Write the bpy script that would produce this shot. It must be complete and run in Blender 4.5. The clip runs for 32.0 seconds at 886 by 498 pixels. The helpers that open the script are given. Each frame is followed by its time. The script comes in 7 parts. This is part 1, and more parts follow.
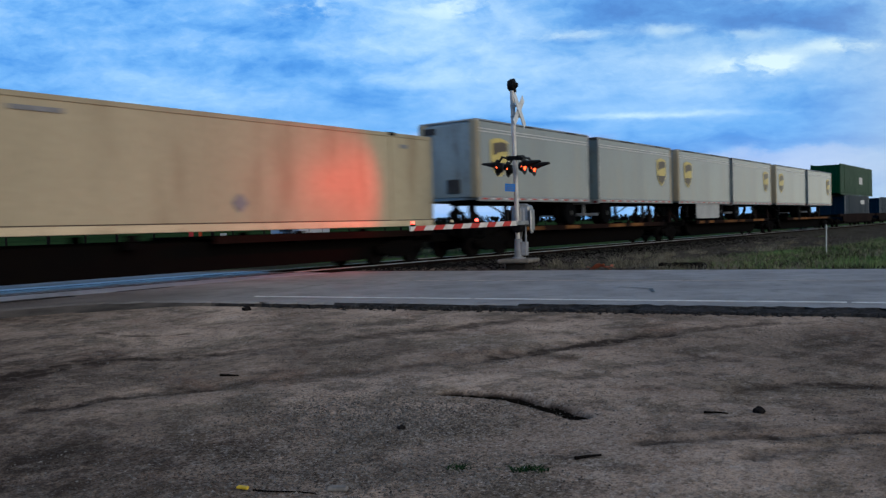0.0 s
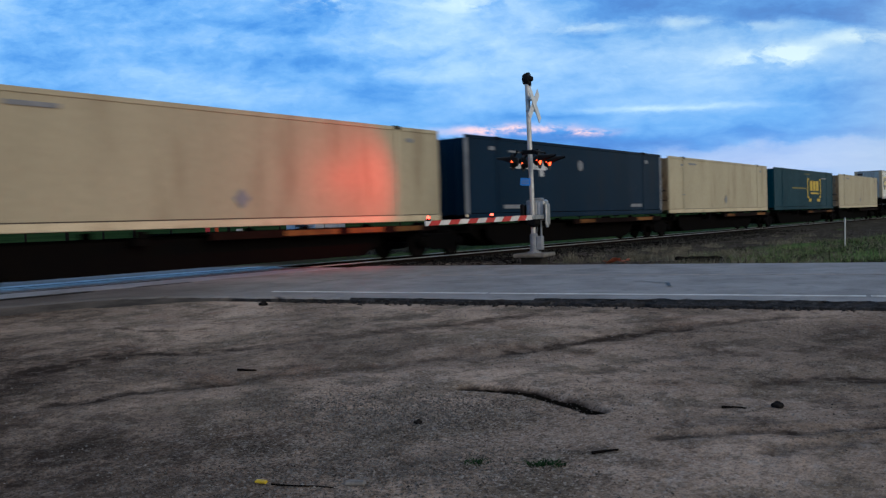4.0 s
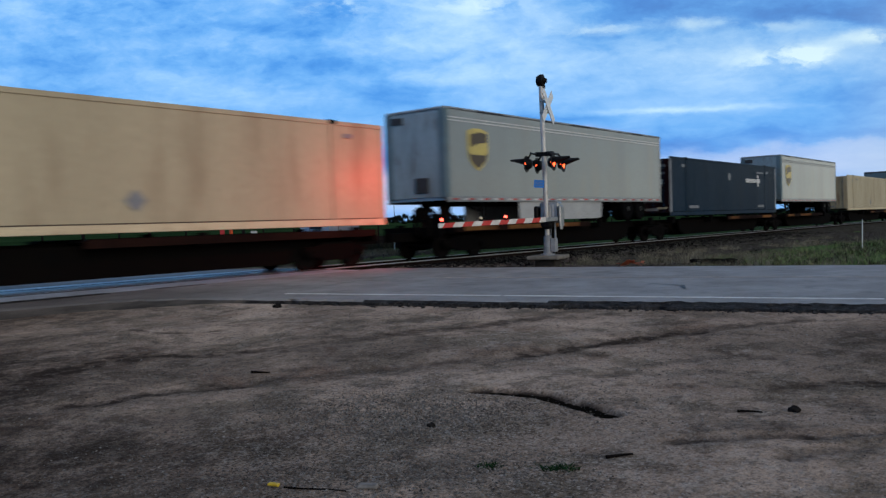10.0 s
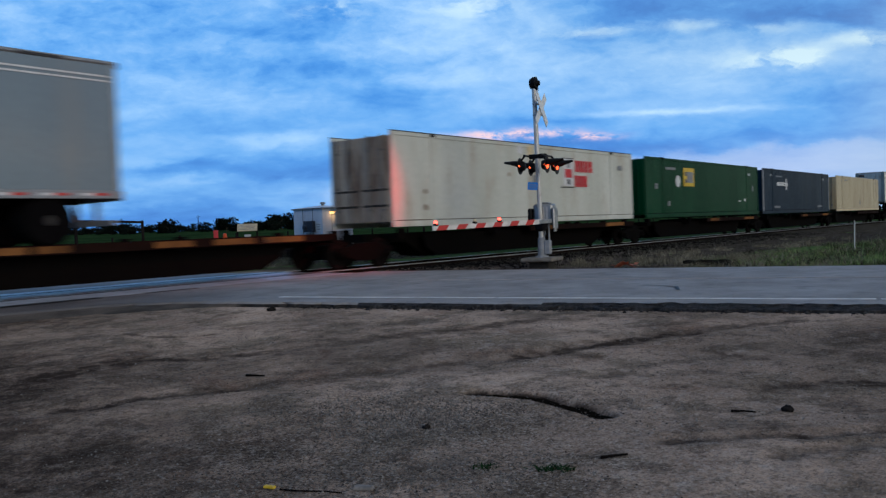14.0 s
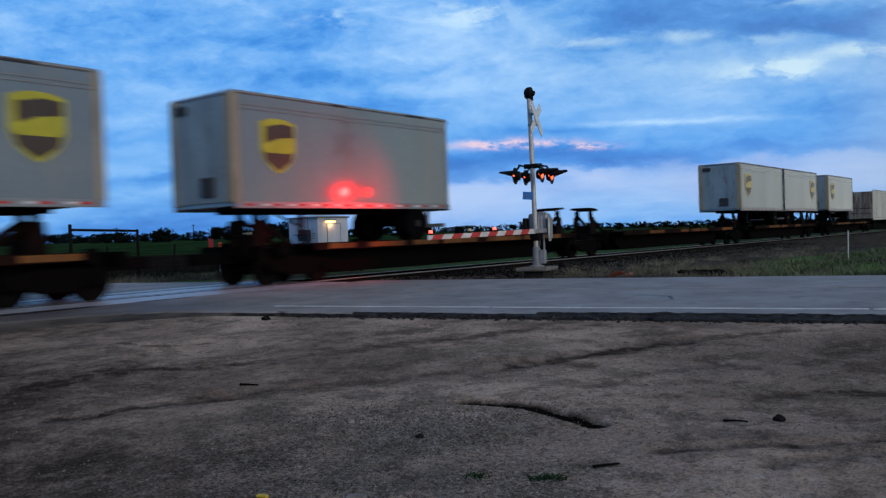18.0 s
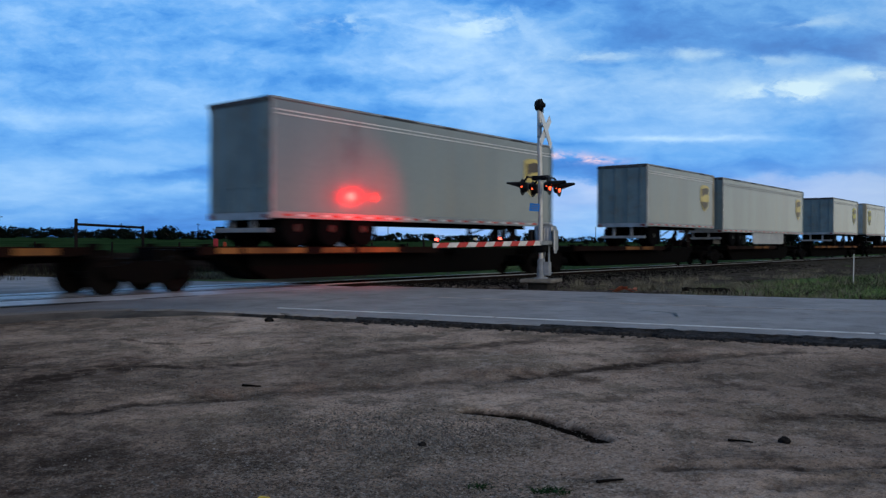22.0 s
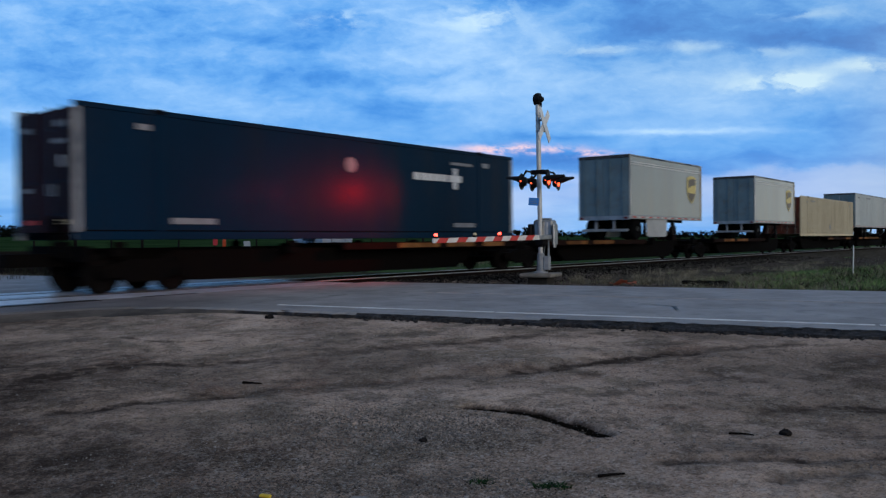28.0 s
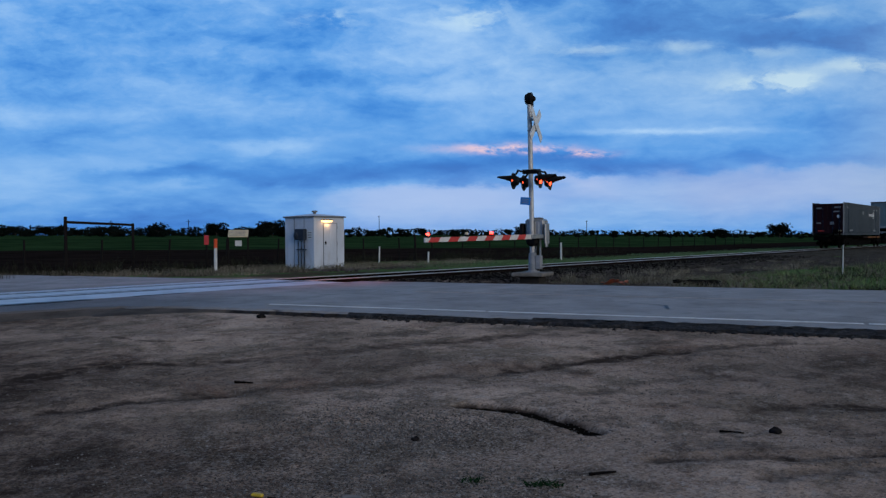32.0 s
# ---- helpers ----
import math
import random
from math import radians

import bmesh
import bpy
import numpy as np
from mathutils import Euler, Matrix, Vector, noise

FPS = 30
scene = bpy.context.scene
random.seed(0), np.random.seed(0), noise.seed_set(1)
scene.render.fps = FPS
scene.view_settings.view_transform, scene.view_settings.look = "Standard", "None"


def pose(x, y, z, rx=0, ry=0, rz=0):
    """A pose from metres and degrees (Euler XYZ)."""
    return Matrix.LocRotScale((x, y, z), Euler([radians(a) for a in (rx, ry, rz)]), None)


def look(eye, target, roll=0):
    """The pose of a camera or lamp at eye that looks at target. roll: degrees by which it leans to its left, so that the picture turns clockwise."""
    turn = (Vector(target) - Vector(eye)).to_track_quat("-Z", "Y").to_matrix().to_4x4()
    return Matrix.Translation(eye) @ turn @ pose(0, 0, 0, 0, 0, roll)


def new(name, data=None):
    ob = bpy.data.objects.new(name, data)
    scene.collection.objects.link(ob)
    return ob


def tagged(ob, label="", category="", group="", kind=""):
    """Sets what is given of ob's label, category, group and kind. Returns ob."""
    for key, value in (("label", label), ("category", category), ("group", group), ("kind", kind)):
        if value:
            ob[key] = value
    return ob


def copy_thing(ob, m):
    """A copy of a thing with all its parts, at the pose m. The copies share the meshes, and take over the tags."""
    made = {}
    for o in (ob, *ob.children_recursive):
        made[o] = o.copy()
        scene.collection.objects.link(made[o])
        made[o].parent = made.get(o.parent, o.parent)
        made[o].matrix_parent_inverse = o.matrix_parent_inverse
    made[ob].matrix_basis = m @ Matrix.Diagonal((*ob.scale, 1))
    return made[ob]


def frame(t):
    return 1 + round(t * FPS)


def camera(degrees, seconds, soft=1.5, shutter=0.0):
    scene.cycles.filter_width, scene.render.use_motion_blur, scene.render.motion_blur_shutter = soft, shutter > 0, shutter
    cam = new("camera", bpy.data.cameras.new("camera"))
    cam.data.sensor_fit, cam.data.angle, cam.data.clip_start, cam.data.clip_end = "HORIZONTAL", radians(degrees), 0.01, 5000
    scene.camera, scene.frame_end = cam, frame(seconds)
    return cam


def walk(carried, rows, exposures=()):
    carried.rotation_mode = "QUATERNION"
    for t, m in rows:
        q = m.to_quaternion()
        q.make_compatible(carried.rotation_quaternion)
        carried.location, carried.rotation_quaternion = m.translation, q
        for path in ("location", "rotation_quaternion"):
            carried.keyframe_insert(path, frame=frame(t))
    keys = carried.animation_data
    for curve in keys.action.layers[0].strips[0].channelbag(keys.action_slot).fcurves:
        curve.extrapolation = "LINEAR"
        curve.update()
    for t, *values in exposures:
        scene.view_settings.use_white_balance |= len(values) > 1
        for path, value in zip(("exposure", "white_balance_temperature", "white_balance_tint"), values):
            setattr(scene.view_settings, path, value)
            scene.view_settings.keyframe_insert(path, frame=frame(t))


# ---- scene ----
# Camera: held by hand at the edge of a gravel lot; x runs along the track, y across it, z = 0 is the rail top.
def cam_pose(x, y, z, yaw, pitch, roll):
    """yaw: degrees from +y towards +x; pitch: up; roll: lean."""
    return pose(x, y, z) @ pose(0, 0, 0, 0, 0, -yaw) @ pose(0, 0, 0, 90 + pitch) @ pose(0, 0, 0, 0, 0, roll)


cam = camera(56.8, 32.0, soft=1.35, shutter=0.5)
PATH = [
    (0, cam_pose(0.000, -17.688, 1.136, 52.948, -1.590, -1.627)),
    (0.5, cam_pose(-0.000, -17.689, 1.137, 52.529, -1.582, -1.940)),
    (1, cam_pose(0.001, -17.698, 1.138, 52.045, -1.636, -2.056)),
    (1.5, cam_pose(-0.003, -17.684, 1.136, 51.801, -1.765, -2.030)),
    (2, cam_pose(-0.010, -17.683, 1.138, 51.793, -1.827, -1.970)),
    (2.5, cam_pose(-0.011, -17.679, 1.138, 51.876, -1.852, -1.817)),
    (3, cam_pose(-0.012, -17.684, 1.140, 51.869, -1.899, -1.729)),
    (3.5, cam_pose(-0.009, -17.685, 1.140, 51.888, -1.954, -1.864)),
    (5.5, cam_pose(-0.005, -17.684, 1.138, 51.743, -1.826, -1.750)),
    (6, cam_pose(-0.006, -17.682, 1.138, 51.695, -1.810, -1.655)),
    (6.5, cam_pose(-0.001, -17.682, 1.143, 51.627, -1.935, -1.707)),
    (7, cam_pose(0.002, -17.681, 1.135, 51.509, -2.032, -1.676)),
    (7.5, cam_pose(-0.002, -17.680, 1.142, 51.395, -1.927, -1.660)),
    (8, cam_pose(-0.001, -17.684, 1.138, 51.296, -1.653, -1.603)),
    (8.5, cam_pose(-0.008, -17.685, 1.141, 51.264, -1.381, -1.700)),
    (9, cam_pose(-0.011, -17.687, 1.139, 51.165, -1.392, -1.767)),
    (9.5, cam_pose(0.006, -17.677, 1.137, 51.093, -1.637, -1.797)),
    (10, cam_pose(0.011, -17.677, 1.141, 50.923, -1.762, -1.883)),
    (10.5, cam_pose(0.006, -17.677, 1.138, 50.782, -1.746, -1.878)),
    (11, cam_pose(0.005, -17.679, 1.136, 50.737, -1.699, -1.765)),
    (11.5, cam_pose(0.003, -17.686, 1.138, 50.743, -1.564, -1.872)),
    (12, cam_pose(0.001, -17.685, 1.136, 50.852, -1.552, -2.034)),
    (12.5, cam_pose(0.007, -17.694, 1.140, 50.839, -1.648, -2.236)),
    (13, cam_pose(0.000, -17.697, 1.137, 50.969, -1.711, -2.097)),
    (13.5, cam_pose(0.000, -17.688, 1.140, 51.240, -1.650, -2.072)),
    (14, cam_pose(-0.004, -17.686, 1.138, 51.346, -1.587, -2.148)),
    (14.5, cam_pose(-0.008, -17.697, 1.140, 51.434, -1.579, -2.295)),
    (16.5, cam_pose(-0.016, -17.703, 1.141, 51.381, -1.518, -2.127)),
    (17, cam_pose(-0.016, -17.707, 1.141, 51.541, -1.173, -1.867)),
    (17.5, cam_pose(-0.013, -17.706, 1.143, 51.635, -0.937, -1.868)),
    (18, cam_pose(-0.015, -17.712, 1.141, 51.684, -0.955, -2.031)),
    (18.5, cam_pose(-0.017, -17.719, 1.144, 51.836, -0.877, -2.247)),
    (19, cam_pose(-0.018, -17.717, 1.143, 52.024, -0.778, -2.163)),
    (19.5, cam_pose(-0.018, -17.713, 1.137, 52.439, -0.852, -1.471)),
    (20, cam_pose(-0.014, -17.695, 1.137, 52.904, -1.024, -0.675)),
    (20.5, cam_pose(-0.021, -17.684, 1.143, 52.480, -0.949, -0.300)),
    (21, cam_pose(-0.033, -17.688, 1.140, 51.963, -0.951, -0.285)),
    (21.5, cam_pose(-0.033, -17.684, 1.140, 51.732, -0.715, -0.137)),
    (22, cam_pose(-0.032, -17.670, 1.139, 51.454, -0.370, 0.133)),
    (22.5, cam_pose(-0.034, -17.667, 1.144, 50.974, -0.242, 0.262)),
    (23, cam_pose(-0.033, -17.664, 1.147, 50.766, -0.133, 0.168)),
    (23.5, cam_pose(-0.034, -17.670, 1.144, 50.602, -0.020, 0.138)),
    (24, cam_pose(-0.043, -17.665, 1.149, 50.508, -0.005, 0.007)),
    (24.5, cam_pose(-0.038, -17.665, 1.142, 50.372, 0.108, -0.535)),
    (25, cam_pose(-0.038, -17.671, 1.141, 50.704, 0.130, -0.653)),
    (25.5, cam_pose(-0.038, -17.678, 1.139, 51.196, 0.039, -0.473)),
    (27.5, cam_pose(-0.030, -17.666, 1.146, 51.296, -0.699, -0.396)),
    (28, cam_pose(-0.023, -17.665, 1.142, 51.482, -0.711, -0.393)),
    (28.5, cam_pose(-0.024, -17.663, 1.146, 51.466, -0.784, -0.406)),
    (29, cam_pose(-0.023, -17.663, 1.145, 51.539, -0.862, -0.545)),
    (29.5, cam_pose(-0.030, -17.671, 1.144, 51.771, -0.562, -0.584)),
    (30, cam_pose(-0.029, -17.673, 1.143, 51.805, -0.278, -0.530)),
    (30.5, cam_pose(-0.038, -17.673, 1.144, 51.723, -0.079, -0.650)),
    (31, cam_pose(-0.037, -17.677, 1.143, 51.647, -0.073, -0.486)),
    (31.5, cam_pose(-0.030, -17.674, 1.139, 51.824, -0.367, -0.302)),
    (32, cam_pose(-0.032, -17.671, 1.141, 52.053, -0.757, -0.398)),
]
walk(cam, PATH, exposures=[(0, 0.06, 6150, 6), (11, 0.03, 6080, 6), (14, -0.05, 5960, 6), (17, -0.2, 5700, 7), (20, -0.08, 5900, 6), (25, -0.08, 5900, 6), (28, -0.1, 5900, 7), (29.5, -0.27, 5700, 8), (32, -0.36, 5700, 8)])

# ---- world, sun ----
VIEW_YAW = 51.5


def sky_world():
    w = bpy.data.worlds.new("dusk_sky")
    w.use_nodes = True
    nt = w.node_tree
    N, Lk = nt.nodes, nt.links
    N.clear()
    out, bg = N.new("ShaderNodeOutputWorld"), N.new("ShaderNodeBackground")
    Lk.new(bg.outputs[0], out.inputs[0])

    def m(op, a, b=None, clamp=False):
        n = N.new("ShaderNodeMath")
        n.operation, n.use_clamp = op, clamp
        for i, v in enumerate((a, b)):
            if v is None:
                continue
            if isinstance(v, (int, float)):
                n.inputs[i].default_value = v
            else:
                Lk.new(v, n.inputs[i])
        return n.outputs[0]

    def mix(f, a, b):
        n = N.new("ShaderNodeMix")
        n.data_type = "RGBA"
        for sock, v in ((n.inputs[0], f), (n.inputs[6], a), (n.inputs[7], b)):
            if isinstance(v, (int, float)):
                sock.default_value = v
            elif isinstance(v, tuple):
                sock.default_value = (*v, 1)
            else:
                Lk.new(v, sock)
        return n.outputs[2]

    def smooth(x, a, b):
        n = N.new("ShaderNodeMapRange")
        n.interpolation_type = "SMOOTHSTEP"
        Lk.new(x, n.inputs[0])
        n.inputs[1].default_value, n.inputs[2].default_value = a, b
        return n.outputs[0]

    tc = N.new("ShaderNodeTexCoord")
    rot = N.new("ShaderNodeVectorRotate")
    rot.rotation_type = "Z_AXIS"
    rot.inputs["Angle"].default_value = radians(VIEW_YAW)
    Lk.new(tc.outputs["Generated"], rot.inputs["Vector"])
    sep = N.new("ShaderNodeSeparateXYZ")
    Lk.new(rot.outputs[0], sep.inputs[0])
    X, Y, Zc = sep.outputs
    zc = m("MAXIMUM", Zc, 0.0)
    yy = m("MAXIMUM", Y, 0.25)
    u, v = m("DIVIDE", X, yy), m("DIVIDE", Zc, yy)

    # cloud layer seen in perspective
    den = m("ADD", zc, 0.20)
    comb = N.new("ShaderNodeCombineXYZ")
    Lk.new(m("DIVIDE", X, den), comb.inputs[0])
    Lk.new(m("MULTIPLY", m("DIVIDE", Y, den), 1.1), comb.inputs[1])

    def noise_tex(scale, detail, rough, dist, vec=None, off=0.0, out="Fac"):
        n = N.new("ShaderNodeTexNoise")
        n.noise_dimensions = "4D"
        n.inputs["W"].default_value = off
        n.inputs["Scale"].default_value, n.inputs["Detail"].default_value = scale, detail
        n.inputs["Roughness"].default_value, n.inputs["Distortion"].default_value = rough, dist
        Lk.new(vec or comb.outputs[0], n.inputs["Vector"])
        return n.outputs[out]

    def vm(op, a, b, c=None):
        n = N.new("ShaderNodeVectorMath")
        n.operation = op
        for i, v in enumerate((a, b, c)):
            if isinstance(v, tuple):
                n.inputs[i].default_value = v
            elif v is not None:
                Lk.new(v, n.inputs[i])
        return n.outputs["Value" if op == "DOT_PRODUCT" else 0]

    flat = N.new("ShaderNodeCombineXYZ")
    Lk.new(u, flat.inputs[0])
    Lk.new(v, flat.inputs[1])
    # the wind-torn edges: coordinates pushed about by two scales of turbulence
    roll = noise_tex(1.0, 3, 0.5, 0.0, vm("MULTIPLY", flat.outputs[0], (6.0, 13.0, 0.0)), 2.3, "Color")
    tear = noise_tex(1.0, 5, 0.62, 0.0, vm("MULTIPLY", flat.outputs[0], (22.0, 52.0, 0.0)), 6.1, "Color")
    torn = vm("MULTIPLY_ADD", vm("SUBTRACT", roll, (0.5, 0.5, 0.5)), (0.10, 0.034, 0.0), flat.outputs[0])
    torn = vm("MULTIPLY_ADD", vm("SUBTRACT", tear, (0.5, 0.5, 0.5)), (0.062, 0.024, 0.0), torn)

    big = noise_tex(1.5, 6, 0.5, 0.4, off=3.1)
    mid = noise_tex(4.0, 7, 0.55, 0.5, off=7.7)
    streak = noise_tex(1.0, 7, 0.56, 0.3, vm("MULTIPLY", torn, (4.5, 19.0, 0.0)), 1.3)
    puff = noise_tex(1.0, 8, 0.58, 0.35, vm("MULTIPLY", torn, (11.0, 26.0, 0.0)), 5.2)
    crinkle = noise_tex(1.0, 7, 0.62, 0.5, vm("MULTIPLY", flat.outputs[0], (30.0, 66.0, 0.0)), 8.4)

    thin = vm("MULTIPLY_ADD", vm("SUBTRACT", tear, (0.5, 0.5, 0.5)), (0.05, 0.016, 0.0), flat.outputs[0])

    def cloud(acc, u0, v0, su, sv, k, hard=None, torn=torn):
        """Adds a torn bank of cloud (k < 0: a gap or shaded base) to a density."""
        d = vm("MULTIPLY_ADD", torn, (1 / su, 1 / sv, 0.0), (-u0 / su, -v0 / sv, 0.0))
        g = m("POWER", 0.3679, vm("DOT_PRODUCT", d, d))
        if hard:
            g = m("MULTIPLY", g, hard)
        n = N.new("ShaderNodeMath")
        n.operation = "MULTIPLY_ADD"
        Lk.new(g, n.inputs[0])
        n.inputs[1].default_value = k
        if isinstance(acc, float):
            n.inputs[2].default_value = acc
        else:
            Lk.new(acc, n.inputs[2])
        return n.outputs[0]

    dens = m("ADD", m("MULTIPLY", m("SUBTRACT", big, 0.5), 0.30), m("MULTIPLY", m("SUBTRACT", mid, 0.5), 0.26))
    dens = m("ADD", dens, m("MULTIPLY", m("SUBTRACT", streak, 0.5), 0.32))
    dens = m("ADD", dens, m("MULTIPLY", m("SUBTRACT", puff, 0.5), m("ADD", 0.14, m("MULTIPLY", smooth(v, 0.10, 0.26), 0.44))))
    dens = m("ADD", dens, m("MULTIPLY", m("SUBTRACT", crinkle, 0.5), m("MULTIPLY", smooth(v, 0.06, 0.2), 0.24)))
    acc = 0.652
    # high cloud: a bright bank in the middle, slate-grey bases to either side
    acc = cloud(acc, 0.05, 0.235, 0.13, 0.055, 0.22)
    acc = cloud(acc, 0.22, 0.178, 0.28, 0.040, 0.11)
    acc = cloud(acc, -0.36, 0.27, 0.20, 0.05, 0.02)
    acc = cloud(acc, -0.05, 0.305, 0.10, 0.012, -0.12)
    acc = cloud(acc, 0.25, 0.268, 0.12, 0.024, -0.17)
    acc = cloud(acc, 0.46, 0.240, 0.14, 0.022, -0.20)
    acc = cloud(acc, 0.12, 0.300, 0.12, 0.012, -0.10)
    acc = cloud(acc, -0.11, 0.198, 0.13, 0.011, -0.10)
    acc = cloud(acc, -0.06, 0.158, 0.07, 0.014, -0.09)
    acc = cloud(acc, -0.28, 0.205, 0.12, 0.016, -0.06)
    # mid-height bands
    acc = cloud(acc, -0.47, 0.152, 0.12, 0.009, 0.08)
    acc = cloud(acc, -0.46, 0.128, 0.11, 0.010, -0.12)
    acc = cloud(acc, -0.22, 0.114, 0.065, 0.008, 0.15)
    acc = cloud(acc, 0.29, 0.129, 0.11, 0.0040, 0.18, None, thin)
    acc = cloud(acc, 0.10, 0.120, 0.16, 0.008, -0.08)
    acc = cloud(acc, 0.28, 0.088, 0.34, 0.014, -0.17)
    acc = cloud(acc, -0.14, 0.078, 0.22, 0.014, -0.18)
    # low banks against the horizon's clear blue
    acc = cloud(acc, -0.50, 0.080, 0.12, 0.022, 0.14)
    acc = cloud(acc, -0.32, 0.066, 0.07, 0.007, 0.13)
    acc = cloud(acc, -0.36, 0.084, 0.09, 0.005, -0.08)
    acc = cloud(acc, -0.30, 0.020, 0.26, 0.016, -0.14)
    acc = cloud(acc, 0.00, 0.040, 0.13, 0.021, 0.12)
    acc = cloud(acc, 0.19, 0.070, 0.055, 0.010, 0.16)
    acc = cloud(acc, 0.40, 0.055, 0.17, 0.022, 0.15)
    acc = cloud(acc, 0.19, 0.018, 0.30, 0.014, 0.05)
    dens = m("ADD", dens, acc)
    tv = N.new("ShaderNodeSeparateXYZ")
    Lk.new(torn, tv.inputs[0])
    tu, tw = tv.outputs[0], tv.outputs[1]

    def bank(u0, u1, foot, top):
        """A low bank of cloud with a firm, billowed top."""
        return m("MULTIPLY", m("MULTIPLY", smooth(tu, u0 - 0.05, u0 + 0.05), smooth(tu, u1 + 0.06, u1 - 0.06)), m("MULTIPLY", smooth(tw, top + 0.003, top - 0.006), smooth(tw, foot, top - 0.004)))

    ramp = N.new("ShaderNodeValToRGB")
    Lk.new(dens, ramp.inputs[0])
    cr = ramp.color_ramp
    cr.elements[0].position, cr.elements[0].color = 0.34, (0.020, 0.135, 0.50, 1)
    cr.elements[1].position, cr.elements[1].color = 0.96, (0.58, 0.78, 1.0, 1)
    for p, c in ((0.45, (0.034, 0.195, 0.62)), (0.55, (0.070, 0.285, 0.74)), (0.64, (0.15, 0.40, 0.83)), (0.76, (0.30, 0.54, 0.90))):
        e = cr.elements.new(p)
        e.color = (*c, 1)
    col = ramp.outputs[0]
    # bright breaks in the cloud, and lit streaks low in the east
    torn_gap = smooth(puff, 0.38, 0.54)
    gap = cloud(0.0, 0.445, 0.190, 0.032, 0.010, 1.7, smooth(puff, 0.32, 0.46))
    gap = cloud(gap, 0.515, 0.205, 0.05, 0.008, 0.9, torn_gap)
    gap = cloud(gap, 0.375, 0.192, 0.05, 0.010, 0.9, torn_gap)
    gap = cloud(gap, 0.31, 0.235, 0.03, 0.006, 0.55, torn_gap)
    gap = cloud(gap, 0.40, 0.225, 0.05, 0.007, 0.4, torn_gap)
    gap = cloud(gap, 0.19, 0.233, 0.05, 0.007, 0.55, torn_gap)
    gap = cloud(gap, 0.055, 0.268, 0.045, 0.015, 0.7, torn_gap)
    gap = cloud(gap, -0.125, 0.262, 0.035, 0.009, 0.9, torn_gap)
    gap = cloud(gap, 0.45, 0.27, 0.05, 0.006, 0.4, torn_gap)
    col = mix(m("MINIMUM", gap, 1.0), col, (0.80, 0.95, 0.98))
    col = mix(m("MULTIPLY", bank(-0.12, 0.13, -0.02, 0.062), 0.75), col, (0.50, 0.62, 0.90))
    col = mix(m("MULTIPLY", bank(0.14, 0.24, 0.035, 0.078), 0.6), col, (0.56, 0.60, 0.86))
    col = mix(m("MULTIPLY", bank(0.28, 0.56, 0.0, 0.082), 0.5), col, (0.42, 0.52, 0.80))
    pink = cloud(0.0, 0.085, 0.1085, 0.062, 0.0050, 1.5, None, thin)
    pink = cloud(pink, 0.188, 0.1025, 0.026, 0.0040, 1.4, None, thin)
    col = mix(m("MINIMUM", m("MULTIPLY", pink, smooth(crinkle, 0.36, 0.54)), 1.0), col, (0.98, 0.66, 0.72))
    col = mix(m("MULTIPLY", cloud(0.0, 0.38, 0.055, 0.20, 0.028, 1.0), 0.32), col, (0.55, 0.52, 0.74))
    col = mix(m("MULTIPLY", cloud(0.0, 0.02, 0.045, 0.14, 0.022, 1.0), 0.22), col, (0.62, 0.62, 0.84))
    col = mix(m("MULTIPLY", m("MULTIPLY", smooth(u, -0.05, 0.35), smooth(v, 0.10, 0.24)), 0.24), col, (0.27, 0.40, 0.52))
    # overhead the cloud is grey, and the west behind the viewer still glows
    col = mix(smooth(Zc, 0.36, 0.75), col, (0.275, 0.285, 0.325))
    toward = m("SUBTRACT", m("MULTIPLY", X, 0.783), m("MULTIPLY", Y, 0.623))
    west = m("MULTIPLY", smooth(toward, -0.12, 0.75), m("EXPONENT", m("MULTIPLY", zc, -2.6)))
    sun_bars = noise_tex(1.0, 5, 0.55, 0.3, vm("MULTIPLY", rot.outputs[0], (2.6, 2.6, 17.0)), 4.4)
    warm = mix(m("MULTIPLY", smooth(sun_bars, 0.53, 0.62), smooth(zc, 0.42, 0.05)), (0.22, 0.31, 0.39), (1.4, 0.98, 0.66))
    col = mix(west, col, warm)
    sunset = smooth(vm("DOT_PRODUCT", rot.outputs[0], (0.8616, 0.508, 0.0)), 0.80, 0.98)
    col = mix(m("MULTIPLY", sunset, m("EXPONENT", m("MULTIPLY", zc, -3.0))), col, (0.74, 0.70, 0.58))
    sky = N.new("ShaderNodeTexSky")
    sky.sky_type, sky.sun_disc = "NISHITA", False
    sky.sun_elevation, sky.sun_rotation = radians(SUN_ELEV), radians(SUN_AZ)
    add = N.new("ShaderNodeMix")
    add.data_type, add.blend_type = "RGBA", "ADD"
    add.inputs[0].default_value = 0.01
    Lk.new(col, add.inputs[6])
    Lk.new(sky.outputs[0], add.inputs[7])
    Lk.new(add.outputs[2], bg.inputs[0])
    bg.inputs[1].default_value = 1.0
    scene.world = w


SUN_ELEV, SUN_AZ = 16.0, 198.0
sky_world()
sun_data = bpy.data.lights.new("sun", "SUN")
sun_data.energy, sun_data.angle, sun_data.color = 1.6, radians(28), (1.0, 0.84, 0.66)
sun = new("sun", sun_data)
_a = radians(SUN_AZ)
sun.matrix_world = look((0, 0, 40), (-math.sin(_a) * 40, -math.cos(_a) * 40, 40 - 40 * math.tan(radians(SUN_ELEV))))

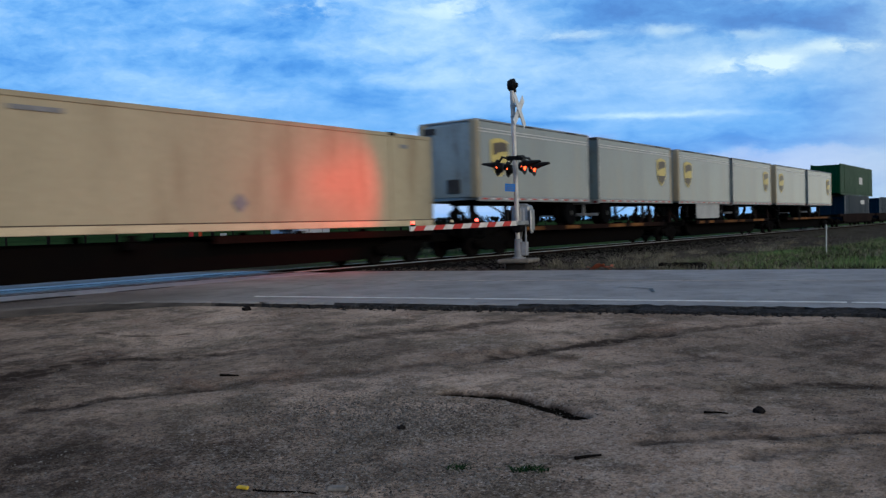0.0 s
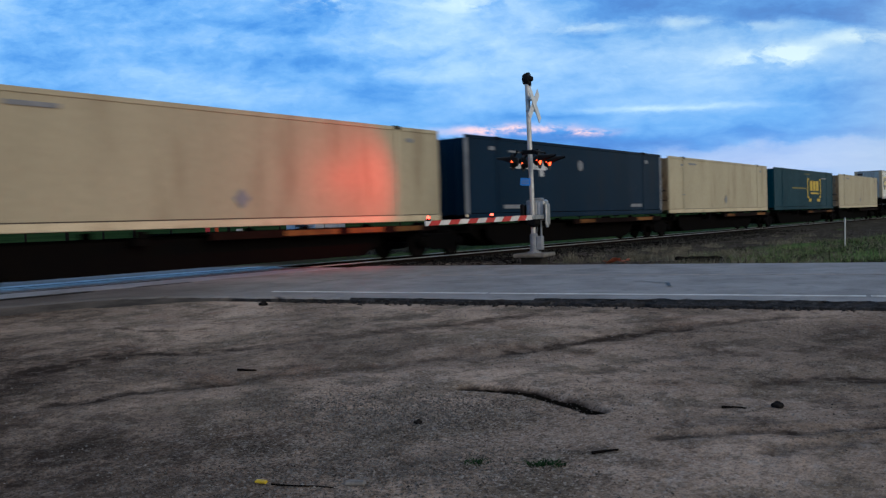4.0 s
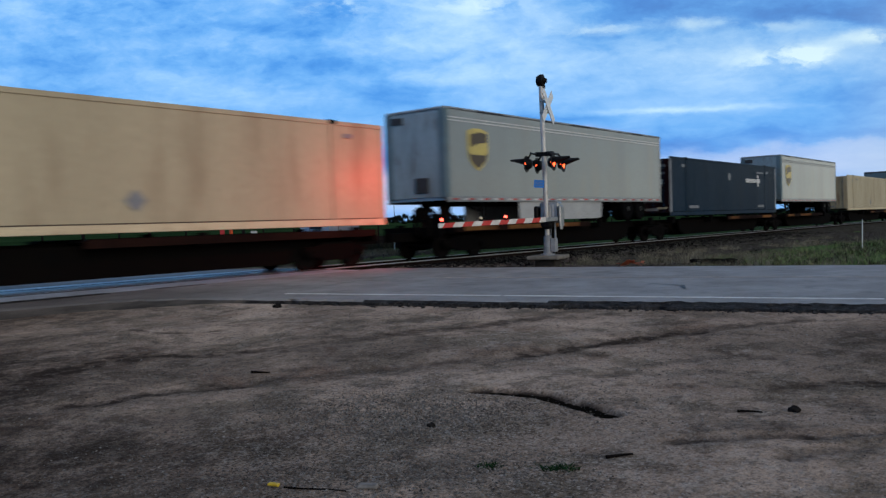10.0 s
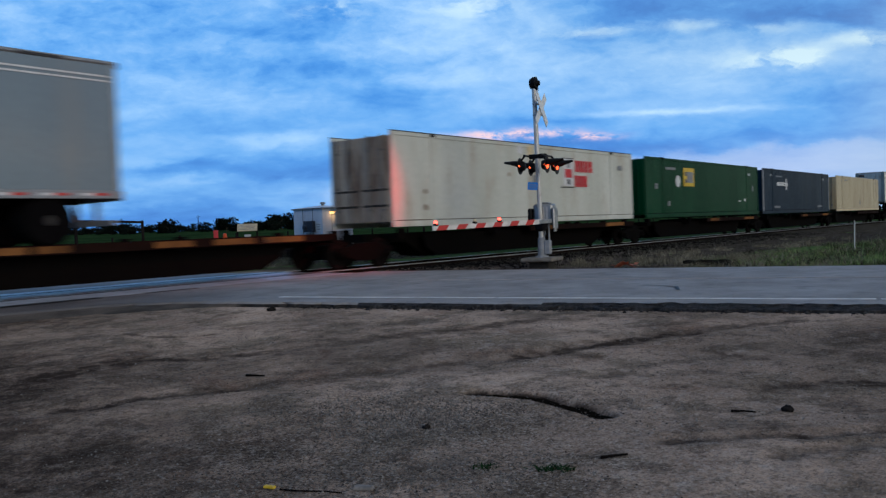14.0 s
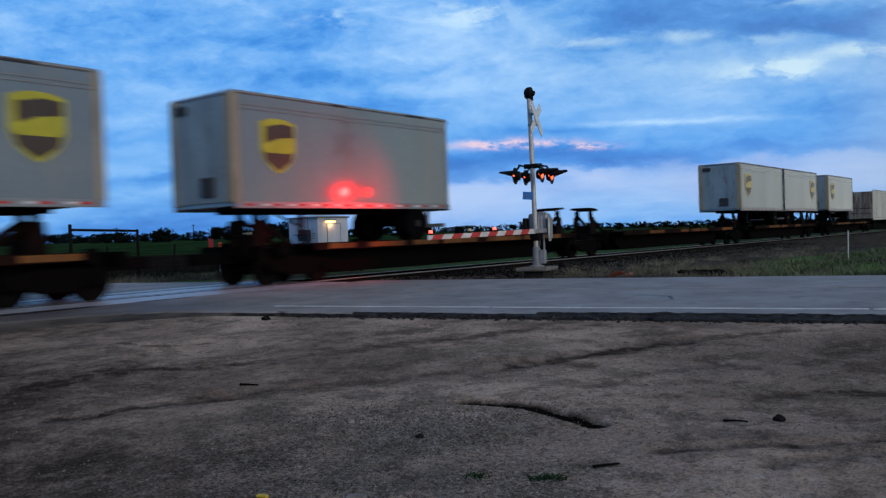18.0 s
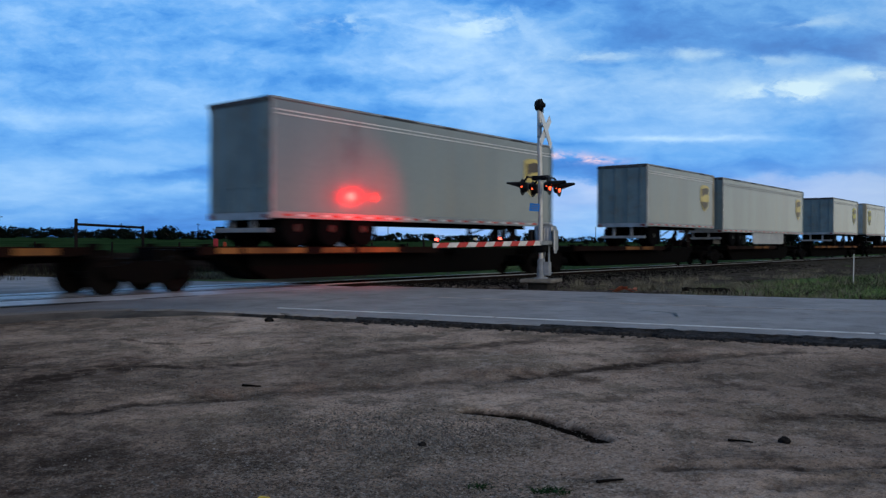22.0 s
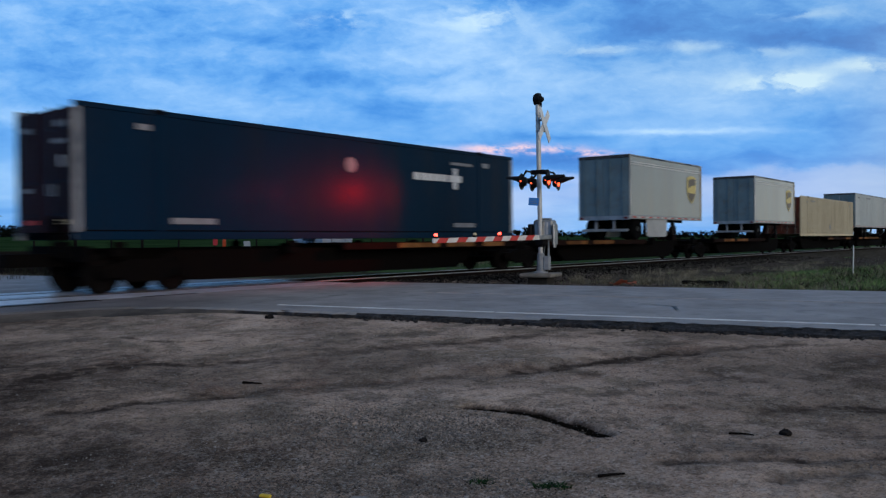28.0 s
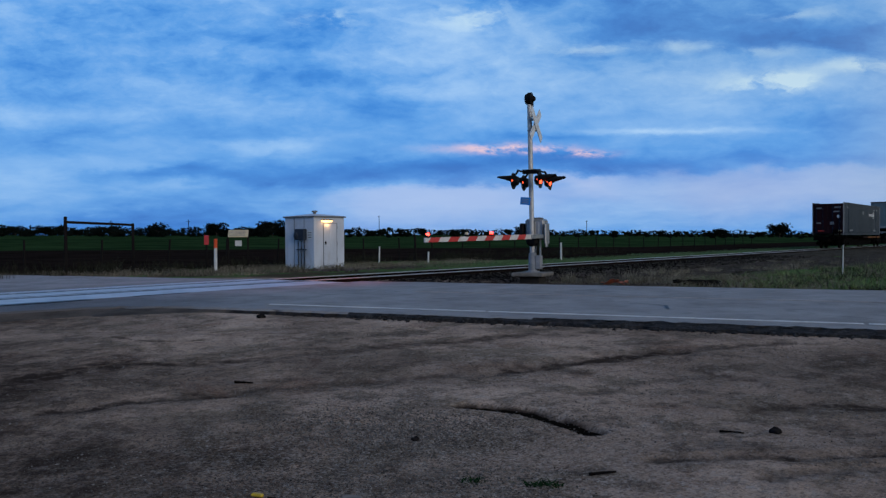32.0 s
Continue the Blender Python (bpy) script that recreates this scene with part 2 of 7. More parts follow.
# ---- materials ----
def mat(name, c1, c2=None, rough=0.6, metal=0.0, scale=3.0, fine=45.0, bump=0.15, dist=0.01, stain=None, amount=0.4, stretch=(1, 1, 1), vary=0.0, spec=0.12, coat=0.0, coat_rough=0.1, island=0.0, coat_ior=1.5):
    """A surface with two scales of variation, optional stains of a second colour, relief and a change from object to object."""
    mt = bpy.data.materials.new(name)
    mt.use_nodes = True
    nt = mt.node_tree
    N, Lk = nt.nodes, nt.links
    bs = N["Principled BSDF"]
    tc, mp = N.new("ShaderNodeTexCoord"), N.new("ShaderNodeMapping")
    mp.inputs["Scale"].default_value = stretch
    Lk.new(tc.outputs["Object"], mp.inputs[0])

    def nz(s, d):
        n = N.new("ShaderNodeTexNoise")
        n.inputs["Scale"].default_value, n.inputs["Detail"].default_value, n.inputs["Roughness"].default_value = s, d, 0.6
        Lk.new(mp.outputs[0], n.inputs["Vector"])
        return n.outputs["Fac"]

    def mixc(f, a, b):
        n = N.new("ShaderNodeMix")
        n.data_type = "RGBA"
        for sock, v in ((n.inputs[0], f), (n.inputs[6], a), (n.inputs[7], b)):
            if isinstance(v, tuple):
                sock.default_value = (*v, 1)
            elif isinstance(v, (int, float)):
                sock.default_value = v
            else:
                Lk.new(v, sock)
        return n.outputs[2]

    def ramp(v, a, b):
        n = N.new("ShaderNodeMapRange")
        n.interpolation_type = "SMOOTHSTEP"
        Lk.new(v, n.inputs[0])
        n.inputs[1].default_value, n.inputs[2].default_value = a, b
        return n.outputs[0]

    c2 = c2 or tuple(x * 0.75 for x in c1)
    coarse, grain = nz(scale, 5), nz(fine, 3)
    col = mixc(ramp(coarse, 0.3, 0.7), c1, c2)
    col = mixc(ramp(grain, 0.2, 0.8), col, mixc(0.25, col, (0.0, 0.0, 0.0)))
    if stain:
        s = nz(scale * 2.7, 7)
        n = N.new("ShaderNodeMath")
        n.operation = "MULTIPLY"
        Lk.new(ramp(s, 0.5, 0.72), n.inputs[0])
        n.inputs[1].default_value = amount
        col = mixc(n.outputs[0], col, stain)
    if vary:
        oi, hs = N.new("ShaderNodeObjectInfo"), N.new("ShaderNodeHueSaturation")
        mr = N.new("ShaderNodeMapRange")
        Lk.new(oi.outputs["Random"], mr.inputs[0])
        mr.inputs[3].default_value, mr.inputs[4].default_value = 1 - vary, 1 + vary
        Lk.new(mr.outputs[0], hs.inputs["Value"])
        Lk.new(col, hs.inputs["Color"])
        col = hs.outputs[0]
    if island:
        gi, hs = N.new("ShaderNodeNewGeometry"), N.new("ShaderNodeHueSaturation")
        mr = N.new("ShaderNodeMapRange")
        Lk.new(gi.outputs["Random Per Island"], mr.inputs[0])
        mr.inputs[3].default_value, mr.inputs[4].default_value = 1 - island, 1 + island
        Lk.new(mr.outputs[0], hs.inputs["Value"])
        Lk.new(col, hs.inputs["Color"])
        col = hs.outputs[0]
    Lk.new(col, bs.inputs["Base Color"])
    rr = N.new("ShaderNodeMapRange")
    Lk.new(coarse, rr.inputs[0])
    rr.inputs[3].default_value, rr.inputs[4].default_value = max(0.03, rough - 0.12), min(1, rough + 0.12)
    Lk.new(rr.outputs[0], bs.inputs["Roughness"])
    bs.inputs["Metallic"].default_value = metal
    bs.inputs["Specular IOR Level"].default_value = spec
    bs.inputs["Coat Weight"].default_value = coat
    bs.inputs["Coat Roughness"].default_value = coat_rough
    bs.inputs["Coat IOR"].default_value = coat_ior
    if bump:
        bp = N.new("ShaderNodeBump")
        bp.inputs["Strength"].default_value, bp.inputs["Distance"].default_value = bump, dist
        Lk.new(grain, bp.inputs["Height"])
        Lk.new(bp.outputs[0], bs.inputs["Normal"])
    return mt


def glow(name, color, strength):
    mt = bpy.data.materials.new(name)
    mt.use_nodes = True
    bs = mt.node_tree.nodes["Principled BSDF"]
    bs.inputs["Base Color"].default_value = (*[c * 0.5 for c in color], 1)
    bs.inputs["Emission Color"].default_value, bs.inputs["Emission Strength"].default_value = (*color, 1), strength
    return mt


M = dict(
    apron=mat("crumbling_apron", (0.115, 0.10, 0.09), (0.055, 0.049, 0.045), 0.9, spec=0.02, scale=1.5, fine=60, bump=0.8, dist=0.01),
    asphalt=mat("asphalt", (0.315, 0.300, 0.298), (0.22, 0.208, 0.206), 0.64, spec=0.2, scale=0.9, fine=70, bump=0.8, dist=0.01, stain=(0.12, 0.117, 0.12), amount=0.7),
    tar=mat("tar", (0.015, 0.015, 0.016), rough=0.45),
    # broken edge: shade on the drop's face is put into this dark colour
    edge=mat("broken_asphalt_shaded", (0.040, 0.038, 0.039), (0.012, 0.0115, 0.012), 0.85, spec=0.03, scale=5, bump=0.9, dist=0.03, fine=24, stain=(0.11, 0.105, 0.10), amount=0.5),
    road_paint=mat("worn_road_paint", (0.78, 0.78, 0.77), (0.55, 0.55, 0.55), 0.6, scale=1.5, fine=60, stain=(0.15, 0.15, 0.15), amount=0.7),
    paint_yellow=mat("worn_centre_paint", (0.46, 0.41, 0.38), (0.28, 0.25, 0.24), 0.7, scale=1.2, fine=60, stain=(0.09, 0.09, 0.09), amount=0.9),
    panel=mat("crossing_concrete", (0.46, 0.48, 0.52), (0.34, 0.36, 0.39), 0.36, spec=0.3, scale=1.3, fine=90, bump=0.1, stain=(0.10, 0.10, 0.10), amount=0.6),
    concrete=mat("mast_concrete", (0.21, 0.19, 0.17), (0.13, 0.12, 0.105), 0.85, scale=4, fine=60, bump=0.4, dist=0.008, stain=(0.1, 0.09, 0.08)),
    rail=mat("rail_steel", (0.66, 0.66, 0.65), (0.54, 0.54, 0.53), 0.32, 0.6, scale=2, fine=80, bump=0.03),
    # rail web, ties and ballast: trackside shade is put into these near-black colours
    rail_side=mat("rail_rust_shaded", (0.010, 0.007, 0.006), rough=0.8, spec=0.03, fine=60),
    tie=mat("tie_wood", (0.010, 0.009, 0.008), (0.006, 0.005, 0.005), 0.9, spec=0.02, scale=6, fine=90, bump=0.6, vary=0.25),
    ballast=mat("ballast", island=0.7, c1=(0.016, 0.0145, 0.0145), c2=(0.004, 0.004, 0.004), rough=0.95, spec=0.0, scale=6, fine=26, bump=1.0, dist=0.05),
    galv=mat("galvanised_pole", (0.56, 0.55, 0.53), (0.42, 0.41, 0.40), 0.5, 0.35, scale=3, fine=60, bump=0.1, stain=(0.25, 0.22, 0.2)),
    alu=mat("weathered_aluminium", (0.36, 0.37, 0.38), (0.26, 0.27, 0.28), 0.45, 0.6, scale=6, fine=50, stain=(0.12, 0.11, 0.11)),
    black=mat("black_paint", (0.006, 0.006, 0.007), (0.004, 0.004, 0.005), 0.5, spec=0.08, fine=50),
    # shadow under the mast's slab, as a colour; low door ribs use it too
    pier=mat("near_black_concrete", (0.035, 0.032, 0.030), rough=0.9, spec=0.03, fine=40),
    pipe=mat("dark_pipe", (0.035, 0.045, 0.065), rough=0.6, fine=40),
    nose_tan=mat("stained_corner_panel", (0.34, 0.30, 0.215), (0.25, 0.215, 0.155), 0.5, scale=1.2, fine=30, stain=(0.10, 0.075, 0.05), amount=0.5, stretch=(1, 1, 0.3)),
    sign_white=mat("sign_white", (0.66, 0.68, 0.70), (0.56, 0.58, 0.60), 0.35, fine=40, bump=0.02),
    arm_white=mat("gate_white", (0.66, 0.64, 0.62), rough=0.4, fine=40, bump=0.02),
    arm_red=mat("gate_red", (0.50, 0.055, 0.05), rough=0.4, fine=40, bump=0.02),
    sign_blue=mat("sign_blue", (0.03, 0.20, 0.62), (0.025, 0.16, 0.52), 0.35, fine=40, bump=0.02),
    hut=mat("hut_paint", (0.56, 0.60, 0.68), (0.47, 0.505, 0.58), 0.45, scale=1.4, fine=60, bump=0.06, stain=(0.30, 0.28, 0.26), amount=0.35, stretch=(1, 1, 0.3)),
    hut_trim=mat("hut_trim", (0.16, 0.17, 0.18), rough=0.5),
    wood_dark=mat("weathered_post", (0.016, 0.014, 0.013), (0.009, 0.008, 0.008), 0.9, spec=0.03, scale=3, fine=40, bump=0.5, stretch=(1, 1, 0.2)),
    wood_log=mat("old_timber", (0.008, 0.007, 0.007), rough=0.95, spec=0.02, scale=4, fine=40, bump=0.8),
    white_post=mat("white_plastic", (0.62, 0.63, 0.62), (0.5, 0.5, 0.5), 0.5, fine=30, stain=(0.25, 0.22, 0.18)),
    orange=mat("orange_cap", (0.72, 0.10, 0.03), rough=0.5, fine=30),
    cream_sign=mat("cream_sign", (0.62, 0.52, 0.34), (0.5, 0.42, 0.28), 0.55, fine=30),
    bar_dark=mat("print_dark", (0.05, 0.05, 0.055), rough=0.6),
    bar_white=mat("print_white", (0.60, 0.61, 0.62), (0.5, 0.5, 0.52), 0.5, fine=30, bump=0.02),
    bar_grey=mat("print_grey", (0.22, 0.23, 0.25), rough=0.5, bump=0.02),
    yellow=mat("print_yellow", (0.60, 0.42, 0.04), (0.48, 0.33, 0.03), 0.45, fine=30, bump=0.02),
    dim_yellow=mat("print_dim_yellow", (0.20, 0.155, 0.03), rough=0.5, bump=0.02),
    gold=mat("print_gold", (0.56, 0.45, 0.12), (0.46, 0.36, 0.10), 0.4, spec=0.4, coat=0.2, fine=30, bump=0.02),
    lemon=mat("print_lemon", (0.44, 0.42, 0.025), (0.36, 0.34, 0.02), 0.4, spec=0.3, coat=0.15, fine=30, bump=0.02),
    brown=mat("print_brown", (0.06, 0.038, 0.022), rough=0.4, spec=0.4, coat=0.2, bump=0.02),
    print_red=mat("print_red", (0.52, 0.05, 0.06), rough=0.5, bump=0.02),
    tape_red=mat("tape_red", (0.50, 0.05, 0.04), rough=0.35, bump=0.0),
    beige=mat("beige_container_paint", (0.395, 0.345, 0.238), (0.345, 0.300, 0.206), 0.42, coat=0.06, coat_rough=0.3, scale=0.5, fine=30, bump=0.05, stain=(0.20, 0.155, 0.10), amount=0.6, stretch=(1, 1, 0.2), vary=0.10),
    cream_rail=mat("cream_rail_paint", (0.58, 0.50, 0.34), (0.48, 0.40, 0.27), 0.55, scale=1.0, fine=30, bump=0.05, stain=(0.12, 0.085, 0.05), amount=0.35),
    navy=mat("navy_container_paint", (0.0020, 0.0150, 0.037), (0.0016, 0.0125, 0.030), 0.42, spec=0.03, coat=0.06, coat_rough=0.28, scale=0.5, fine=30, bump=0.05, stain=(0.014, 0.016, 0.022), amount=0.4, stretch=(1, 1, 0.25), vary=0.12),
    teal=mat("teal_container_paint", (0.0010, 0.036, 0.058), (0.001, 0.028, 0.046), 0.42, spec=0.02, coat=0.05, coat_rough=0.28, scale=0.5, fine=30, bump=0.05, stain=(0.004, 0.028, 0.040), amount=0.4, stretch=(1, 1, 0.25)),
    green=mat("green_container_paint", (0.0015, 0.042, 0.017), (0.001, 0.030, 0.012), 0.42, spec=0.03, coat=0.07, coat_rough=0.28, scale=0.5, fine=30, bump=0.05, stain=(0.004, 0.030, 0.016), amount=0.4, stretch=(1, 1, 0.25)),
    white=mat("dirty_white_paint", (0.52, 0.53, 0.49), (0.43, 0.44, 0.395), 0.5, scale=0.6, fine=30, bump=0.05, stain=(0.26, 0.18, 0.11), amount=0.5, stretch=(1, 1, 0.2)),
    silver=mat("silver_trailer_skin", (0.150, 0.182, 0.200), (0.125, 0.150, 0.166), 0.45, 0.0, coat=1.0, coat_rough=0.11, coat_ior=1.8, scale=0.5, fine=40, bump=0.02, stain=(0.16, 0.15, 0.13), amount=0.35, stretch=(1, 1, 0.2), vary=0.06, spec=0.15),
    pale=mat("pale_trailer_skin", (0.40, 0.435, 0.45), (0.335, 0.365, 0.378), 0.36, 0.1, scale=0.5, fine=40, bump=0.02, stain=(0.33, 0.29, 0.24), amount=0.4, stretch=(1, 1, 0.2), vary=0.06, spec=0.5),
    nose=mat("trailer_nose_panel", (0.27, 0.34, 0.38), (0.21, 0.265, 0.30), 0.5, scale=1.2, fine=30, stain=(0.08, 0.05, 0.035), amount=0.55, stretch=(1, 1, 0.3)),
    rear=mat("trailer_door_paint", (0.135, 0.19, 0.22), (0.10, 0.145, 0.17), 0.45, scale=0.8, fine=30, stain=(0.10, 0.08, 0.06)),
    red_door=mat("rusty_red_doors", (0.12, 0.035, 0.024), (0.045, 0.02, 0.015), 0.65, scale=1.5, fine=30, bump=0.15, stain=(0.22, 0.17, 0.12), amount=0.45, stretch=(1, 1, 0.3)),
    streak_door=mat("rust_streaked_doors", (0.40, 0.335, 0.21), (0.30, 0.23, 0.14), 0.6, scale=0.8, fine=30, bump=0.1, stain=(0.12, 0.055, 0.028), amount=0.8, stretch=(1, 1, 0.22)),
    soot_door=mat("sooty_beige_doors", (0.36, 0.29, 0.185), (0.17, 0.12, 0.075), 0.6, scale=1.3, fine=30, bump=0.1, stain=(0.030, 0.020, 0.014), amount=0.95, stretch=(1, 1, 0.4)),
    rust_door=mat("rust_streaked_doors", (0.36, 0.31, 0.25), (0.22, 0.15, 0.10), 0.6, scale=1.2, fine=30, bump=0.1, stain=(0.06, 0.03, 0.018), amount=0.95, stretch=(1, 1, 0.15)),
    rail_trim=mat("trailer_rail", (0.34, 0.35, 0.36), (0.24, 0.25, 0.26), 0.4, 0.5, fine=40, bump=0.02),
    skirt=mat("trailer_skirt", (0.36, 0.37, 0.38), (0.28, 0.29, 0.30), 0.4, scale=1.2, fine=30, stain=(0.25, 0.22, 0.2)),
    tyre=mat("tyre_rubber", (0.0035, 0.0035, 0.004), rough=0.9, spec=0.02, fine=60, bump=0.3),
    rim=mat("wheel_rim", (0.05, 0.048, 0.046), (0.025, 0.024, 0.023), 0.5, 0.5, fine=40),
    # chassis, car sides, hitches and wheels: shade under the train is in these colours
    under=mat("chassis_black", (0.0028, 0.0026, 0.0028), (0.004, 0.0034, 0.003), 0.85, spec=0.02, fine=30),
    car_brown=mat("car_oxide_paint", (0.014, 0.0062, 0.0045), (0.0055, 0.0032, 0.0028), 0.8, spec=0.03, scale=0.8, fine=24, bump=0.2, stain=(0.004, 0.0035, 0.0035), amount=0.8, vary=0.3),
    car_yellow=mat("car_faded_yellow", (0.19, 0.085, 0.027), (0.07, 0.030, 0.012), 0.7, spec=0.04, scale=1.1, fine=24, bump=0.2, stain=(0.06, 0.035, 0.025), amount=0.8, vary=0.25),
    hitch=mat("hitch_oxide", (0.009, 0.0045, 0.004), (0.006, 0.004, 0.0038), 0.8, spec=0.04, scale=3, fine=30),
    maroon=mat("dark_doors", (0.022, 0.007, 0.010), (0.008, 0.004, 0.006), 0.5, spec=0.03, scale=1.2, fine=30, stain=(0.02, 0.012, 0.012), amount=0.4, stretch=(1, 1, 0.3)),
    post_grey=mat("scuffed_post", (0.26, 0.27, 0.29), (0.16, 0.17, 0.19), 0.5, fine=30),
    lock=mat("lock_bar_steel", (0.16, 0.15, 0.14), (0.09, 0.085, 0.08), 0.5, 0.4, fine=30),
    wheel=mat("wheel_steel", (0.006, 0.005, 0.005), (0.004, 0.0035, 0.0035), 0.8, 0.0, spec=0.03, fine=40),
    leaf_dark=mat("tree_leaves", island=0.5, c1=(0.007, 0.011, 0.009), c2=(0.004, 0.007, 0.006), rough=0.9, spec=0.0, scale=1.5, fine=12, vary=0.35, bump=0),
    bark=mat("tree_bark", (0.05, 0.04, 0.032), rough=0.95),
    grass_dry=mat("dry_grass", island=0.6, c1=(0.17, 0.15, 0.12), c2=(0.085, 0.078, 0.06), rough=0.9, spec=0.0, scale=0.5, fine=8, bump=0),
    grass_verge=mat("track_verge_grass", (0.075, 0.13, 0.065), (0.10, 0.14, 0.075), 0.9, island=0.5, spec=0.0, scale=0.5, fine=8, bump=0),
    weed=mat("lot_weed", (0.018, 0.05, 0.016), (0.012, 0.03, 0.012), 0.8, island=0.4, spec=0.05, scale=5, fine=30, bump=0),
    weed_dark=mat("withered_weed", (0.030, 0.032, 0.022), (0.016, 0.016, 0.012), 0.9, island=0.5, spec=0.0, scale=3, fine=30, bump=0),
    grass_pale=mat("pale_grass", island=0.6, c1=(0.22, 0.20, 0.155), c2=(0.11, 0.105, 0.075), rough=0.9, spec=0.0, scale=0.5, fine=8, bump=0),
    grass_green=mat("green_grass", island=0.7, c1=(0.105, 0.175, 0.062), c2=(0.16, 0.19, 0.090), rough=0.9, spec=0.0, scale=0.5, fine=8, bump=0),
    rubble=mat("track_rubble", (0.105, 0.092, 0.086), (0.045, 0.040, 0.038), 0.9, island=0.6, spec=0.0, scale=5, fine=40, bump=0.3),
    stone=mat("gravel_stones", (0.19, 0.175, 0.165), (0.10, 0.093, 0.087), 0.9, island=0.6, spec=0.05, scale=5, fine=40, bump=0.3),
    red_debris=mat("orange_debris", (0.60, 0.22, 0.13), (0.40, 0.15, 0.10), 0.7),
    lamp_red=glow("lit_red_lens", (1.0, 0.075, 0.018), 4.5),
    lamp_small=glow("lit_gate_lamp", (1.0, 0.05, 0.03), 9.0),
    lamp_warm=glow("lit_hut_lamp", (1.0, 0.50, 0.14), 6.0),
    lamp_dim=mat("unlit_lens", (0.16, 0.02, 0.02), rough=0.2, bump=0),
)


# ---- mesh helpers ----
def box(bm, x0, x1, y0, y1, z0, z1):
    vs = [bm.verts.new(p) for p in ((x0, y0, z0), (x1, y0, z0), (x1, y1, z0), (x0, y1, z0), (x0, y0, z1), (x1, y0, z1), (x1, y1, z1), (x0, y1, z1))]
    for f in ((3, 2, 1, 0), (4, 5, 6, 7), (0, 1, 5, 4), (1, 2, 6, 5), (2, 3, 7, 6), (3, 0, 4, 7)):
        bm.faces.new([vs[i] for i in f])
    return vs


def rbox(bm, x0, x1, y0, y1, z0, z1, r=0.02, seg=1):
    """A box with rounded edges."""
    vs = box(bm, x0, x1, y0, y1, z0, z1)
    es = list({e for v in vs for e in v.link_edges})
    bmesh.ops.bevel(bm, geom=es, offset=r, segments=seg, affect="EDGES", profile=0.5)


def tube(bm, p, q, r, n=10, r2=None):
    """A closed round bar from p to q."""
    p, q = Vector(p), Vector(q)
    d = (q - p).normalized()
    a = d.orthogonal().normalized()
    b = d.cross(a)
    r2 = r if r2 is None else r2
    rings = []
    for c, rad in ((p, r), (q, r2)):
        rings.append([bm.verts.new(c + (a * math.cos(2 * math.pi * i / n) + b * math.sin(2 * math.pi * i / n)) * rad) for i in range(n)])
    for i in range(n):
        j = (i + 1) % n
        bm.faces.new((rings[0][i], rings[0][j], rings[1][j], rings[1][i]))
    bm.faces.new(rings[0][::-1])
    bm.faces.new(rings[1])


def lathe(bm, c, axis, prof, n=16):
    """A turned shape: prof is pairs of (distance along axis, radius) from c."""
    c, d = Vector(c), Vector(axis).normalized()
    a = d.orthogonal().normalized()
    b = d.cross(a)
    rings = [[bm.verts.new(c + d * h + (a * math.cos(2 * math.pi * i / n) + b * math.sin(2 * math.pi * i / n)) * max(r, 1e-4)) for i in range(n)] for h, r in prof]
    for r0, r1 in zip(rings, rings[1:]):
        for i in range(n):
            j = (i + 1) % n
            bm.faces.new((r0[i], r0[j], r1[j], r1[i]))
    bm.faces.new(rings[0][::-1])
    bm.faces.new(rings[-1])


def plate(bm, pts, y0, y1):
    """A flat outline in x, z, thick from y0 to y1."""
    a = [bm.verts.new((x, y0, z)) for x, z in pts]
    b = [bm.verts.new((x, y1, z)) for x, z in pts]
    n = len(pts)
    bm.faces.new(a)
    bm.faces.new(b[::-1])
    for i in range(n):
        j = (i + 1) % n
        bm.faces.new((a[j], a[i], b[i], b[j]))


def mesh_of(name, bm, material):
    bmesh.ops.recalc_face_normals(bm, faces=bm.faces[:])
    me = bpy.data.meshes.new(name)
    bm.to_mesh(me)
    bm.free()
    me.materials.append(material)
    return me


def part(name, bm, material, parent=None, label="", at=None):
    ob = new(name, mesh_of(name, bm, material))
    if parent is not None:
        ob.parent = parent
    if at is not None:
        ob.matrix_basis = at
    return tagged(ob, label)


def same_part(name, me, parent, at):
    ob = new(name, me)
    ob.parent = parent
    ob.matrix_basis = at
    return ob


def thing(name, label, category, group="", at=None):
    ob = tagged(new(name), label, category, group)
    if at is not None:
        ob.matrix_basis = at
    return ob


def BM():
    return bmesh.new()


def sheet(name, verts, faces, material, smooth=False):
    me = bpy.data.meshes.new(name)
    me.from_pydata(verts, [], faces)
    me.materials.append(material)
    if smooth:
        me.shade_smooth()
    return new(name, me)


# ---- the plan: the road crosses the track almost square ----
ROAD_P, ROAD_D = (9.51, -6.10), (0.2325, -0.9726)
ROAD_N = (0.9726, 0.2325)
NEAR_EDGE, FAR_EDGE = -0.88, 7.7


def road_u(x, y):
    return (x - ROAD_P[0]) * ROAD_N[0] + (y - ROAD_P[1]) * ROAD_N[1]


def road_xy(u, s):
    """u across from the near edge line, s along the road towards the lot's side."""
    return (ROAD_P[0] + ROAD_N[0] * u + ROAD_D[0] * s, ROAD_P[1] + ROAD_N[1] * u + ROAD_D[1] * s)


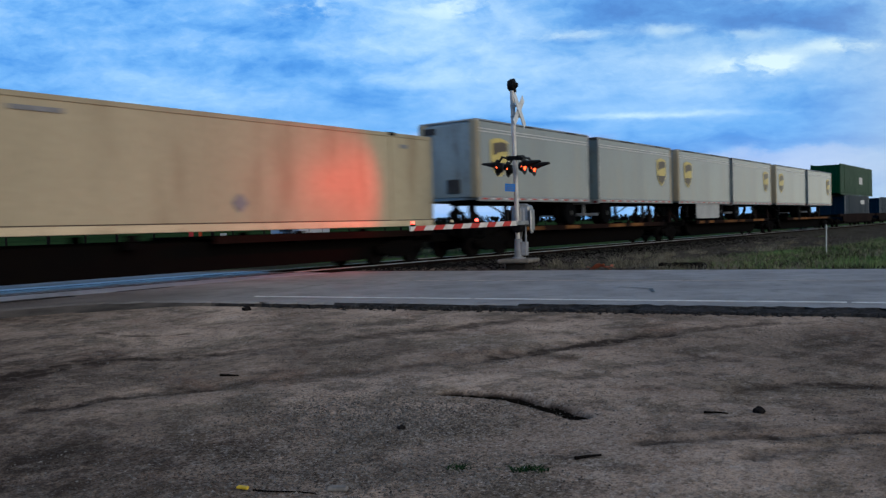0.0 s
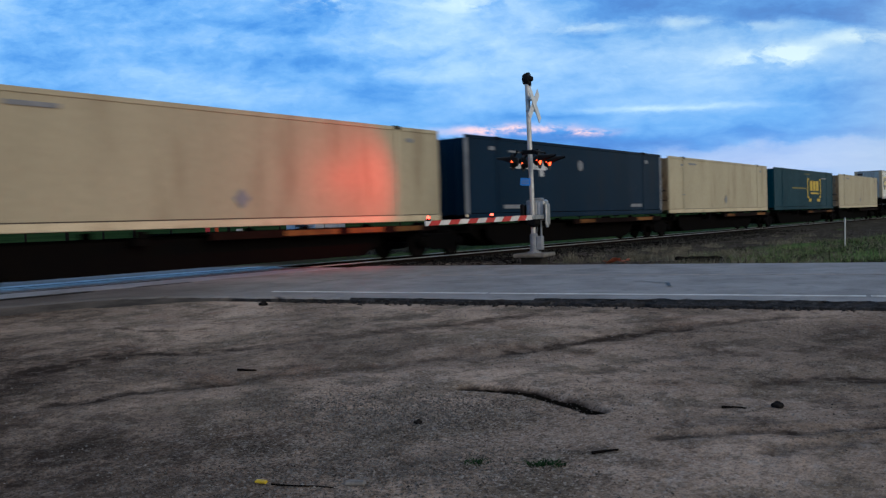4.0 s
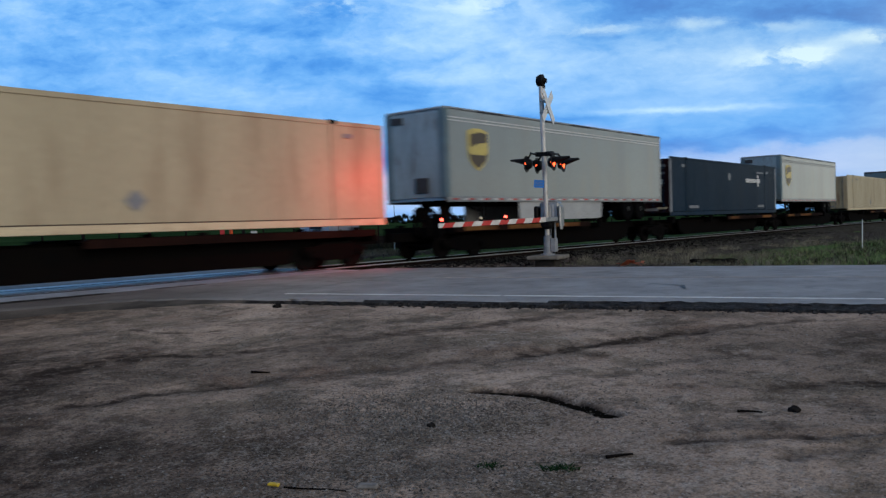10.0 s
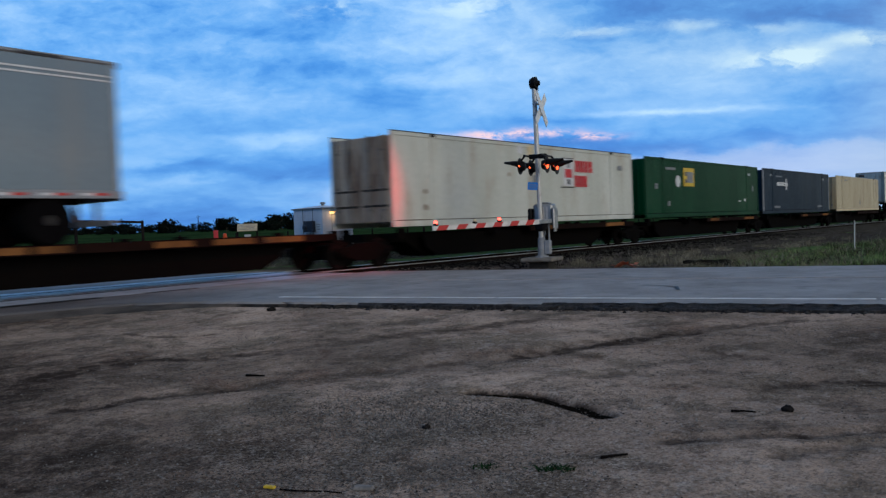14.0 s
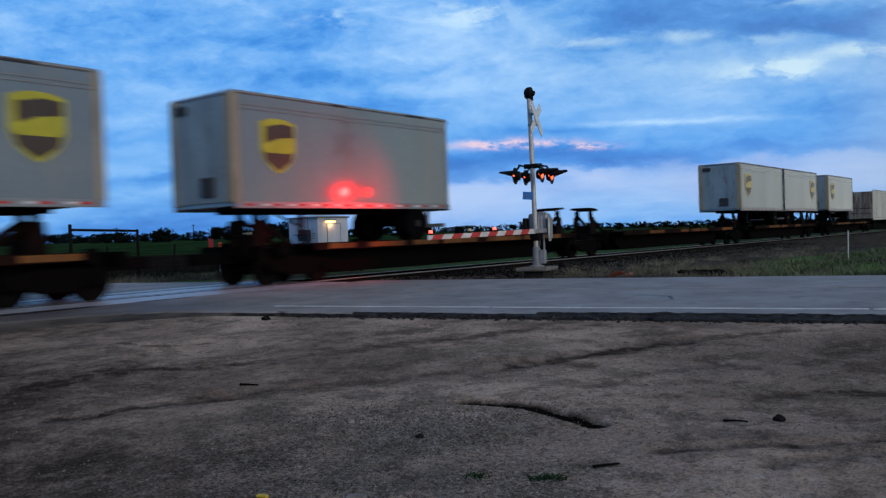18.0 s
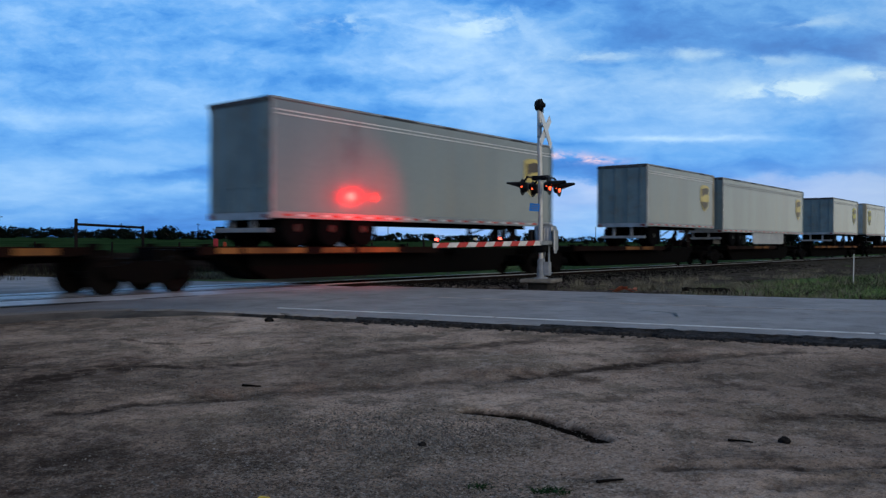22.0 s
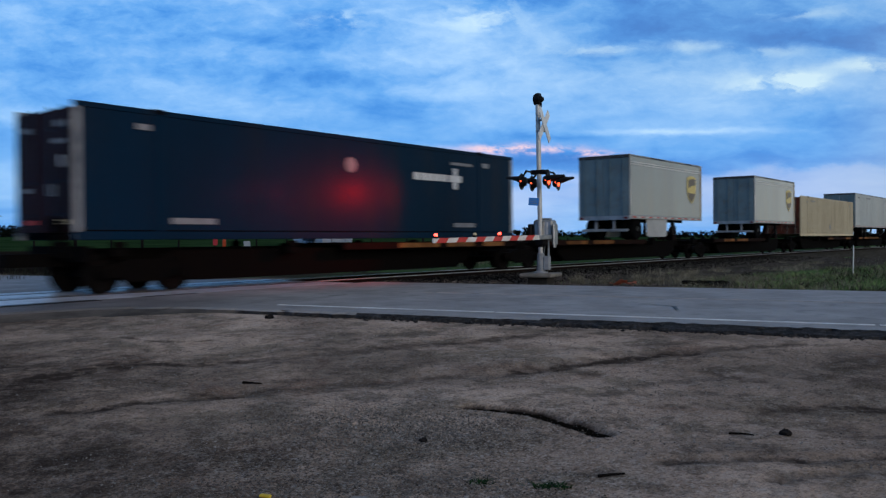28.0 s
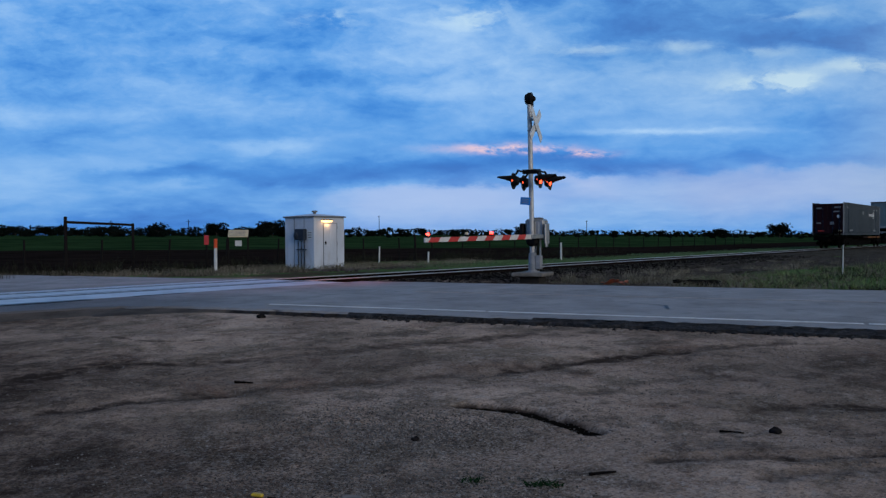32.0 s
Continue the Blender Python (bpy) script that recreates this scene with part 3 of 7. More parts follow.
# wheel ruts in the lot: line, half width, depth, darkness
RUTS = (
    (((3.1, -11.27), (3.33, -11.4), (3.65, -11.38), (3.9, -11.48), (4.13, -11.66), (4.42, -11.74)), 0.20, 0.028, 1.15),
    (((4.42, -11.74), (4.83, -11.86), (5.28, -12.15), (6.15, -12.63), (6.87, -13.18)), 0.17, 0.010, 0.8),
    (((3.79, -9.65), (4.2, -9.58), (4.81, -9.53), (5.07, -9.92), (5.45, -10.13)), 0.36, 0.018, 1.15),
    (((5.45, -10.13), (5.97, -10.32), (6.63, -10.75), (7.76, -11.32), (9.05, -12.0)), 0.26, 0.010, 0.85),
    (((6.74, -13.11), (7.14, -13.31), (7.6, -13.5), (8.28, -13.8), (8.74, -14.11)), 0.19, 0.020, 1.15),
    (((8.74, -14.11), (9.41, -14.53), (9.99, -14.96)), 0.17, 0.008, 0.9),
    (((7.12, -13.16), (7.11, -13.49), (7.12, -13.81)), 0.16, 0.010, 0.8),
    (((7.92, -14.68), (7.82, -14.83), (7.72, -15.09), (7.67, -15.29)), 0.10, 0.012, 0.8),
    (((6.44, -15.72), (6.94, -16.02), (7.07, -16.33), (7.27, -16.8)), 0.15, 0.012, 1.1),
    (((4.64, -15.67), (4.74, -15.75), (4.87, -15.93), (5.08, -16.17), (5.09, -16.32), (5.26, -16.47), (5.45, -16.64), (5.89, -17.21)), 0.08, 0.018, 1.15),
    (((4.59, -16.33), (4.72, -16.38), (5.14, -16.69), (5.56, -17.21)), 0.07, 0.012, 0.9),
    (((6.16, -14.34), (6.42, -14.46), (6.51, -14.68)), 0.15, 0.008, 0.6),
    (((5.9, -15.57), (6.07, -15.83)), 0.06, 0.006, 0.5),
    (((5.96, -7.37), (6.02, -8.17), (6.25, -8.41), (6.47, -8.58)), 0.055, 0.012, 1.0),
    (((7.5, -9.17), (8.02, -10.15), (8.63, -11.11)), 0.22, 0.006, 0.5),
    (((3.21, -12.35), (3.8, -12.63), (4.43, -13.08)), 0.18, 0.008, 0.45),
)
HOLE = ((5.22, -13.78), (5.28, -14.04), (5.31, -14.33), (5.22, -14.62), (5.14, -14.87), (5.07, -14.99))


def near_line(X, Y, pts):
    """Distance to a polyline, for arrays."""
    best = np.full(X.shape, 1e9)
    for (ax, ay), (bx, by) in zip(pts, pts[1:]):
        dx, dy = bx - ax, by - ay
        k = np.clip(((X - ax) * dx + (Y - ay) * dy) / (dx * dx + dy * dy), 0, 1)
        best = np.minimum(best, np.hypot(X - ax - k * dx, Y - ay - k * dy))
    return best


def ragged(X, Y, size, seed):
    """Smooth value noise in 0..1 over arrays, with cells of that size."""
    lattice = np.random.default_rng(seed).random((128, 128))
    gx, gy = X / size, Y / size
    ix, iy = np.floor(gx).astype(int), np.floor(gy).astype(int)
    fx, fy = gx - ix, gy - iy
    fx, fy = fx * fx * (3 - 2 * fx), fy * fy * (3 - 2 * fy)
    a, b, c, d = (lattice[(ix + i) % 128, (iy + j) % 128] for i, j in ((0, 0), (1, 0), (0, 1), (1, 1)))
    return (a * (1 - fx) + b * fx) * (1 - fy) + (c * (1 - fx) + d * fx) * fy


def sstep(x, a, b):
    k = np.clip((x - a) / (b - a), 0, 1)
    return k * k * (3 - 2 * k)


def ground_z(X, Y):
    X, Y = np.asarray(X, float), np.asarray(Y, float)
    u = (X - ROAD_P[0]) * ROAD_N[0] + (Y - ROAD_P[1]) * ROAD_N[1]
    z = np.full(X.shape, -0.12)
    z = z + 0.03 * sstep(u, -0.80, -1.0) - np.clip((-1.0 - u) / 3.6, 0, 1) * 0.11 + sstep(u, -1.6, -4.0) * 0.02 * np.sin(X * 1.7 + Y * 0.6) * np.cos(Y * 1.3)
    south = sstep(Y, -3.2, -6.0) * sstep(u, 8.5, 14)
    z = z - south * (0.10 + 0.05 * np.sin(X * 0.5) * np.cos(Y * 0.7))
    verge = sstep(u, 7.6, 9.0) * sstep(Y, -3.4, -4.6) * 0.05
    z = z - verge
    z = z + np.clip(Y - 15, 0, 200) * 0.0145
    z = z + np.clip(-Y - 60, 0, 300) * 0.004
    dirt = sstep(u, -1.2, -1.6)
    for r, w, deep, dark in RUTS:
        d = near_line(X, Y, r)
        z = z - dirt * deep * (np.exp(-(d / w) ** 2) - 0.35 * np.exp(-((d - w * 2) / (w * 0.8)) ** 2))
    d = near_line(X, Y, HOLE)
    z = z - dirt * (0.055 * np.exp(-(d / 0.09) ** 4))
    return z


def ground_material():
    mt = bpy.data.materials.new("ground_soil")
    mt.use_nodes = True
    nt = mt.node_tree
    N, Lk = nt.nodes, nt.links
    bs = N["Principled BSDF"]
    tc = N.new("ShaderNodeTexCoord")
    P = tc.outputs["Object"]
    sep = N.new("ShaderNodeSeparateXYZ")
    Lk.new(P, sep.inputs[0])

    def m(op, a, b=None):
        n = N.new("ShaderNodeMath")
        n.operation = op
        for i, v in enumerate((a, b)):
            if v is None:
                continue
            if isinstance(v, (int, float)):
                n.inputs[i].default_value = v
            else:
                Lk.new(v, n.inputs[i])
        return n.outputs[0]

    def ss(v, a, b):
        n = N.new("ShaderNodeMapRange")
        n.interpolation_type = "SMOOTHSTEP"
        Lk.new(v, n.inputs[0])
        n.inputs[1].default_value, n.inputs[2].default_value = a, b
        return n.outputs[0]

    def nz(s, d, r=0.6, dist=0.0):
        n = N.new("ShaderNodeTexNoise")
        n.inputs["Scale"].default_value, n.inputs["Detail"].default_value = s, d
        n.inputs["Roughness"].default_value, n.inputs["Distortion"].default_value = r, dist
        Lk.new(P, n.inputs["Vector"])
        return n.outputs["Fac"]

    def mixc(f, a, b):
        n = N.new("ShaderNodeMix")
        n.data_type = "RGBA"
        for sock, v in ((n.inputs[0], f), (n.inputs[6], a), (n.inputs[7], b)):
            if isinstance(v, tuple):
                sock.default_value = (*v, 1)
            elif isinstance(v, (int, float)):
                sock.default_value = v
            else:
                Lk.new(v, sock)
        return n.outputs[2]

    # bare gravelly dirt of the lot
    def pebbles(scale, lo, hi, off):
        """Cells of single pebbles: how bright each is, and where it shows."""
        n = N.new("ShaderNodeTexVoronoi")
        n.voronoi_dimensions = "2D"
        n.inputs["Scale"].default_value = scale
        wv = N.new("ShaderNodeVectorMath")
        wv.operation = "ADD"
        wv.inputs[1].default_value = (off, off * 0.7, 0)
        Lk.new(P, wv.inputs[0])
        Lk.new(wv.outputs[0], n.inputs["Vector"])
        sp = N.new("ShaderNodeSeparateColor")
        Lk.new(n.outputs["Color"], sp.inputs[0])
        return sp.outputs[0], m("MULTIPLY", ss(sp.outputs[1], lo, hi), ss(n.outputs["Distance"], 0.52, 0.34))

    broad, mid, grit = nz(0.55, 5, 0.62, 0.8), nz(2.6, 7, 0.68, 0.3), nz(38, 4, 0.7)
    gr = N.new("ShaderNodeAttribute")
    gr.attribute_name = "gravel"
    dirt = mixc(ss(broad, 0.38, 0.62), (0.60, 0.452, 0.352), (0.37, 0.281, 0.222))
    dirt = mixc(m("MULTIPLY", ss(nz(0.9, 5, 0.65, 0.7), 0.53, 0.66), 0.6), dirt, (0.225, 0.135, 0.095))
    dirt = mixc(m("MULTIPLY", ss(mid, 0.49, 0.62), 0.62), dirt, (0.090, 0.071, 0.058))
    dirt = mixc(m("MULTIPLY", ss(nz(1.3, 6, 0.62, 0.5), 0.48, 0.60), 0.6), dirt, (0.150, 0.122, 0.090))
    dirt = mixc(m("MULTIPLY", ss(nz(4.5, 7, 0.7, 0.2), 0.53, 0.66), 0.55), dirt, (0.52, 0.44, 0.38))
    dirt = mixc(m("MULTIPLY", ss(nz(13, 4, 0.6), 0.53, 0.66), 0.5), dirt, (0.075, 0.058, 0.047))
    dirt = mixc(m("MULTIPLY", ss(grit, 0.54, 0.66), 0.32), dirt, (0.38, 0.335, 0.30))
    dirt = mixc(m("MULTIPLY", ss(grit, 0.45, 0.32), 0.45), dirt, (0.040, 0.032, 0.028))
    pebble_relief = None
    for scale, k, off in ((24.0, 0.5, 17.0), (42.0, 0.82, 3.0), (75.0, 0.82, 11.0), (130.0, 0.35, 23.0)):
        shade, where = pebbles(scale, 0.42, 0.6, off)
        where = m("MULTIPLY", where, m("ADD", 0.34, m("MULTIPLY", gr.outputs["Fac"], 0.66)))
        tone = mixc(ss(shade, 0.45, 1.0), (0.034, 0.028, 0.026), (0.60, 0.54, 0.49))
        dirt = mixc(m("MULTIPLY", where, k), dirt, tone)
        pebble_relief = where if pebble_relief is None else m("ADD", pebble_relief, where)
    # darker soil, with rut shade and side falloff put into the colour
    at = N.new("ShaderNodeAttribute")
    at.attribute_name = "damp_shade"
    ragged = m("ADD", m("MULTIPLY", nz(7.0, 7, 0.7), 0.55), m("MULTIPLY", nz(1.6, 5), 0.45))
    wet_shade = m("MULTIPLY", m("MINIMUM", at.outputs["Fac"], 1.15), m("ADD", 0.55, m("MULTIPLY", ss(ragged, 0.38, 0.60), 0.45)))
    dirt = mixc(m("MULTIPLY", m("MINIMUM", wet_shade, 1.0), 0.95), dirt, (0.030, 0.023, 0.020))
    # inner shade of the hole, painted near black
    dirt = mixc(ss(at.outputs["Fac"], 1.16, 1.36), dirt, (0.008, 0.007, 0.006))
    # verge, ploughed strip and young crop
    x, y = sep.outputs[0], sep.outputs[1]
    wob = m("MULTIPLY", m("SUBTRACT", nz(0.12, 4), 0.5), 6.0)
    verge = mixc(ss(m("ADD", nz(0.6, 5), m("MULTIPLY", ss(x, 22.0, 30.0), 0.24)), 0.46, 0.6), (0.062, 0.055, 0.038), (0.075, 0.125, 0.045))
    soil = mixc(ss(nz(0.3, 5), 0.35, 0.65), (0.019, 0.014, 0.012), (0.010, 0.008, 0.007))
    crop = mixc(ss(nz(0.11, 6, 0.65), 0.38, 0.62), (0.027, 0.054, 0.020), (0.012, 0.028, 0.011))
    wob2 = m("MULTIPLY", wob, 0.4)
    soil_y = m("SUBTRACT", m("SUBTRACT", y, m("SUBTRACT", 13.0, m("MULTIPLY", ss(x, 32.0, 42.0), 7.2))), wob2)
    crop_y = m("SUBTRACT", y, m("MAXIMUM", m("SUBTRACT", 64.0, m("MULTIPLY", x, 0.47)), 22.0))
    col = mixc(ss(soil_y, -0.6, 0.6), verge, soil)
    col = mixc(ss(m("ADD", crop_y, wob2), -1.5, 1.5), col, crop)
    u = m("ADD", m("MULTIPLY", m("SUBTRACT", x, ROAD_P[0]), ROAD_N[0]), m("MULTIPLY", m("SUBTRACT", y, ROAD_P[1]), ROAD_N[1]))
    shoulder = m("MULTIPLY", ss(m("SUBTRACT", m("ADD", m("ADD", y, m("MULTIPLY", x, 0.14)), m("MULTIPLY", wob, 0.25)), m("MULTIPLY", ss(x, 22.5, 27.0), 2.6)), -7.0, -5.2), ss(y, 1.0, -1.0))
    col = mixc(m("MULTIPLY", shoulder, 0.92), col, mixc(ss(nz(1.7, 6, 0.65), 0.40, 0.62), (0.075, 0.062, 0.058), (0.026, 0.022, 0.021)))
    bare = m("MULTIPLY", ss(m("ADD", u, m("MULTIPLY", wob, 0.3)), 11.0, 9.4), ss(y, 6.0, 3.0))
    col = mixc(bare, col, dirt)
    Lk.new(col, bs.inputs["Base Color"])
    bs.inputs["Roughness"].default_value = 0.93
    bs.inputs["Specular IOR Level"].default_value = 0.0
    bp = N.new("ShaderNodeBump")
    bp.inputs["Strength"].default_value, bp.inputs["Distance"].default_value = 0.9, 0.025
    Lk.new(m("ADD", m("MULTIPLY", pebble_relief, 0.25), m("ADD", m("MULTIPLY", grit, 0.6), m("MULTIPLY", mid, 0.8))), bp.inputs["Height"])
    Lk.new(bp.outputs[0], bs.inputs["Normal"])
    return mt


def axis_steps(lo, a, b, hi, step, grow):
    """Even steps from a to b, growing steps beyond."""
    mids = list(np.arange(a, b, step))
    right, s = [b], step
    while right[-1] < hi:
        s *= grow
        right.append(right[-1] + s)
    left, s = [], step
    p = a
    while p > lo:
        s *= grow
        p -= s
        left.append(p)
    return np.array(left[::-1] + mids + right)


def build_ground():
    xs = axis_steps(-2500, 1.8, 9.6, 3000, 0.032, 1.08)
    ys = axis_steps(-2000, -17.4, -8.4, 3000, 0.032, 1.08)
    X, Y = np.meshgrid(xs, ys)
    Zg = ground_z(X, Y)
    rng = np.random.default_rng(5)
    u = (X - ROAD_P[0]) * ROAD_N[0] + (Y - ROAD_P[1]) * ROAD_N[1]
    rough = ((X > 1) & (X < 11.6) & (Y > -18.2) & (Y < -6) & (u < -1.4))
    Zg = Zg + rough * rng.normal(0, 0.0024, X.shape)
    ny, nx = X.shape
    verts = np.column_stack([X.ravel(), Y.ravel(), Zg.ravel()])
    i = np.arange(nx - 1)[None, :] + np.arange(ny - 1)[:, None] * nx
    faces = np.stack([i, i + 1, i + nx + 1, i + nx], -1).reshape(-1, 4)
    me = bpy.data.meshes.new("ground")
    me.vertices.add(len(verts))
    me.vertices.foreach_set("co", verts.ravel())
    me.loops.add(faces.size)
    me.loops.foreach_set("vertex_index", faces.ravel())
    me.polygons.add(len(faces))
    me.polygons.foreach_set("loop_start", np.arange(0, faces.size, 4))
    me.update(calc_edges=True)
    damp_shade = np.zeros(X.shape)
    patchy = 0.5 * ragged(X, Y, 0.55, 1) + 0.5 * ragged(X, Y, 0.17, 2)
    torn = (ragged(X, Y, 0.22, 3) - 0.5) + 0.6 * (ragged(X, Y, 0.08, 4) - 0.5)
    # ruts: dark soil and the shade of their relief share one value
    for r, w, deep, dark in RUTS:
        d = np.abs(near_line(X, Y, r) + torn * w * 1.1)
        damp_shade = np.maximum(damp_shade, dark * np.exp(-(d / w) ** 2) * np.clip(0.80 + 0.75 * patchy, 0, 1))
        damp_shade = np.maximum(damp_shade, 0.55 * dark * np.exp(-(d / (w * 2.6)) ** 2) * np.clip(1.6 * patchy, 0, 1))
    # values over 1.16 colour the hole's recess as if in shade
    damp_shade = np.maximum(damp_shade, 1.7 * np.exp(-(np.abs(near_line(X, Y, HOLE) + torn * 0.03) / 0.095) ** 4))
    damp_shade = np.maximum(damp_shade, 0.55 * sstep(ragged(X, Y, 1.3, 6) * 0.6 + ragged(X, Y, 0.4, 7) * 0.4, 0.55, 0.8))
    gravel = np.zeros(X.shape)
    for cx, cy, rx, ry, k in ((4.35, -14.3, 0.85, 0.75, 1.0), (3.1, -13.9, 0.8, 1.1, 1.0), (3.7, -15.2, 0.8, 0.6, 0.6), (2.4, -13.0, 0.7, 1.0, 0.7), (4.4, -13.2, 1.2, 0.6, 0.5), (2.6, -9.5, 1.5, 2.5, 0.5)):
        gravel = np.maximum(gravel, k * np.exp(-(((X - cx) / rx) ** 2 + ((Y - cy) / ry) ** 2)))
    # broad dark patches, mostly brightness falloff at left and corners, put into the colour
    for cx, cy, rx, ry, k in ((2.7, -8.8, 2.7, 4.0, 1.15), (1.6, -12.4, 2.1, 3.2, 1.12), (1.8, -14.0, 0.9, 1.2, 0.5), (9.0, -16.2, 1.8, 1.3, 0.8), (10.6, -13.4, 1.5, 1.8, 0.7), (8.6, -15.4, 3.0, 2.2, 0.42), (4.6, -7.0, 1.6, 1.4, 0.7), (5.6, -17.2, 1.6, 0.7, 0.75), (22.5, -5.6, 5.0, 2.6, 0.75), (5.4, -17.2, 1.1, 0.8, 0.9), (5.8, -4.0, 1.9, 1.9, 0.9), (7.8, -9.0, 0.8, 0.5, 0.35), (4.7, -14.75, 0.35, 0.4, 0.35)):
        damp_shade = np.maximum(damp_shade, k * np.exp(-(((X - cx) / rx) ** 2 + ((Y - cy) / ry) ** 2)))
    att = me.attributes.new("damp_shade", "FLOAT", "POINT")
    att.data.foreach_set("value", damp_shade.ravel().astype(np.float32))
    att = me.attributes.new("gravel", "FLOAT", "POINT")
    att.data.foreach_set("value", gravel.ravel().astype(np.float32))
    me.materials.append(ground_material())
    me.shade_smooth()
    tagged(new("ground", me), "brown gravelly dirt lot, verge and flat farm fields", "ground", kind="structure")


build_ground()


def darkened(mt, name, colour):
    """Mixes a darker colour into a surface by a mesh attribute."""
    nt = mt.node_tree
    bs = nt.nodes["Principled BSDF"]
    at, mx = nt.nodes.new("ShaderNodeAttribute"), nt.nodes.new("ShaderNodeMix")
    at.attribute_name, mx.data_type = name, "RGBA"
    was = bs.inputs["Base Color"].links[0].from_socket
    nt.links.new(at.outputs["Fac"], mx.inputs[0])
    nt.links.new(was, mx.inputs[6])
    mx.inputs[7].default_value = (*colour, 1)
    nt.links.new(mx.outputs[2], bs.inputs["Base Color"])


def build_road():
    """Asphalt sheet with a broken, dropped edge, worn lines and crossing panels between the rails."""
    rng = np.random.default_rng(2)
    ss = np.concatenate([np.arange(-140, -14, 4.0), np.arange(-14, 14, 0.1), np.arange(14, 160, 4.0)])
    us = np.concatenate([[NEAR_EDGE, NEAR_EDGE + 0.3, NEAR_EDGE + 0.5], np.linspace(-0.1, FAR_EDGE - 0.3, 19), [FAR_EDGE]])
    verts, faces = [], []
    jn, jf = 0.0, 0.0
    for s in ss:
        jn = 0.8 * jn + rng.normal(0, 0.028)
        jf = 0.8 * jf + rng.normal(0, 0.06)
        wide = -0.45 * float(sstep(s, -0.6, -2.4)) - 2.2 * float(sstep(s, -2.0, -3.7))
        lip = float(sstep(s, 0.8, 8.0))
        for k, u in enumerate(us):
            if k in (1, 2):
                u = NEAR_EDGE + (0.06 + (0.15, 0.26)[k - 1] * lip) + rng.normal(0, 0.05) * lip
            uu = u + (jn + wide if k == 0 else jf if k == len(us) - 1 else (wide * (1 - k / 21)))
            x, y = road_xy(uu, s)
            z = -0.004 - 0.03 * (k == len(us) - 1) - 0.012 * abs(u - 3.8) / 4
            if k < 3:
                z -= (0.050, 0.030, 0.004)[k] * lip + 0.03 * (1 - lip) * (k == 0)
            if -2.20 < y < 1.28 and 3.3 < x < 16.6:
                z = -0.13
            if abs(y) > 60:
                z += float(ground_z(x, y)) + 0.12
            elif y > 15:
                z += max(0, y - 15) * 0.0145
            verts.append((x, y, z))
        flat = 1 - float(sstep(s, -1.6, 0.2))
        x, y = road_xy(us[0] + jn + wide - 0.04 - 1.1 * flat, s)
        verts.append((x, y, -0.20 + flat * (float(ground_z(x, y)) + 0.17) + max(0, y - 15) * 0.0145 * (1 - flat)))
    n = len(us) + 1
    edge_faces = []
    for i in range(len(ss) - 1):
        for k in range(len(us) - 1):
            faces.append((i * n + k, i * n + k + 1, (i + 1) * n + k + 1, (i + 1) * n + k))
        edge_faces.append((i * n + n - 1, i * n, (i + 1) * n, (i + 1) * n + n - 1))
    road = sheet("road", verts, faces + edge_faces, M["asphalt"])
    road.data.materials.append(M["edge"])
    road.data.materials.append(M["apron"])
    at = np.array(verts)
    uu = (at[:, 0] - ROAD_P[0]) * ROAD_N[0] + (at[:, 1] - ROAD_P[1]) * ROAD_N[1]
    sv = (at[:, 0] - ROAD_P[0]) * ROAD_D[0] + (at[:, 1] - ROAD_P[1]) * ROAD_D[1]
    # asphalt gets darker along the near edge towards the crossing
    road_dark = 0.85 * sstep(sv, 1.5, -3.5) * sstep(uu, 2.6, -0.4) * (0.7 + 0.6 * ragged(at[:, 0], at[:, 1], 0.9, 9))
    att = road.data.attributes.new("road_dark", "FLOAT", "POINT")
    att.data.foreach_set("value", np.clip(road_dark, 0, 1).astype(np.float32))
    darkened(M["asphalt"], "road_dark", (0.070, 0.064, 0.064))
    across = len(us) - 1
    # the lip and drop take the edge colour with its painted shade
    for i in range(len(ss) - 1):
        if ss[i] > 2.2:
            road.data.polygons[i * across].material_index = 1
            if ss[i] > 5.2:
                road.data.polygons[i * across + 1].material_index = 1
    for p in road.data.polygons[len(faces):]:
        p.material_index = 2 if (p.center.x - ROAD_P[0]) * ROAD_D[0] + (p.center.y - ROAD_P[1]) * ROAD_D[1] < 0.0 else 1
    tagged(road, "worn grey two-lane asphalt road with a broken edge", "road", kind="structure")

    def stripe(name, u0, u1, spans, material, label):
        bm = BM()
        for s0, s1 in spans:
            k = s0
            while k < s1:
                e = min(k + 1.0, s1)
                q = [road_xy(u, s) for u, s in ((u0, k), (u1, k), (u1, e), (u0, e))]
                zt = [0.004 - 0.012 * abs(u0 - 3.8) / 4 + max(0, y - 15) * 0.0145 for x, y in q]
                a = [bm.verts.new((x, y, z)) for (x, y), z in zip(q, zt)]
                b = [bm.verts.new((x, y, z - 0.006)) for (x, y), z in zip(q, zt)]
                bm.faces.new(a)
                for i in range(4):
                    bm.faces.new((a[i], a[(i + 1) % 4], b[(i + 1) % 4], b[i]))
                k = e
        part(name, bm, material, road, label)

    stripe("edge_line", -0.05, 0.05, ((0.2, 4.3), (4.36, 9.6), (9.66, 60)), M["road_paint"], "worn white edge line")
    stripe("centre_line", 3.72, 3.84, ((1.2, 60),), M["paint_yellow"], "faded centre line")
    # tar cracks
    for pts in (((3.15, 0.65), (3.35, 0.80), (3.6, 0.9)), ((2.25, 6.15), (2.15, 6.4), (1.95, 6.75), (1.3, 6.9)), ((2.15, -0.15), (2.4, -0.05), (2.65, 0.0)), ((5.2, 4.2), (5.0, 5.0)), ((5.6, 1.4), (5.8, 2.2))):
        bm = BM()
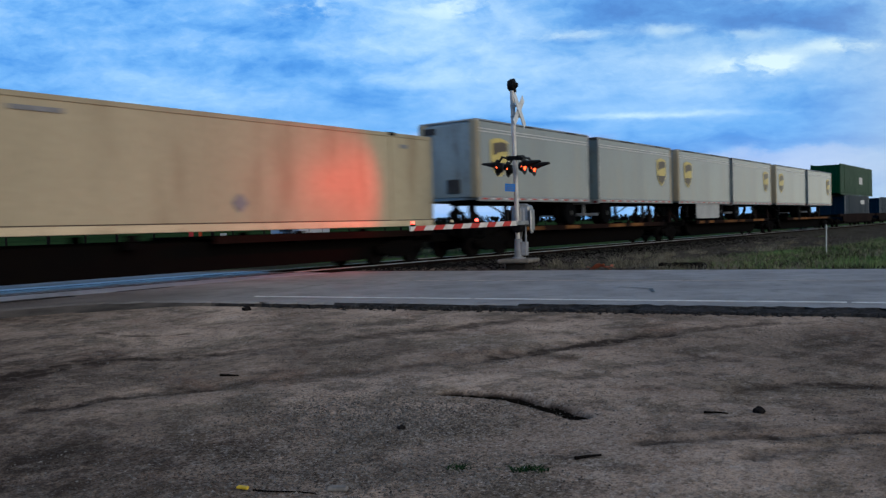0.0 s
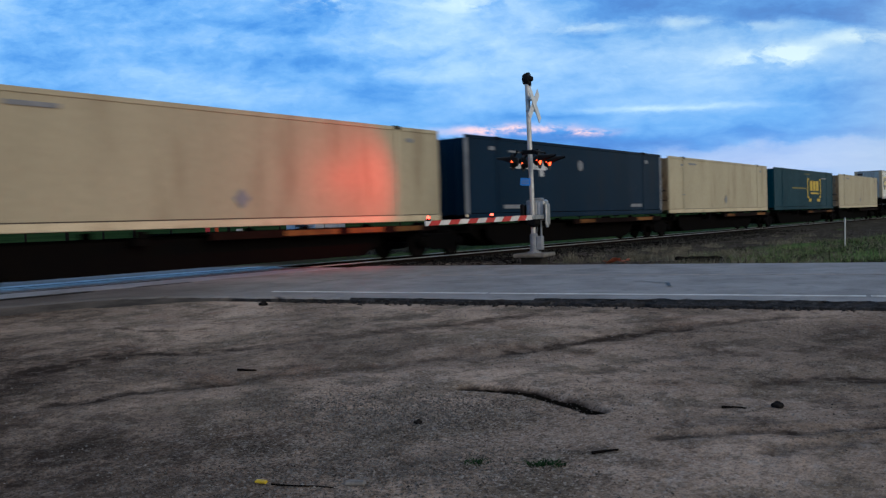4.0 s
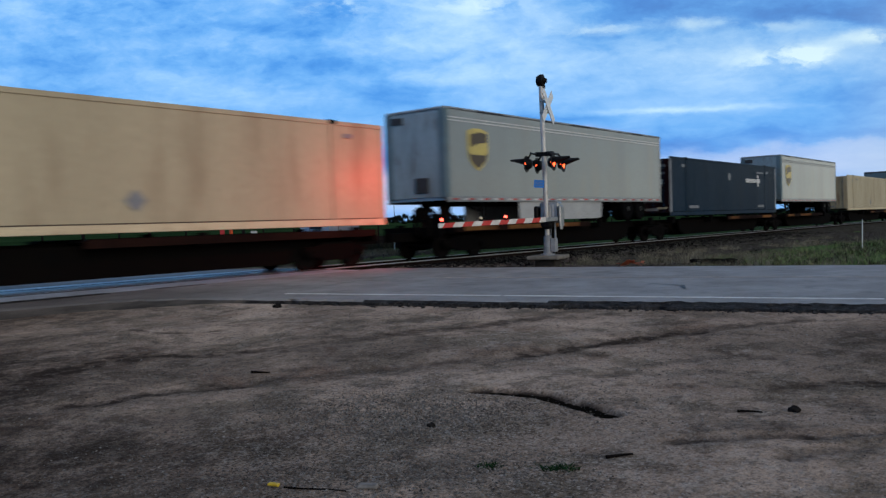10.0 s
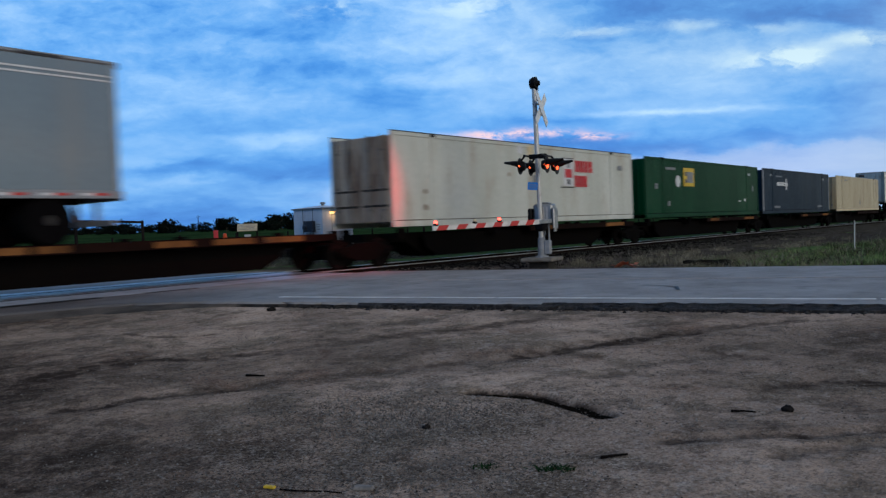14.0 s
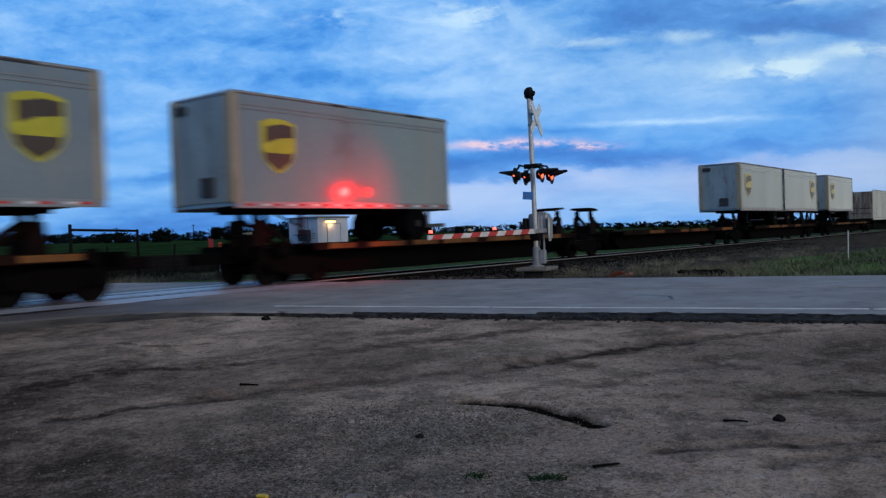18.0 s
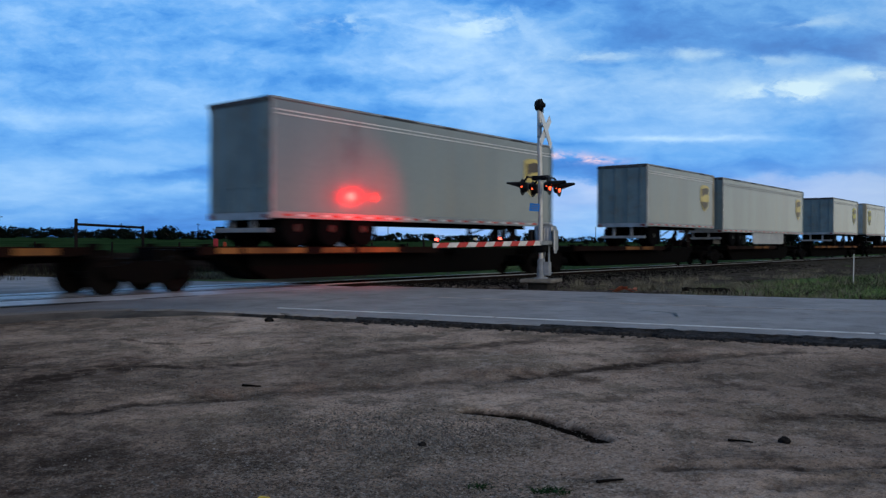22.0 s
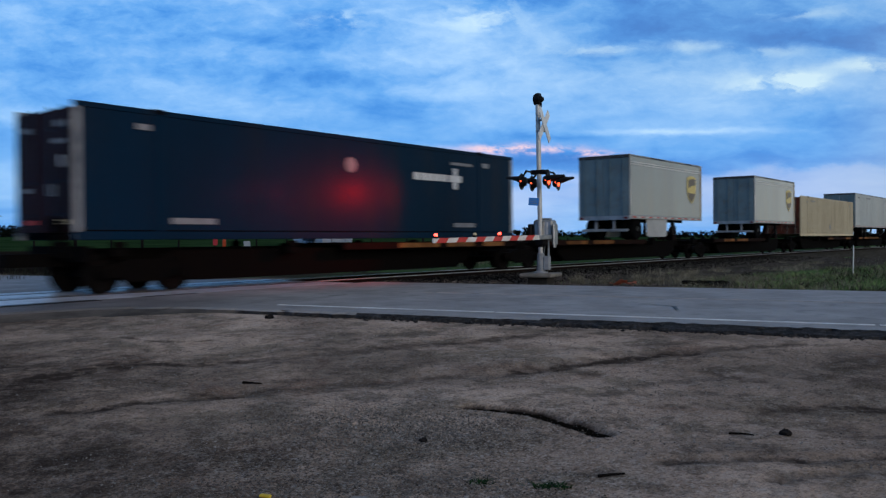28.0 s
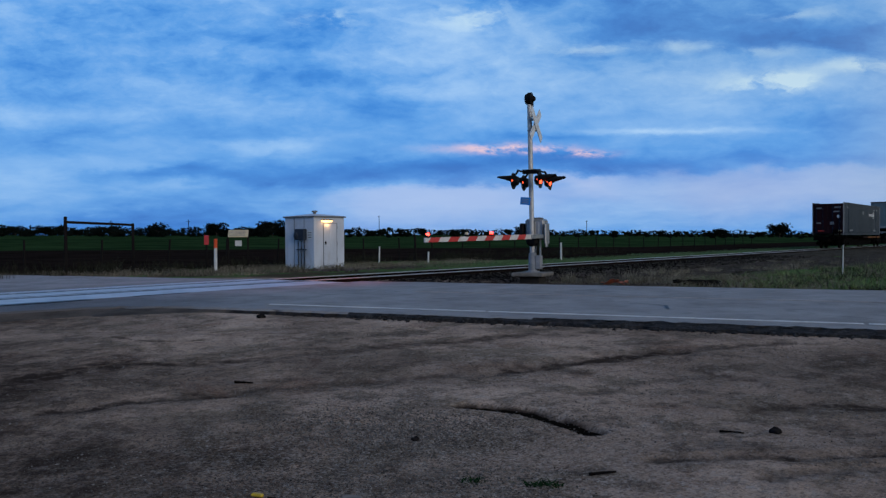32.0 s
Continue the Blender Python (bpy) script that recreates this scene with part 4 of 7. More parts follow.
        for (u0, s0), (u1, s1) in zip(pts, pts[1:]):
            a, b = Vector(road_xy(u0, s0)), Vector(road_xy(u1, s1))
            d = (b - a).normalized()
            w = Vector((-d.y, d.x)) * 0.035
            vs = [bm.verts.new((p.x, p.y, 0.001)) for p in (a - w, b - w * 0.6, b + w * 0.6, a + w)]
            bm.faces.new(vs)
        part("tar_crack", bm, M["tar"], road)
    # crossing panels, flush with the rails
    for y0, y1 in ((-2.28, -0.87), (-0.62, 0.62), (0.88, 1.35)):
        bm = BM()
        rbox(bm, -1.2, 1.2, y0, y1, -0.18, -0.009, 0.012)
        me = mesh_of("crossing_panel", bm, M["panel"])
        for i in range(5):
            same_part("crossing_panel", me, road, pose(4.6 + 2.42 * i, 0, 0.003 if i % 2 else 0.001))
    # dark rubber in the flangeways, and the tarred joint along the outer panels
    for y0, y1, x0, x1 in ((-1.02, -0.80, 3.4, 15.5), (-0.715, -0.50, 3.4, 15.5), (0.52, 0.715, 3.4, 15.5), (0.80, 0.95, 3.4, 15.5), (-2.56, -2.29, 5.2, 8.3), (-2.42, -2.29, 9.3, 10.6)):
        bm = BM()
        rbox(bm, x0, x1, y0, y1, -0.15, -0.001 if y0 < -2 else -0.003, 0.004)
        part("flange_filler", bm, M["tar"], road, "black rubber strip beside the rail")


build_road()


def build_track():
    """Ballast bed, two rails, ties; the ties near the crossing are single pieces."""
    xs = np.concatenate([np.arange(-520, 0, 20.0), np.arange(0, 60, 0.35), np.arange(60, 760, 10.0)])
    prof = ((-3.6, -0.42), (-3.0, -0.36), (-2.0, -0.20), (-0.8, -0.17), (0.8, -0.17), (2.0, -0.20), (3.0, -0.36), (3.6, -0.42))
    rng = np.random.default_rng(4)
    verts, faces = [], []
    for x in xs:
        for k, (y, z) in enumerate(prof):
            a = 0.5 if 16.4 < x < 70 else 0.0
            if 2.6 < x < 16.6:
                z = min(z, -0.13)
            verts.append((x, y + a * rng.normal(0, 0.06), z + a * rng.normal(0, 0.03)))
    n = len(prof)
    for i in range(len(xs) - 1):
        for k in range(n - 1):
            faces.append((i * n + k, (i + 1) * n + k, (i + 1) * n + k + 1, i * n + k + 1))
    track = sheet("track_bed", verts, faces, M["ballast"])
    tagged(track, "dark stone ballast bed of a single railway track", "railway track", kind="structure")
    for y in (-0.755, 0.755):
        bm = BM()
        for a, b in ((-520, 760),):
            box(bm, a, b, y - 0.07, y + 0.07, -0.17, -0.155)
            box(bm, a, b, y - 0.012, y + 0.012, -0.155, -0.045)
            box(bm, a, b, y - 0.030, y + 0.030, -0.05, -0.0245)
        web = part("rail_web", bm, M["rail_side"], track, "rusty rail web and foot, darkened as in shade")
        bm = BM()
        rbox(bm, -520, 760, y - 0.036, y + 0.036, -0.024, 0.0, 0.008)
        part("rail_head", bm, M["rail"], track, "polished steel rail head")
    bm = BM()
    rbox(bm, -0.115, 0.115, -1.3, 1.3, -0.30, -0.145, 0.012)
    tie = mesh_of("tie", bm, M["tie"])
    for i in range(160):
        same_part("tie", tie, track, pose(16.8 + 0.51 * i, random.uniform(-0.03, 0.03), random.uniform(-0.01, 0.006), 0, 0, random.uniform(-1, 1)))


build_track()

# ---- the train ----
V0, DECEL = 17.62, 0.00867
KEY_T = (0.0, 4.0, 8.0, 12.0, 16.0, 20.0, 24.0, 28.0, 32.0)
ROLLING = []
WHEEL_R = 0.42


def advance(t):
    return V0 * t - 0.5 * DECEL * t * t


def rolls(ob, x, z=0.0, turn=0.0):
    """Notes a thing that rides at x (its place at the start) with the train."""
    ob.matrix_basis = pose(x, 0, z, 0, 0, turn)
    ROLLING.append((ob, x, z, turn))
    return ob


def spin_rows():
    """Turns of a rolling wheelset, about 80 degrees from row to row."""
    rows = []
    for i in range(961):
        t = i / 30
        rows.append((t, math.degrees(advance(t) / WHEEL_R)))
    return rows


def motions():
    rows = spin_rows()
    for ob in [o for o in scene.objects if o.name.startswith("wheelset")]:
        dx = ob.matrix_basis.translation.x
        walk(ob, [(t, pose(dx, 0, WHEEL_R, 0, a, 0)) for t, a in rows])
    for ob, x, z, turn in ROLLING:
        walk(ob, [(t, pose(x + advance(t), 0, z, 0, 0, turn)) for t in KEY_T])


# rolling gear, shared meshes
def wheelset_mesh():
    bm = BM()
    for s in (-1, 1):
        lathe(bm, (0, s * 0.755, 0), (0, s, 0), ((-0.075, 0.30), (-0.07, 0.455), (-0.045, 0.46), (-0.04, 0.425), (0.055, 0.42), (0.06, 0.36), (0.02, 0.32), (0.02, 0.15), (0.07, 0.13), (0.07, 0.0)), 20)
    tube(bm, (0, -1.05, 0), (0, 1.05, 0), 0.08, 10)
    return mesh_of("wheelset", bm, M["wheel"])


def side_frame_mesh(y):
    bm = BM()
    plate(bm, [(-1.15, 0.52), (-1.1, 0.62), (-0.75, 0.64), (-0.45, 0.74), (0.45, 0.74), (0.75, 0.64), (1.1, 0.62), (1.15, 0.52), (1.05, 0.34), (0.7, 0.36), (0.42, 0.24), (-0.42, 0.24), (-0.7, 0.36), (-1.05, 0.34)], y - 0.07, y + 0.07)
    for x in (-0.875, 0.875):
        lathe(bm, (x, y - 0.12 if y < 0 else y + 0.12, 0.44), (0, 1, 0), ((-0.04, 0.11), (0.04, 0.11)), 12)
    for x in (-0.2, 0.0, 0.2):
        tube(bm, (x, y, 0.30), (x, y, 0.62), 0.085, 8)
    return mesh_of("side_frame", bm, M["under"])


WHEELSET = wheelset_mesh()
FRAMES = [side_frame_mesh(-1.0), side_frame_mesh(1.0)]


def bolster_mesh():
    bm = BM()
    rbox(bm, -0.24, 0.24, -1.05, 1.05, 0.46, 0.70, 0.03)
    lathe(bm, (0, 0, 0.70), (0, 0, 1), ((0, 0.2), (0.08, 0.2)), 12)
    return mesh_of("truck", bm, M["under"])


BOLSTER = bolster_mesh()


def add_truck(car, x):
    tr = new("truck", BOLSTER)
    tr.parent, tr.matrix_basis = car, pose(x, 0, 0)
    for f in FRAMES:
        same_part("side_frame", f, tr, pose(0, 0, 0))
    for dx in (-0.875, 0.875):
        same_part("wheelset", WHEELSET, tr, pose(dx, 0, WHEEL_R))
    return tr


PLATFORM = 17.5


def sorted_ring(pts):
    """The ring's points in one sense of turn, whichever way it was mirrored."""
    area = sum(a[0] * b[1] - b[0] * a[1] for a, b in zip(pts, pts[1:] + pts[:1]))
    return pts if area > 0 else pts[::-1]


def platform(deck, front_end, rear_end, hitch, length=PLATFORM):
    """One spine platform with its sill, wheel deck and cross arms; x from 0 (front) back to -length."""
    car = thing("flat_car", "rust-brown spine flat car platform with worn yellow edge", "railway car", "train platforms")
    bm = BM()
    a, b = -length + 0.55, -0.55
    outline = [(a, 0.98), (b, 0.98), (b, 0.74), (b - 1.9, 0.70), (b - 2.9, 0.19), (a + 2.9, 0.19), (a + 1.9, 0.70), (a, 0.74)]
    plate(bm, outline, -0.42, 0.42)
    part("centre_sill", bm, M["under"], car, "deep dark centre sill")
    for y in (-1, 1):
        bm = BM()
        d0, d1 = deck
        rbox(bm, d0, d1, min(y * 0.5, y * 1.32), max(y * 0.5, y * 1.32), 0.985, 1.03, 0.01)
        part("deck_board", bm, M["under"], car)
        bm = BM()
        ye = y * 1.34
        n = max(2, int((d1 - d0) / 2.4))
        plate(bm, [(d0, 0.86), (d0 + 0.3, 0.86), (d1 - 0.3, 0.86), (d1, 0.90), (d1, 1.05), (d0, 1.05)], ye - 0.03, ye + 0.03)
        side = part("deck_edge", bm, M["car_brown"], car, "faded oxide side channel")
        k = d0 + 0.5
        while k < d1 - 1.2:
            w = random.uniform(0.6, 2.6)
            if random.random() < 0.32:
                k += w
                continue
            bm = BM()
            box(bm, k, min(k + w, d1 - 0.1), ye - 0.036 if y < 0 else ye + 0.031, ye - 0.031 if y < 0 else ye + 0.036, 0.89, 1.03)
            k += w + random.uniform(0.15, 0.7)
            part("paint_patch", bm, M["car_yellow"], side, "faded yellow paint patch")
    for x in (-1.4, -length * 0.36, -length * 0.64, -length + 1.4):
        bm = BM()
        plate_y = 1.25
        rbox(bm, x - 0.17, x + 0.17, -plate_y, plate_y, 0.80, 0.97, 0.015)
        for y in (-1, 1):
            rbox(bm, x - 0.13, x + 0.13, min(y * 1.1, y * 1.27), max(y * 1.1, y * 1.27), 0.97, 1.125, 0.012)
        part("cross_arm", bm, M["under"], car)
    f0, f1 = -length + 2.9, -2.9
    # side plates take the chassis colour, with the underside's shade in it
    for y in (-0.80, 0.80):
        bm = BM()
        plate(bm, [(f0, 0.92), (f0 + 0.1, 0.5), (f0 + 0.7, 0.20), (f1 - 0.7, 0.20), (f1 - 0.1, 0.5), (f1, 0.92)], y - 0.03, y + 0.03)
        part("side_sill", bm, M["under"], car, "fishbelly side plate coloured near black as in shade")
    if front_end:
        add_truck(car, -2.1)
        bm = BM()
        box(bm, -1.2, 0.55, -0.18, 0.18, 0.60, 0.88)
        rbox(bm, -0.75, -0.60, -1.25, 1.25, 0.70, 1.04, 0.01)
        part("coupler", bm, M["under"], car)
    if rear_end:
        add_truck(car, -length + 2.1)
        bm = BM()
        box(bm, -length - 0.55, -length + 1.2, -0.18, 0.18, 0.60, 0.88)
        rbox(bm, -length + 0.60, -length + 0.75, -1.25, 1.25, 0.70, 1.04, 0.01)
        part("coupler", bm, M["under"], car)
        bm = BM()
        rbox(bm, -length + 0.28, -length + 0.40, -1.02, -0.90, 0.80, 1.62, 0.01)
        rbox(bm, -length + 0.28, -length + 0.40, -0.52, -0.40, 0.80, 1.62, 0.01)
        for z in (0.95, 1.25, 1.55):
            tube(bm, (-length + 0.34, -0.96, z), (-length + 0.34, -0.46, z), 0.02, 6)
        stand = part("end_ladder", bm, M["under"], car, "black end ladder")
        bm = BM()
        lathe(bm, (-length + 0.22, -0.70, 1.50), (-1, 0, 0), ((0.0, 0.16), (0.03, 0.20), (0.06, 0.16)), 14)
        part("brake_wheel", bm, M["under"], stand, "black hand brake wheel")
    else:
        add_truck(car, -length)
    for hx in hitch:
        top, w = 2.0, 1 if hx < -length / 2 else -1
        bm = BM()
        for y in (-0.40, 0.40):
            plate(bm, sorted_ring([(hx - w * 0.26, 1.0), (hx + w * 0.24, 1.0), (hx + w * 0.10, 1.72), (hx - w * 0.20, 1.72)]), y - 0.04, y + 0.04)
        rbox(bm, hx - 0.12, hx + 0.12, -0.37, 0.37, 1.02, 1.35, 0.02)
        hitch_ob = part("hitch", bm, M["hitch"], car, "rust-black trailer hitch stand")
        for y in (-0.34, 0.34):
            bm = BM()
            rbox(bm, hx - w * 0.05 - 0.09, hx - w * 0.05 + 0.09, y - 0.06, y + 0.06, 1.60, top - 0.02, 0.01)
            part("riser", bm, M["under"], hitch_ob)
            bm = BM()
            tube(bm, (hx + w * 1.15, y, 1.03), (hx + w * 0.05, y * 0.9, top - 0.30), 0.065, 8)
            part("strut", bm, M["hitch"], hitch_ob, "rust-black diagonal strut")
        bm = BM()
        plate(bm, sorted_ring([(hx - w * 0.42, top + 0.05), (hx + w * 0.36, top - 0.02), (hx + w * 0.40, top + 0.06), (hx + w * 0.10, top + 0.11), (hx - w * 0.42, top + 0.13)]), -0.45, 0.45)
        part("head_plate", bm, M["under"], hitch_ob, "black tilted hitch head plate")
    return car


def box_body(L, z0, z1, half, wave, skin, root):
    """Container or trailer skin: closed box, its long walls corrugated when wave > 0."""
    bm = BM()
    pts = []
    if wave:
        x, k, p = 0.0, 0, 0.30
        while x < L:
            for dx, dy in ((0.0, 0.0), (0.13, 0.0), (0.16, wave), (0.27, wave)):
                if x + dx < L:
                    pts.append((x + dx, dy))
            x += p
        pts.append((L, 0.0))
    else:
        pts = [(0.0, 0.0), (L, 0.0)]
    outline = [(-x, -half + d) for x, d in pts] + [(-x, half - d) for x, d in reversed(pts)]
    lo = [bm.verts.new((x, y, z0)) for x, y in outline]
    hi = [bm.verts.new((x, y, z1)) for x, y in outline]
    n = len(outline)
    for i in range(n):
        j = (i + 1) % n
        bm.faces.new((lo[i], lo[j], hi[j], hi[i]))
    m = n // 2
    for ring in (lo, hi):
        for i in range(m - 1):
            bm.faces.new((ring[i], ring[i + 1], ring[n - 2 - i], ring[n - 1 - i]))
    return part("shell", bm, skin, root)


def marks(root, spec, half, out=0.0):
    """Flat printed bars on the long wall that faces the lot: (name, x0, x1, z0, z1, material)."""
    for name, x0, x1, z0, z1, mt in spec:
        bm = BM()
        if name == "roundel":
            lathe(bm, ((x0 + x1) / 2, -half - 0.004 - out, (z0 + z1) / 2), (0, -1, 0), ((0.0, (x1 - x0) / 2), (0.008, (x1 - x0) / 2)), 8)
        else:
            box(bm, x0, x1, -half - 0.012 - out, -half - 0.004 - out, z0, z1)
        part(name, bm, M[mt], root)


def container(skin, label, spec=(), door=None, L=16.15, H=2.88, base=1.17, lines=True):
    """53 ft container: x from 0 (front) to -L; rests on the cross arms."""
    c = thing("container", label, "container", "containers")
    half, s = 1.29, M[skin]
    box_body(L - 0.1, base + 0.18, base + H - 0.1, half - 0.012, 0.006 if skin in ("navy", "green", "teal") else 0.015, s, c)
    for y in (-1, 1):
        bm = BM()
        rbox(bm, -L, 0, y * half - 0.05 if y > 0 else -half - 0.012, half + 0.012 if y > 0 else -half + 0.05, base, base + 0.18, 0.012)
        part("bottom_rail", bm, M["cream_rail"] if skin == "beige" else s, c)
        # thin dark strip stands in for the shadow above the bottom rail
        bm = BM()
        box(bm, -L + 0.15, -0.15, half - 0.03 if y > 0 else -half - 0.005, half + 0.005 if y > 0 else -half + 0.03, base + 0.185, base + 0.21)
        part("rail_seam", bm, M["brown"] if skin in ("beige", "white") else M["under"], c, "dark strip drawn as the shadow line above the bottom rail")
        bm = BM()
        rbox(bm, -L, 0, half - 0.05 if y > 0 else -half - 0.008, half + 0.008 if y > 0 else -half + 0.05, base + H - 0.12, base + H, 0.012)
        part("top_rail", bm, s, c)
        for x in (0.0, -1.98, -L + 1.98, -L):
            bm = BM()
            x0, x1 = (-0.14, 0.0) if x == 0 else (-L, -L + 0.14) if x == -L else (x - 0.09, x + 0.09)
            ya, yb = (half - 0.06, half + 0.006) if y > 0 else (-half - 0.006, -half + 0.06)
            rbox(bm, x0, x1, ya, yb, base, base + H, 0.01)
            if x not in (0.0, -L):
                rbox(bm, x0 - 0.02, x1 + 0.02, ya - 0.004, yb + 0.004, base + H - 0.11, base + H + 0.02, 0.008)
            part("corner_post", bm, M["post_grey"] if skin == "navy" and x in (0.0, -L) else s, c)
    # rear doors with lock bars
    bm = BM()
    rbox(bm, -L - 0.02, -L + 0.05, -1.22, -0.01, base + 0.16, base + H - 0.12, 0.01)
    rbox(bm, -L - 0.02, -L + 0.05, 0.01, 1.22, base + 0.16, base + H - 0.12, 0.01)
    door_ob = part("door", bm, M[door] if door else s, c)
    for y in (-0.95, -0.4, 0.4, 0.95):
        bm = BM()
        tube(bm, (-L - 0.06, y, base + 0.1), (-L - 0.06, y, base + H - 0.08), 0.022, 8)
        for z in (0.5, 1.2, 2.3):
            box(bm, -L - 0.07, -L - 0.02, y - 0.06, y + 0.06, base + z, base + z + 0.06)
        part("lock_bar", bm, s if skin in ("navy", "teal", "green") else M["lock"], door_ob, "galvanised lock bar")
    if door in ("soot_door", "red_door", "rust_door"):
        for z in (0.62, 1.10, 1.58, 2.06, 2.44):
            for y in (-0.62, 0.62):
                bm = BM()
                rbox(bm, -L - 0.034, -L - 0.021, y - 0.52, y + 0.52, base + z, base + z + 0.07, 0.005)
                part("door_rib", bm, M["pier"] if z < 1.2 else M[door], door_ob, "sooty horizontal door rib")
    if door == "streak_door":
        for y0, y1, z0, z1 in ((0.25, 0.95, 2.28, 2.42), (0.34, 0.80, 2.421, 2.52), (0.45, 0.66, 2.521, 2.60), (1.0, 1.14, 2.28, 2.40)):
            bm = BM()
            box(bm, -L - 0.026, -L - 0.021, y0, y1, base + z0, base + z1)
            part("door_emblem", bm, M["bar_dark"], door_ob, "dark plain door emblem")
    if door == "maroon":
        for y0, y1, z0, z1, mt in ((-1.05, -0.55, 3.55, 3.68, "bar_grey"), (-1.0, -0.45, 3.2, 3.3, "bar_grey"), (0.5, 1.0, 3.5, 3.62, "bar_grey"), (-0.95, -0.75, 2.7, 2.95, "bar_white"), (0.55, 0.95, 2.2, 2.3, "bar_grey"), (-1.1, -0.6, 1.5, 1.6, "cream_sign"), (0.3, 0.8, 1.5, 1.6, "tape_red"), (-0.5, -0.2, 2.1, 2.35, "bar_grey")):
            bm = BM()
            box(bm, -L - 0.026, -L - 0.021, y0, y1, base - 1.17 + z0, base - 1.17 + z1)
            part("door_label", bm, M[mt], door_ob, "small printed door label")
    if skin == "beige":
        bm = BM()
        plate(bm, [(-8.15, 1.86), (-7.9, 2.12), (-7.65, 1.86), (-7.9, 1.60)], -half - 0.012, -half - 0.004)
        part("placard", bm, M["bar_grey"], c, "faded diamond placard")
    for x in (-1.98, -L + 1.98):
        bm = BM()
        rbox(bm, x - 0.14, x + 0.14, -half - 0.012, -half + 0.16, base + H - 0.10, base + H + 0.025, 0.012)
        part("lift_casting", bm, M["under"], c, "dark lifting casting")
    if skin == "white":
        for y in (-1, 1):
            bm = BM()
            rbox(bm, -L, 0, half - 0.04 if y > 0 else -half - 0.014, half + 0.014 if y > 0 else -half + 0.04, base + H + 0.001, base + H + 0.03, 0.006)
            part("roof_edge", bm, M["bar_dark"], c, "dark roof edge")
        for x, z, w, h in ((-8.0, 3.05, 0.30, 0.30), (-14.6, 2.25, 0.16, 0.22), (-14.6, 1.75, 0.20, 0.24), (-9.9, 2.9, 0.16, 0.16)):
            bm = BM()
            lathe(bm, (x, -half - 0.004, z), (0, -1, 0), ((0.0, w / 2), (0.006, w / 2)), 9)
            part("rust_spot", bm, M["rust_door"], c, "brown rust spot")
    marks(c, spec, half)
    return c


def shield(root, x, z, w, half, ink):
    """Plain gold shield with a dark brown field."""
    h = w * 1.1
    pts = [(-0.5, 0.45), (-0.25, 0.52), (0.0, 0.54), (0.25, 0.52), (0.5, 0.45), (0.5, -0.1), (0.40, -0.32), (0.2, -0.48), (0.0, -0.58), (-0.2, -0.48), (-0.40, -0.32), (-0.5, -0.1)]
    bm = BM()
    plate(bm, [(x + a * w, z + b * h) for a, b in pts], -half - 0.010, -half - 0.003)
    em = part("shield_emblem", bm, M[ink], root, "plain gold shield emblem" if ink == "gold" else "plain lemon yellow shield emblem")
    bm = BM()
    plate(bm, [(x + a * w, z + b * h) for a, b in ((-0.36, 0.36), (0.1, 0.44), (0.44, 0.40), (0.44, 0.18), (0.0, 0.14), (-0.36, 0.02))], -half - 0.018, -half - 0.011)
    part("emblem_field", bm, M["brown"], em)
    bm = BM()
    plate(bm, [(x + a * w, z + b * h) for a, b in ((-0.44, -0.08), (-0.36, -0.32), (0.0, -0.52), (0.36, -0.32), (0.44, -0.08), (0.36, -0.16), (-0.36, -0.16))], -half - 0.018, -half - 0.011)
    part("emblem_field", bm, M["brown"], em)


def axle_wheels(root, x):
    bm = BM()
    tube(bm, (x, -1.0, 1.55), (x, 1.0, 1.55), 0.07, 8)
    rbox(bm, x - 0.12, x + 0.12, -0.6, 0.6, 1.55, 1.9, 0.02)
    ax = part("axle", bm, M["under"], root)
    for y in (-1, 1):
        bm = BM()
        for k in (0.72, 1.06):
            lathe(bm, (x, y * k, 1.55), (0, 1, 0), ((-0.14, 0.30), (-0.14, 0.47), (-0.10, 0.51), (0.10, 0.51), (0.14, 0.47), (0.14, 0.30)), 18)
        part("tyre", bm, M["tyre"], ax)
        bm = BM()
        lathe(bm, (x, y * 1.12, 1.55), (0, y, 0), ((0.0, 0.29), (0.07, 0.29), (0.03, 0.2), (0.03, 0.12), (0.10, 0.10), (0.10, 0.02)), 14)
        part("rim", bm, M["rim"], ax)


def tape_mesh(name, material):
    bm = BM()
    box(bm, -0.28, 0.0, -0.004, 0.004, -0.0275, 0.0275)
    return mesh_of(name, bm, material)


TAPES = [tape_mesh("tape_red", M["tape_red"]), tape_mesh("tape_white", M["bar_white"])]


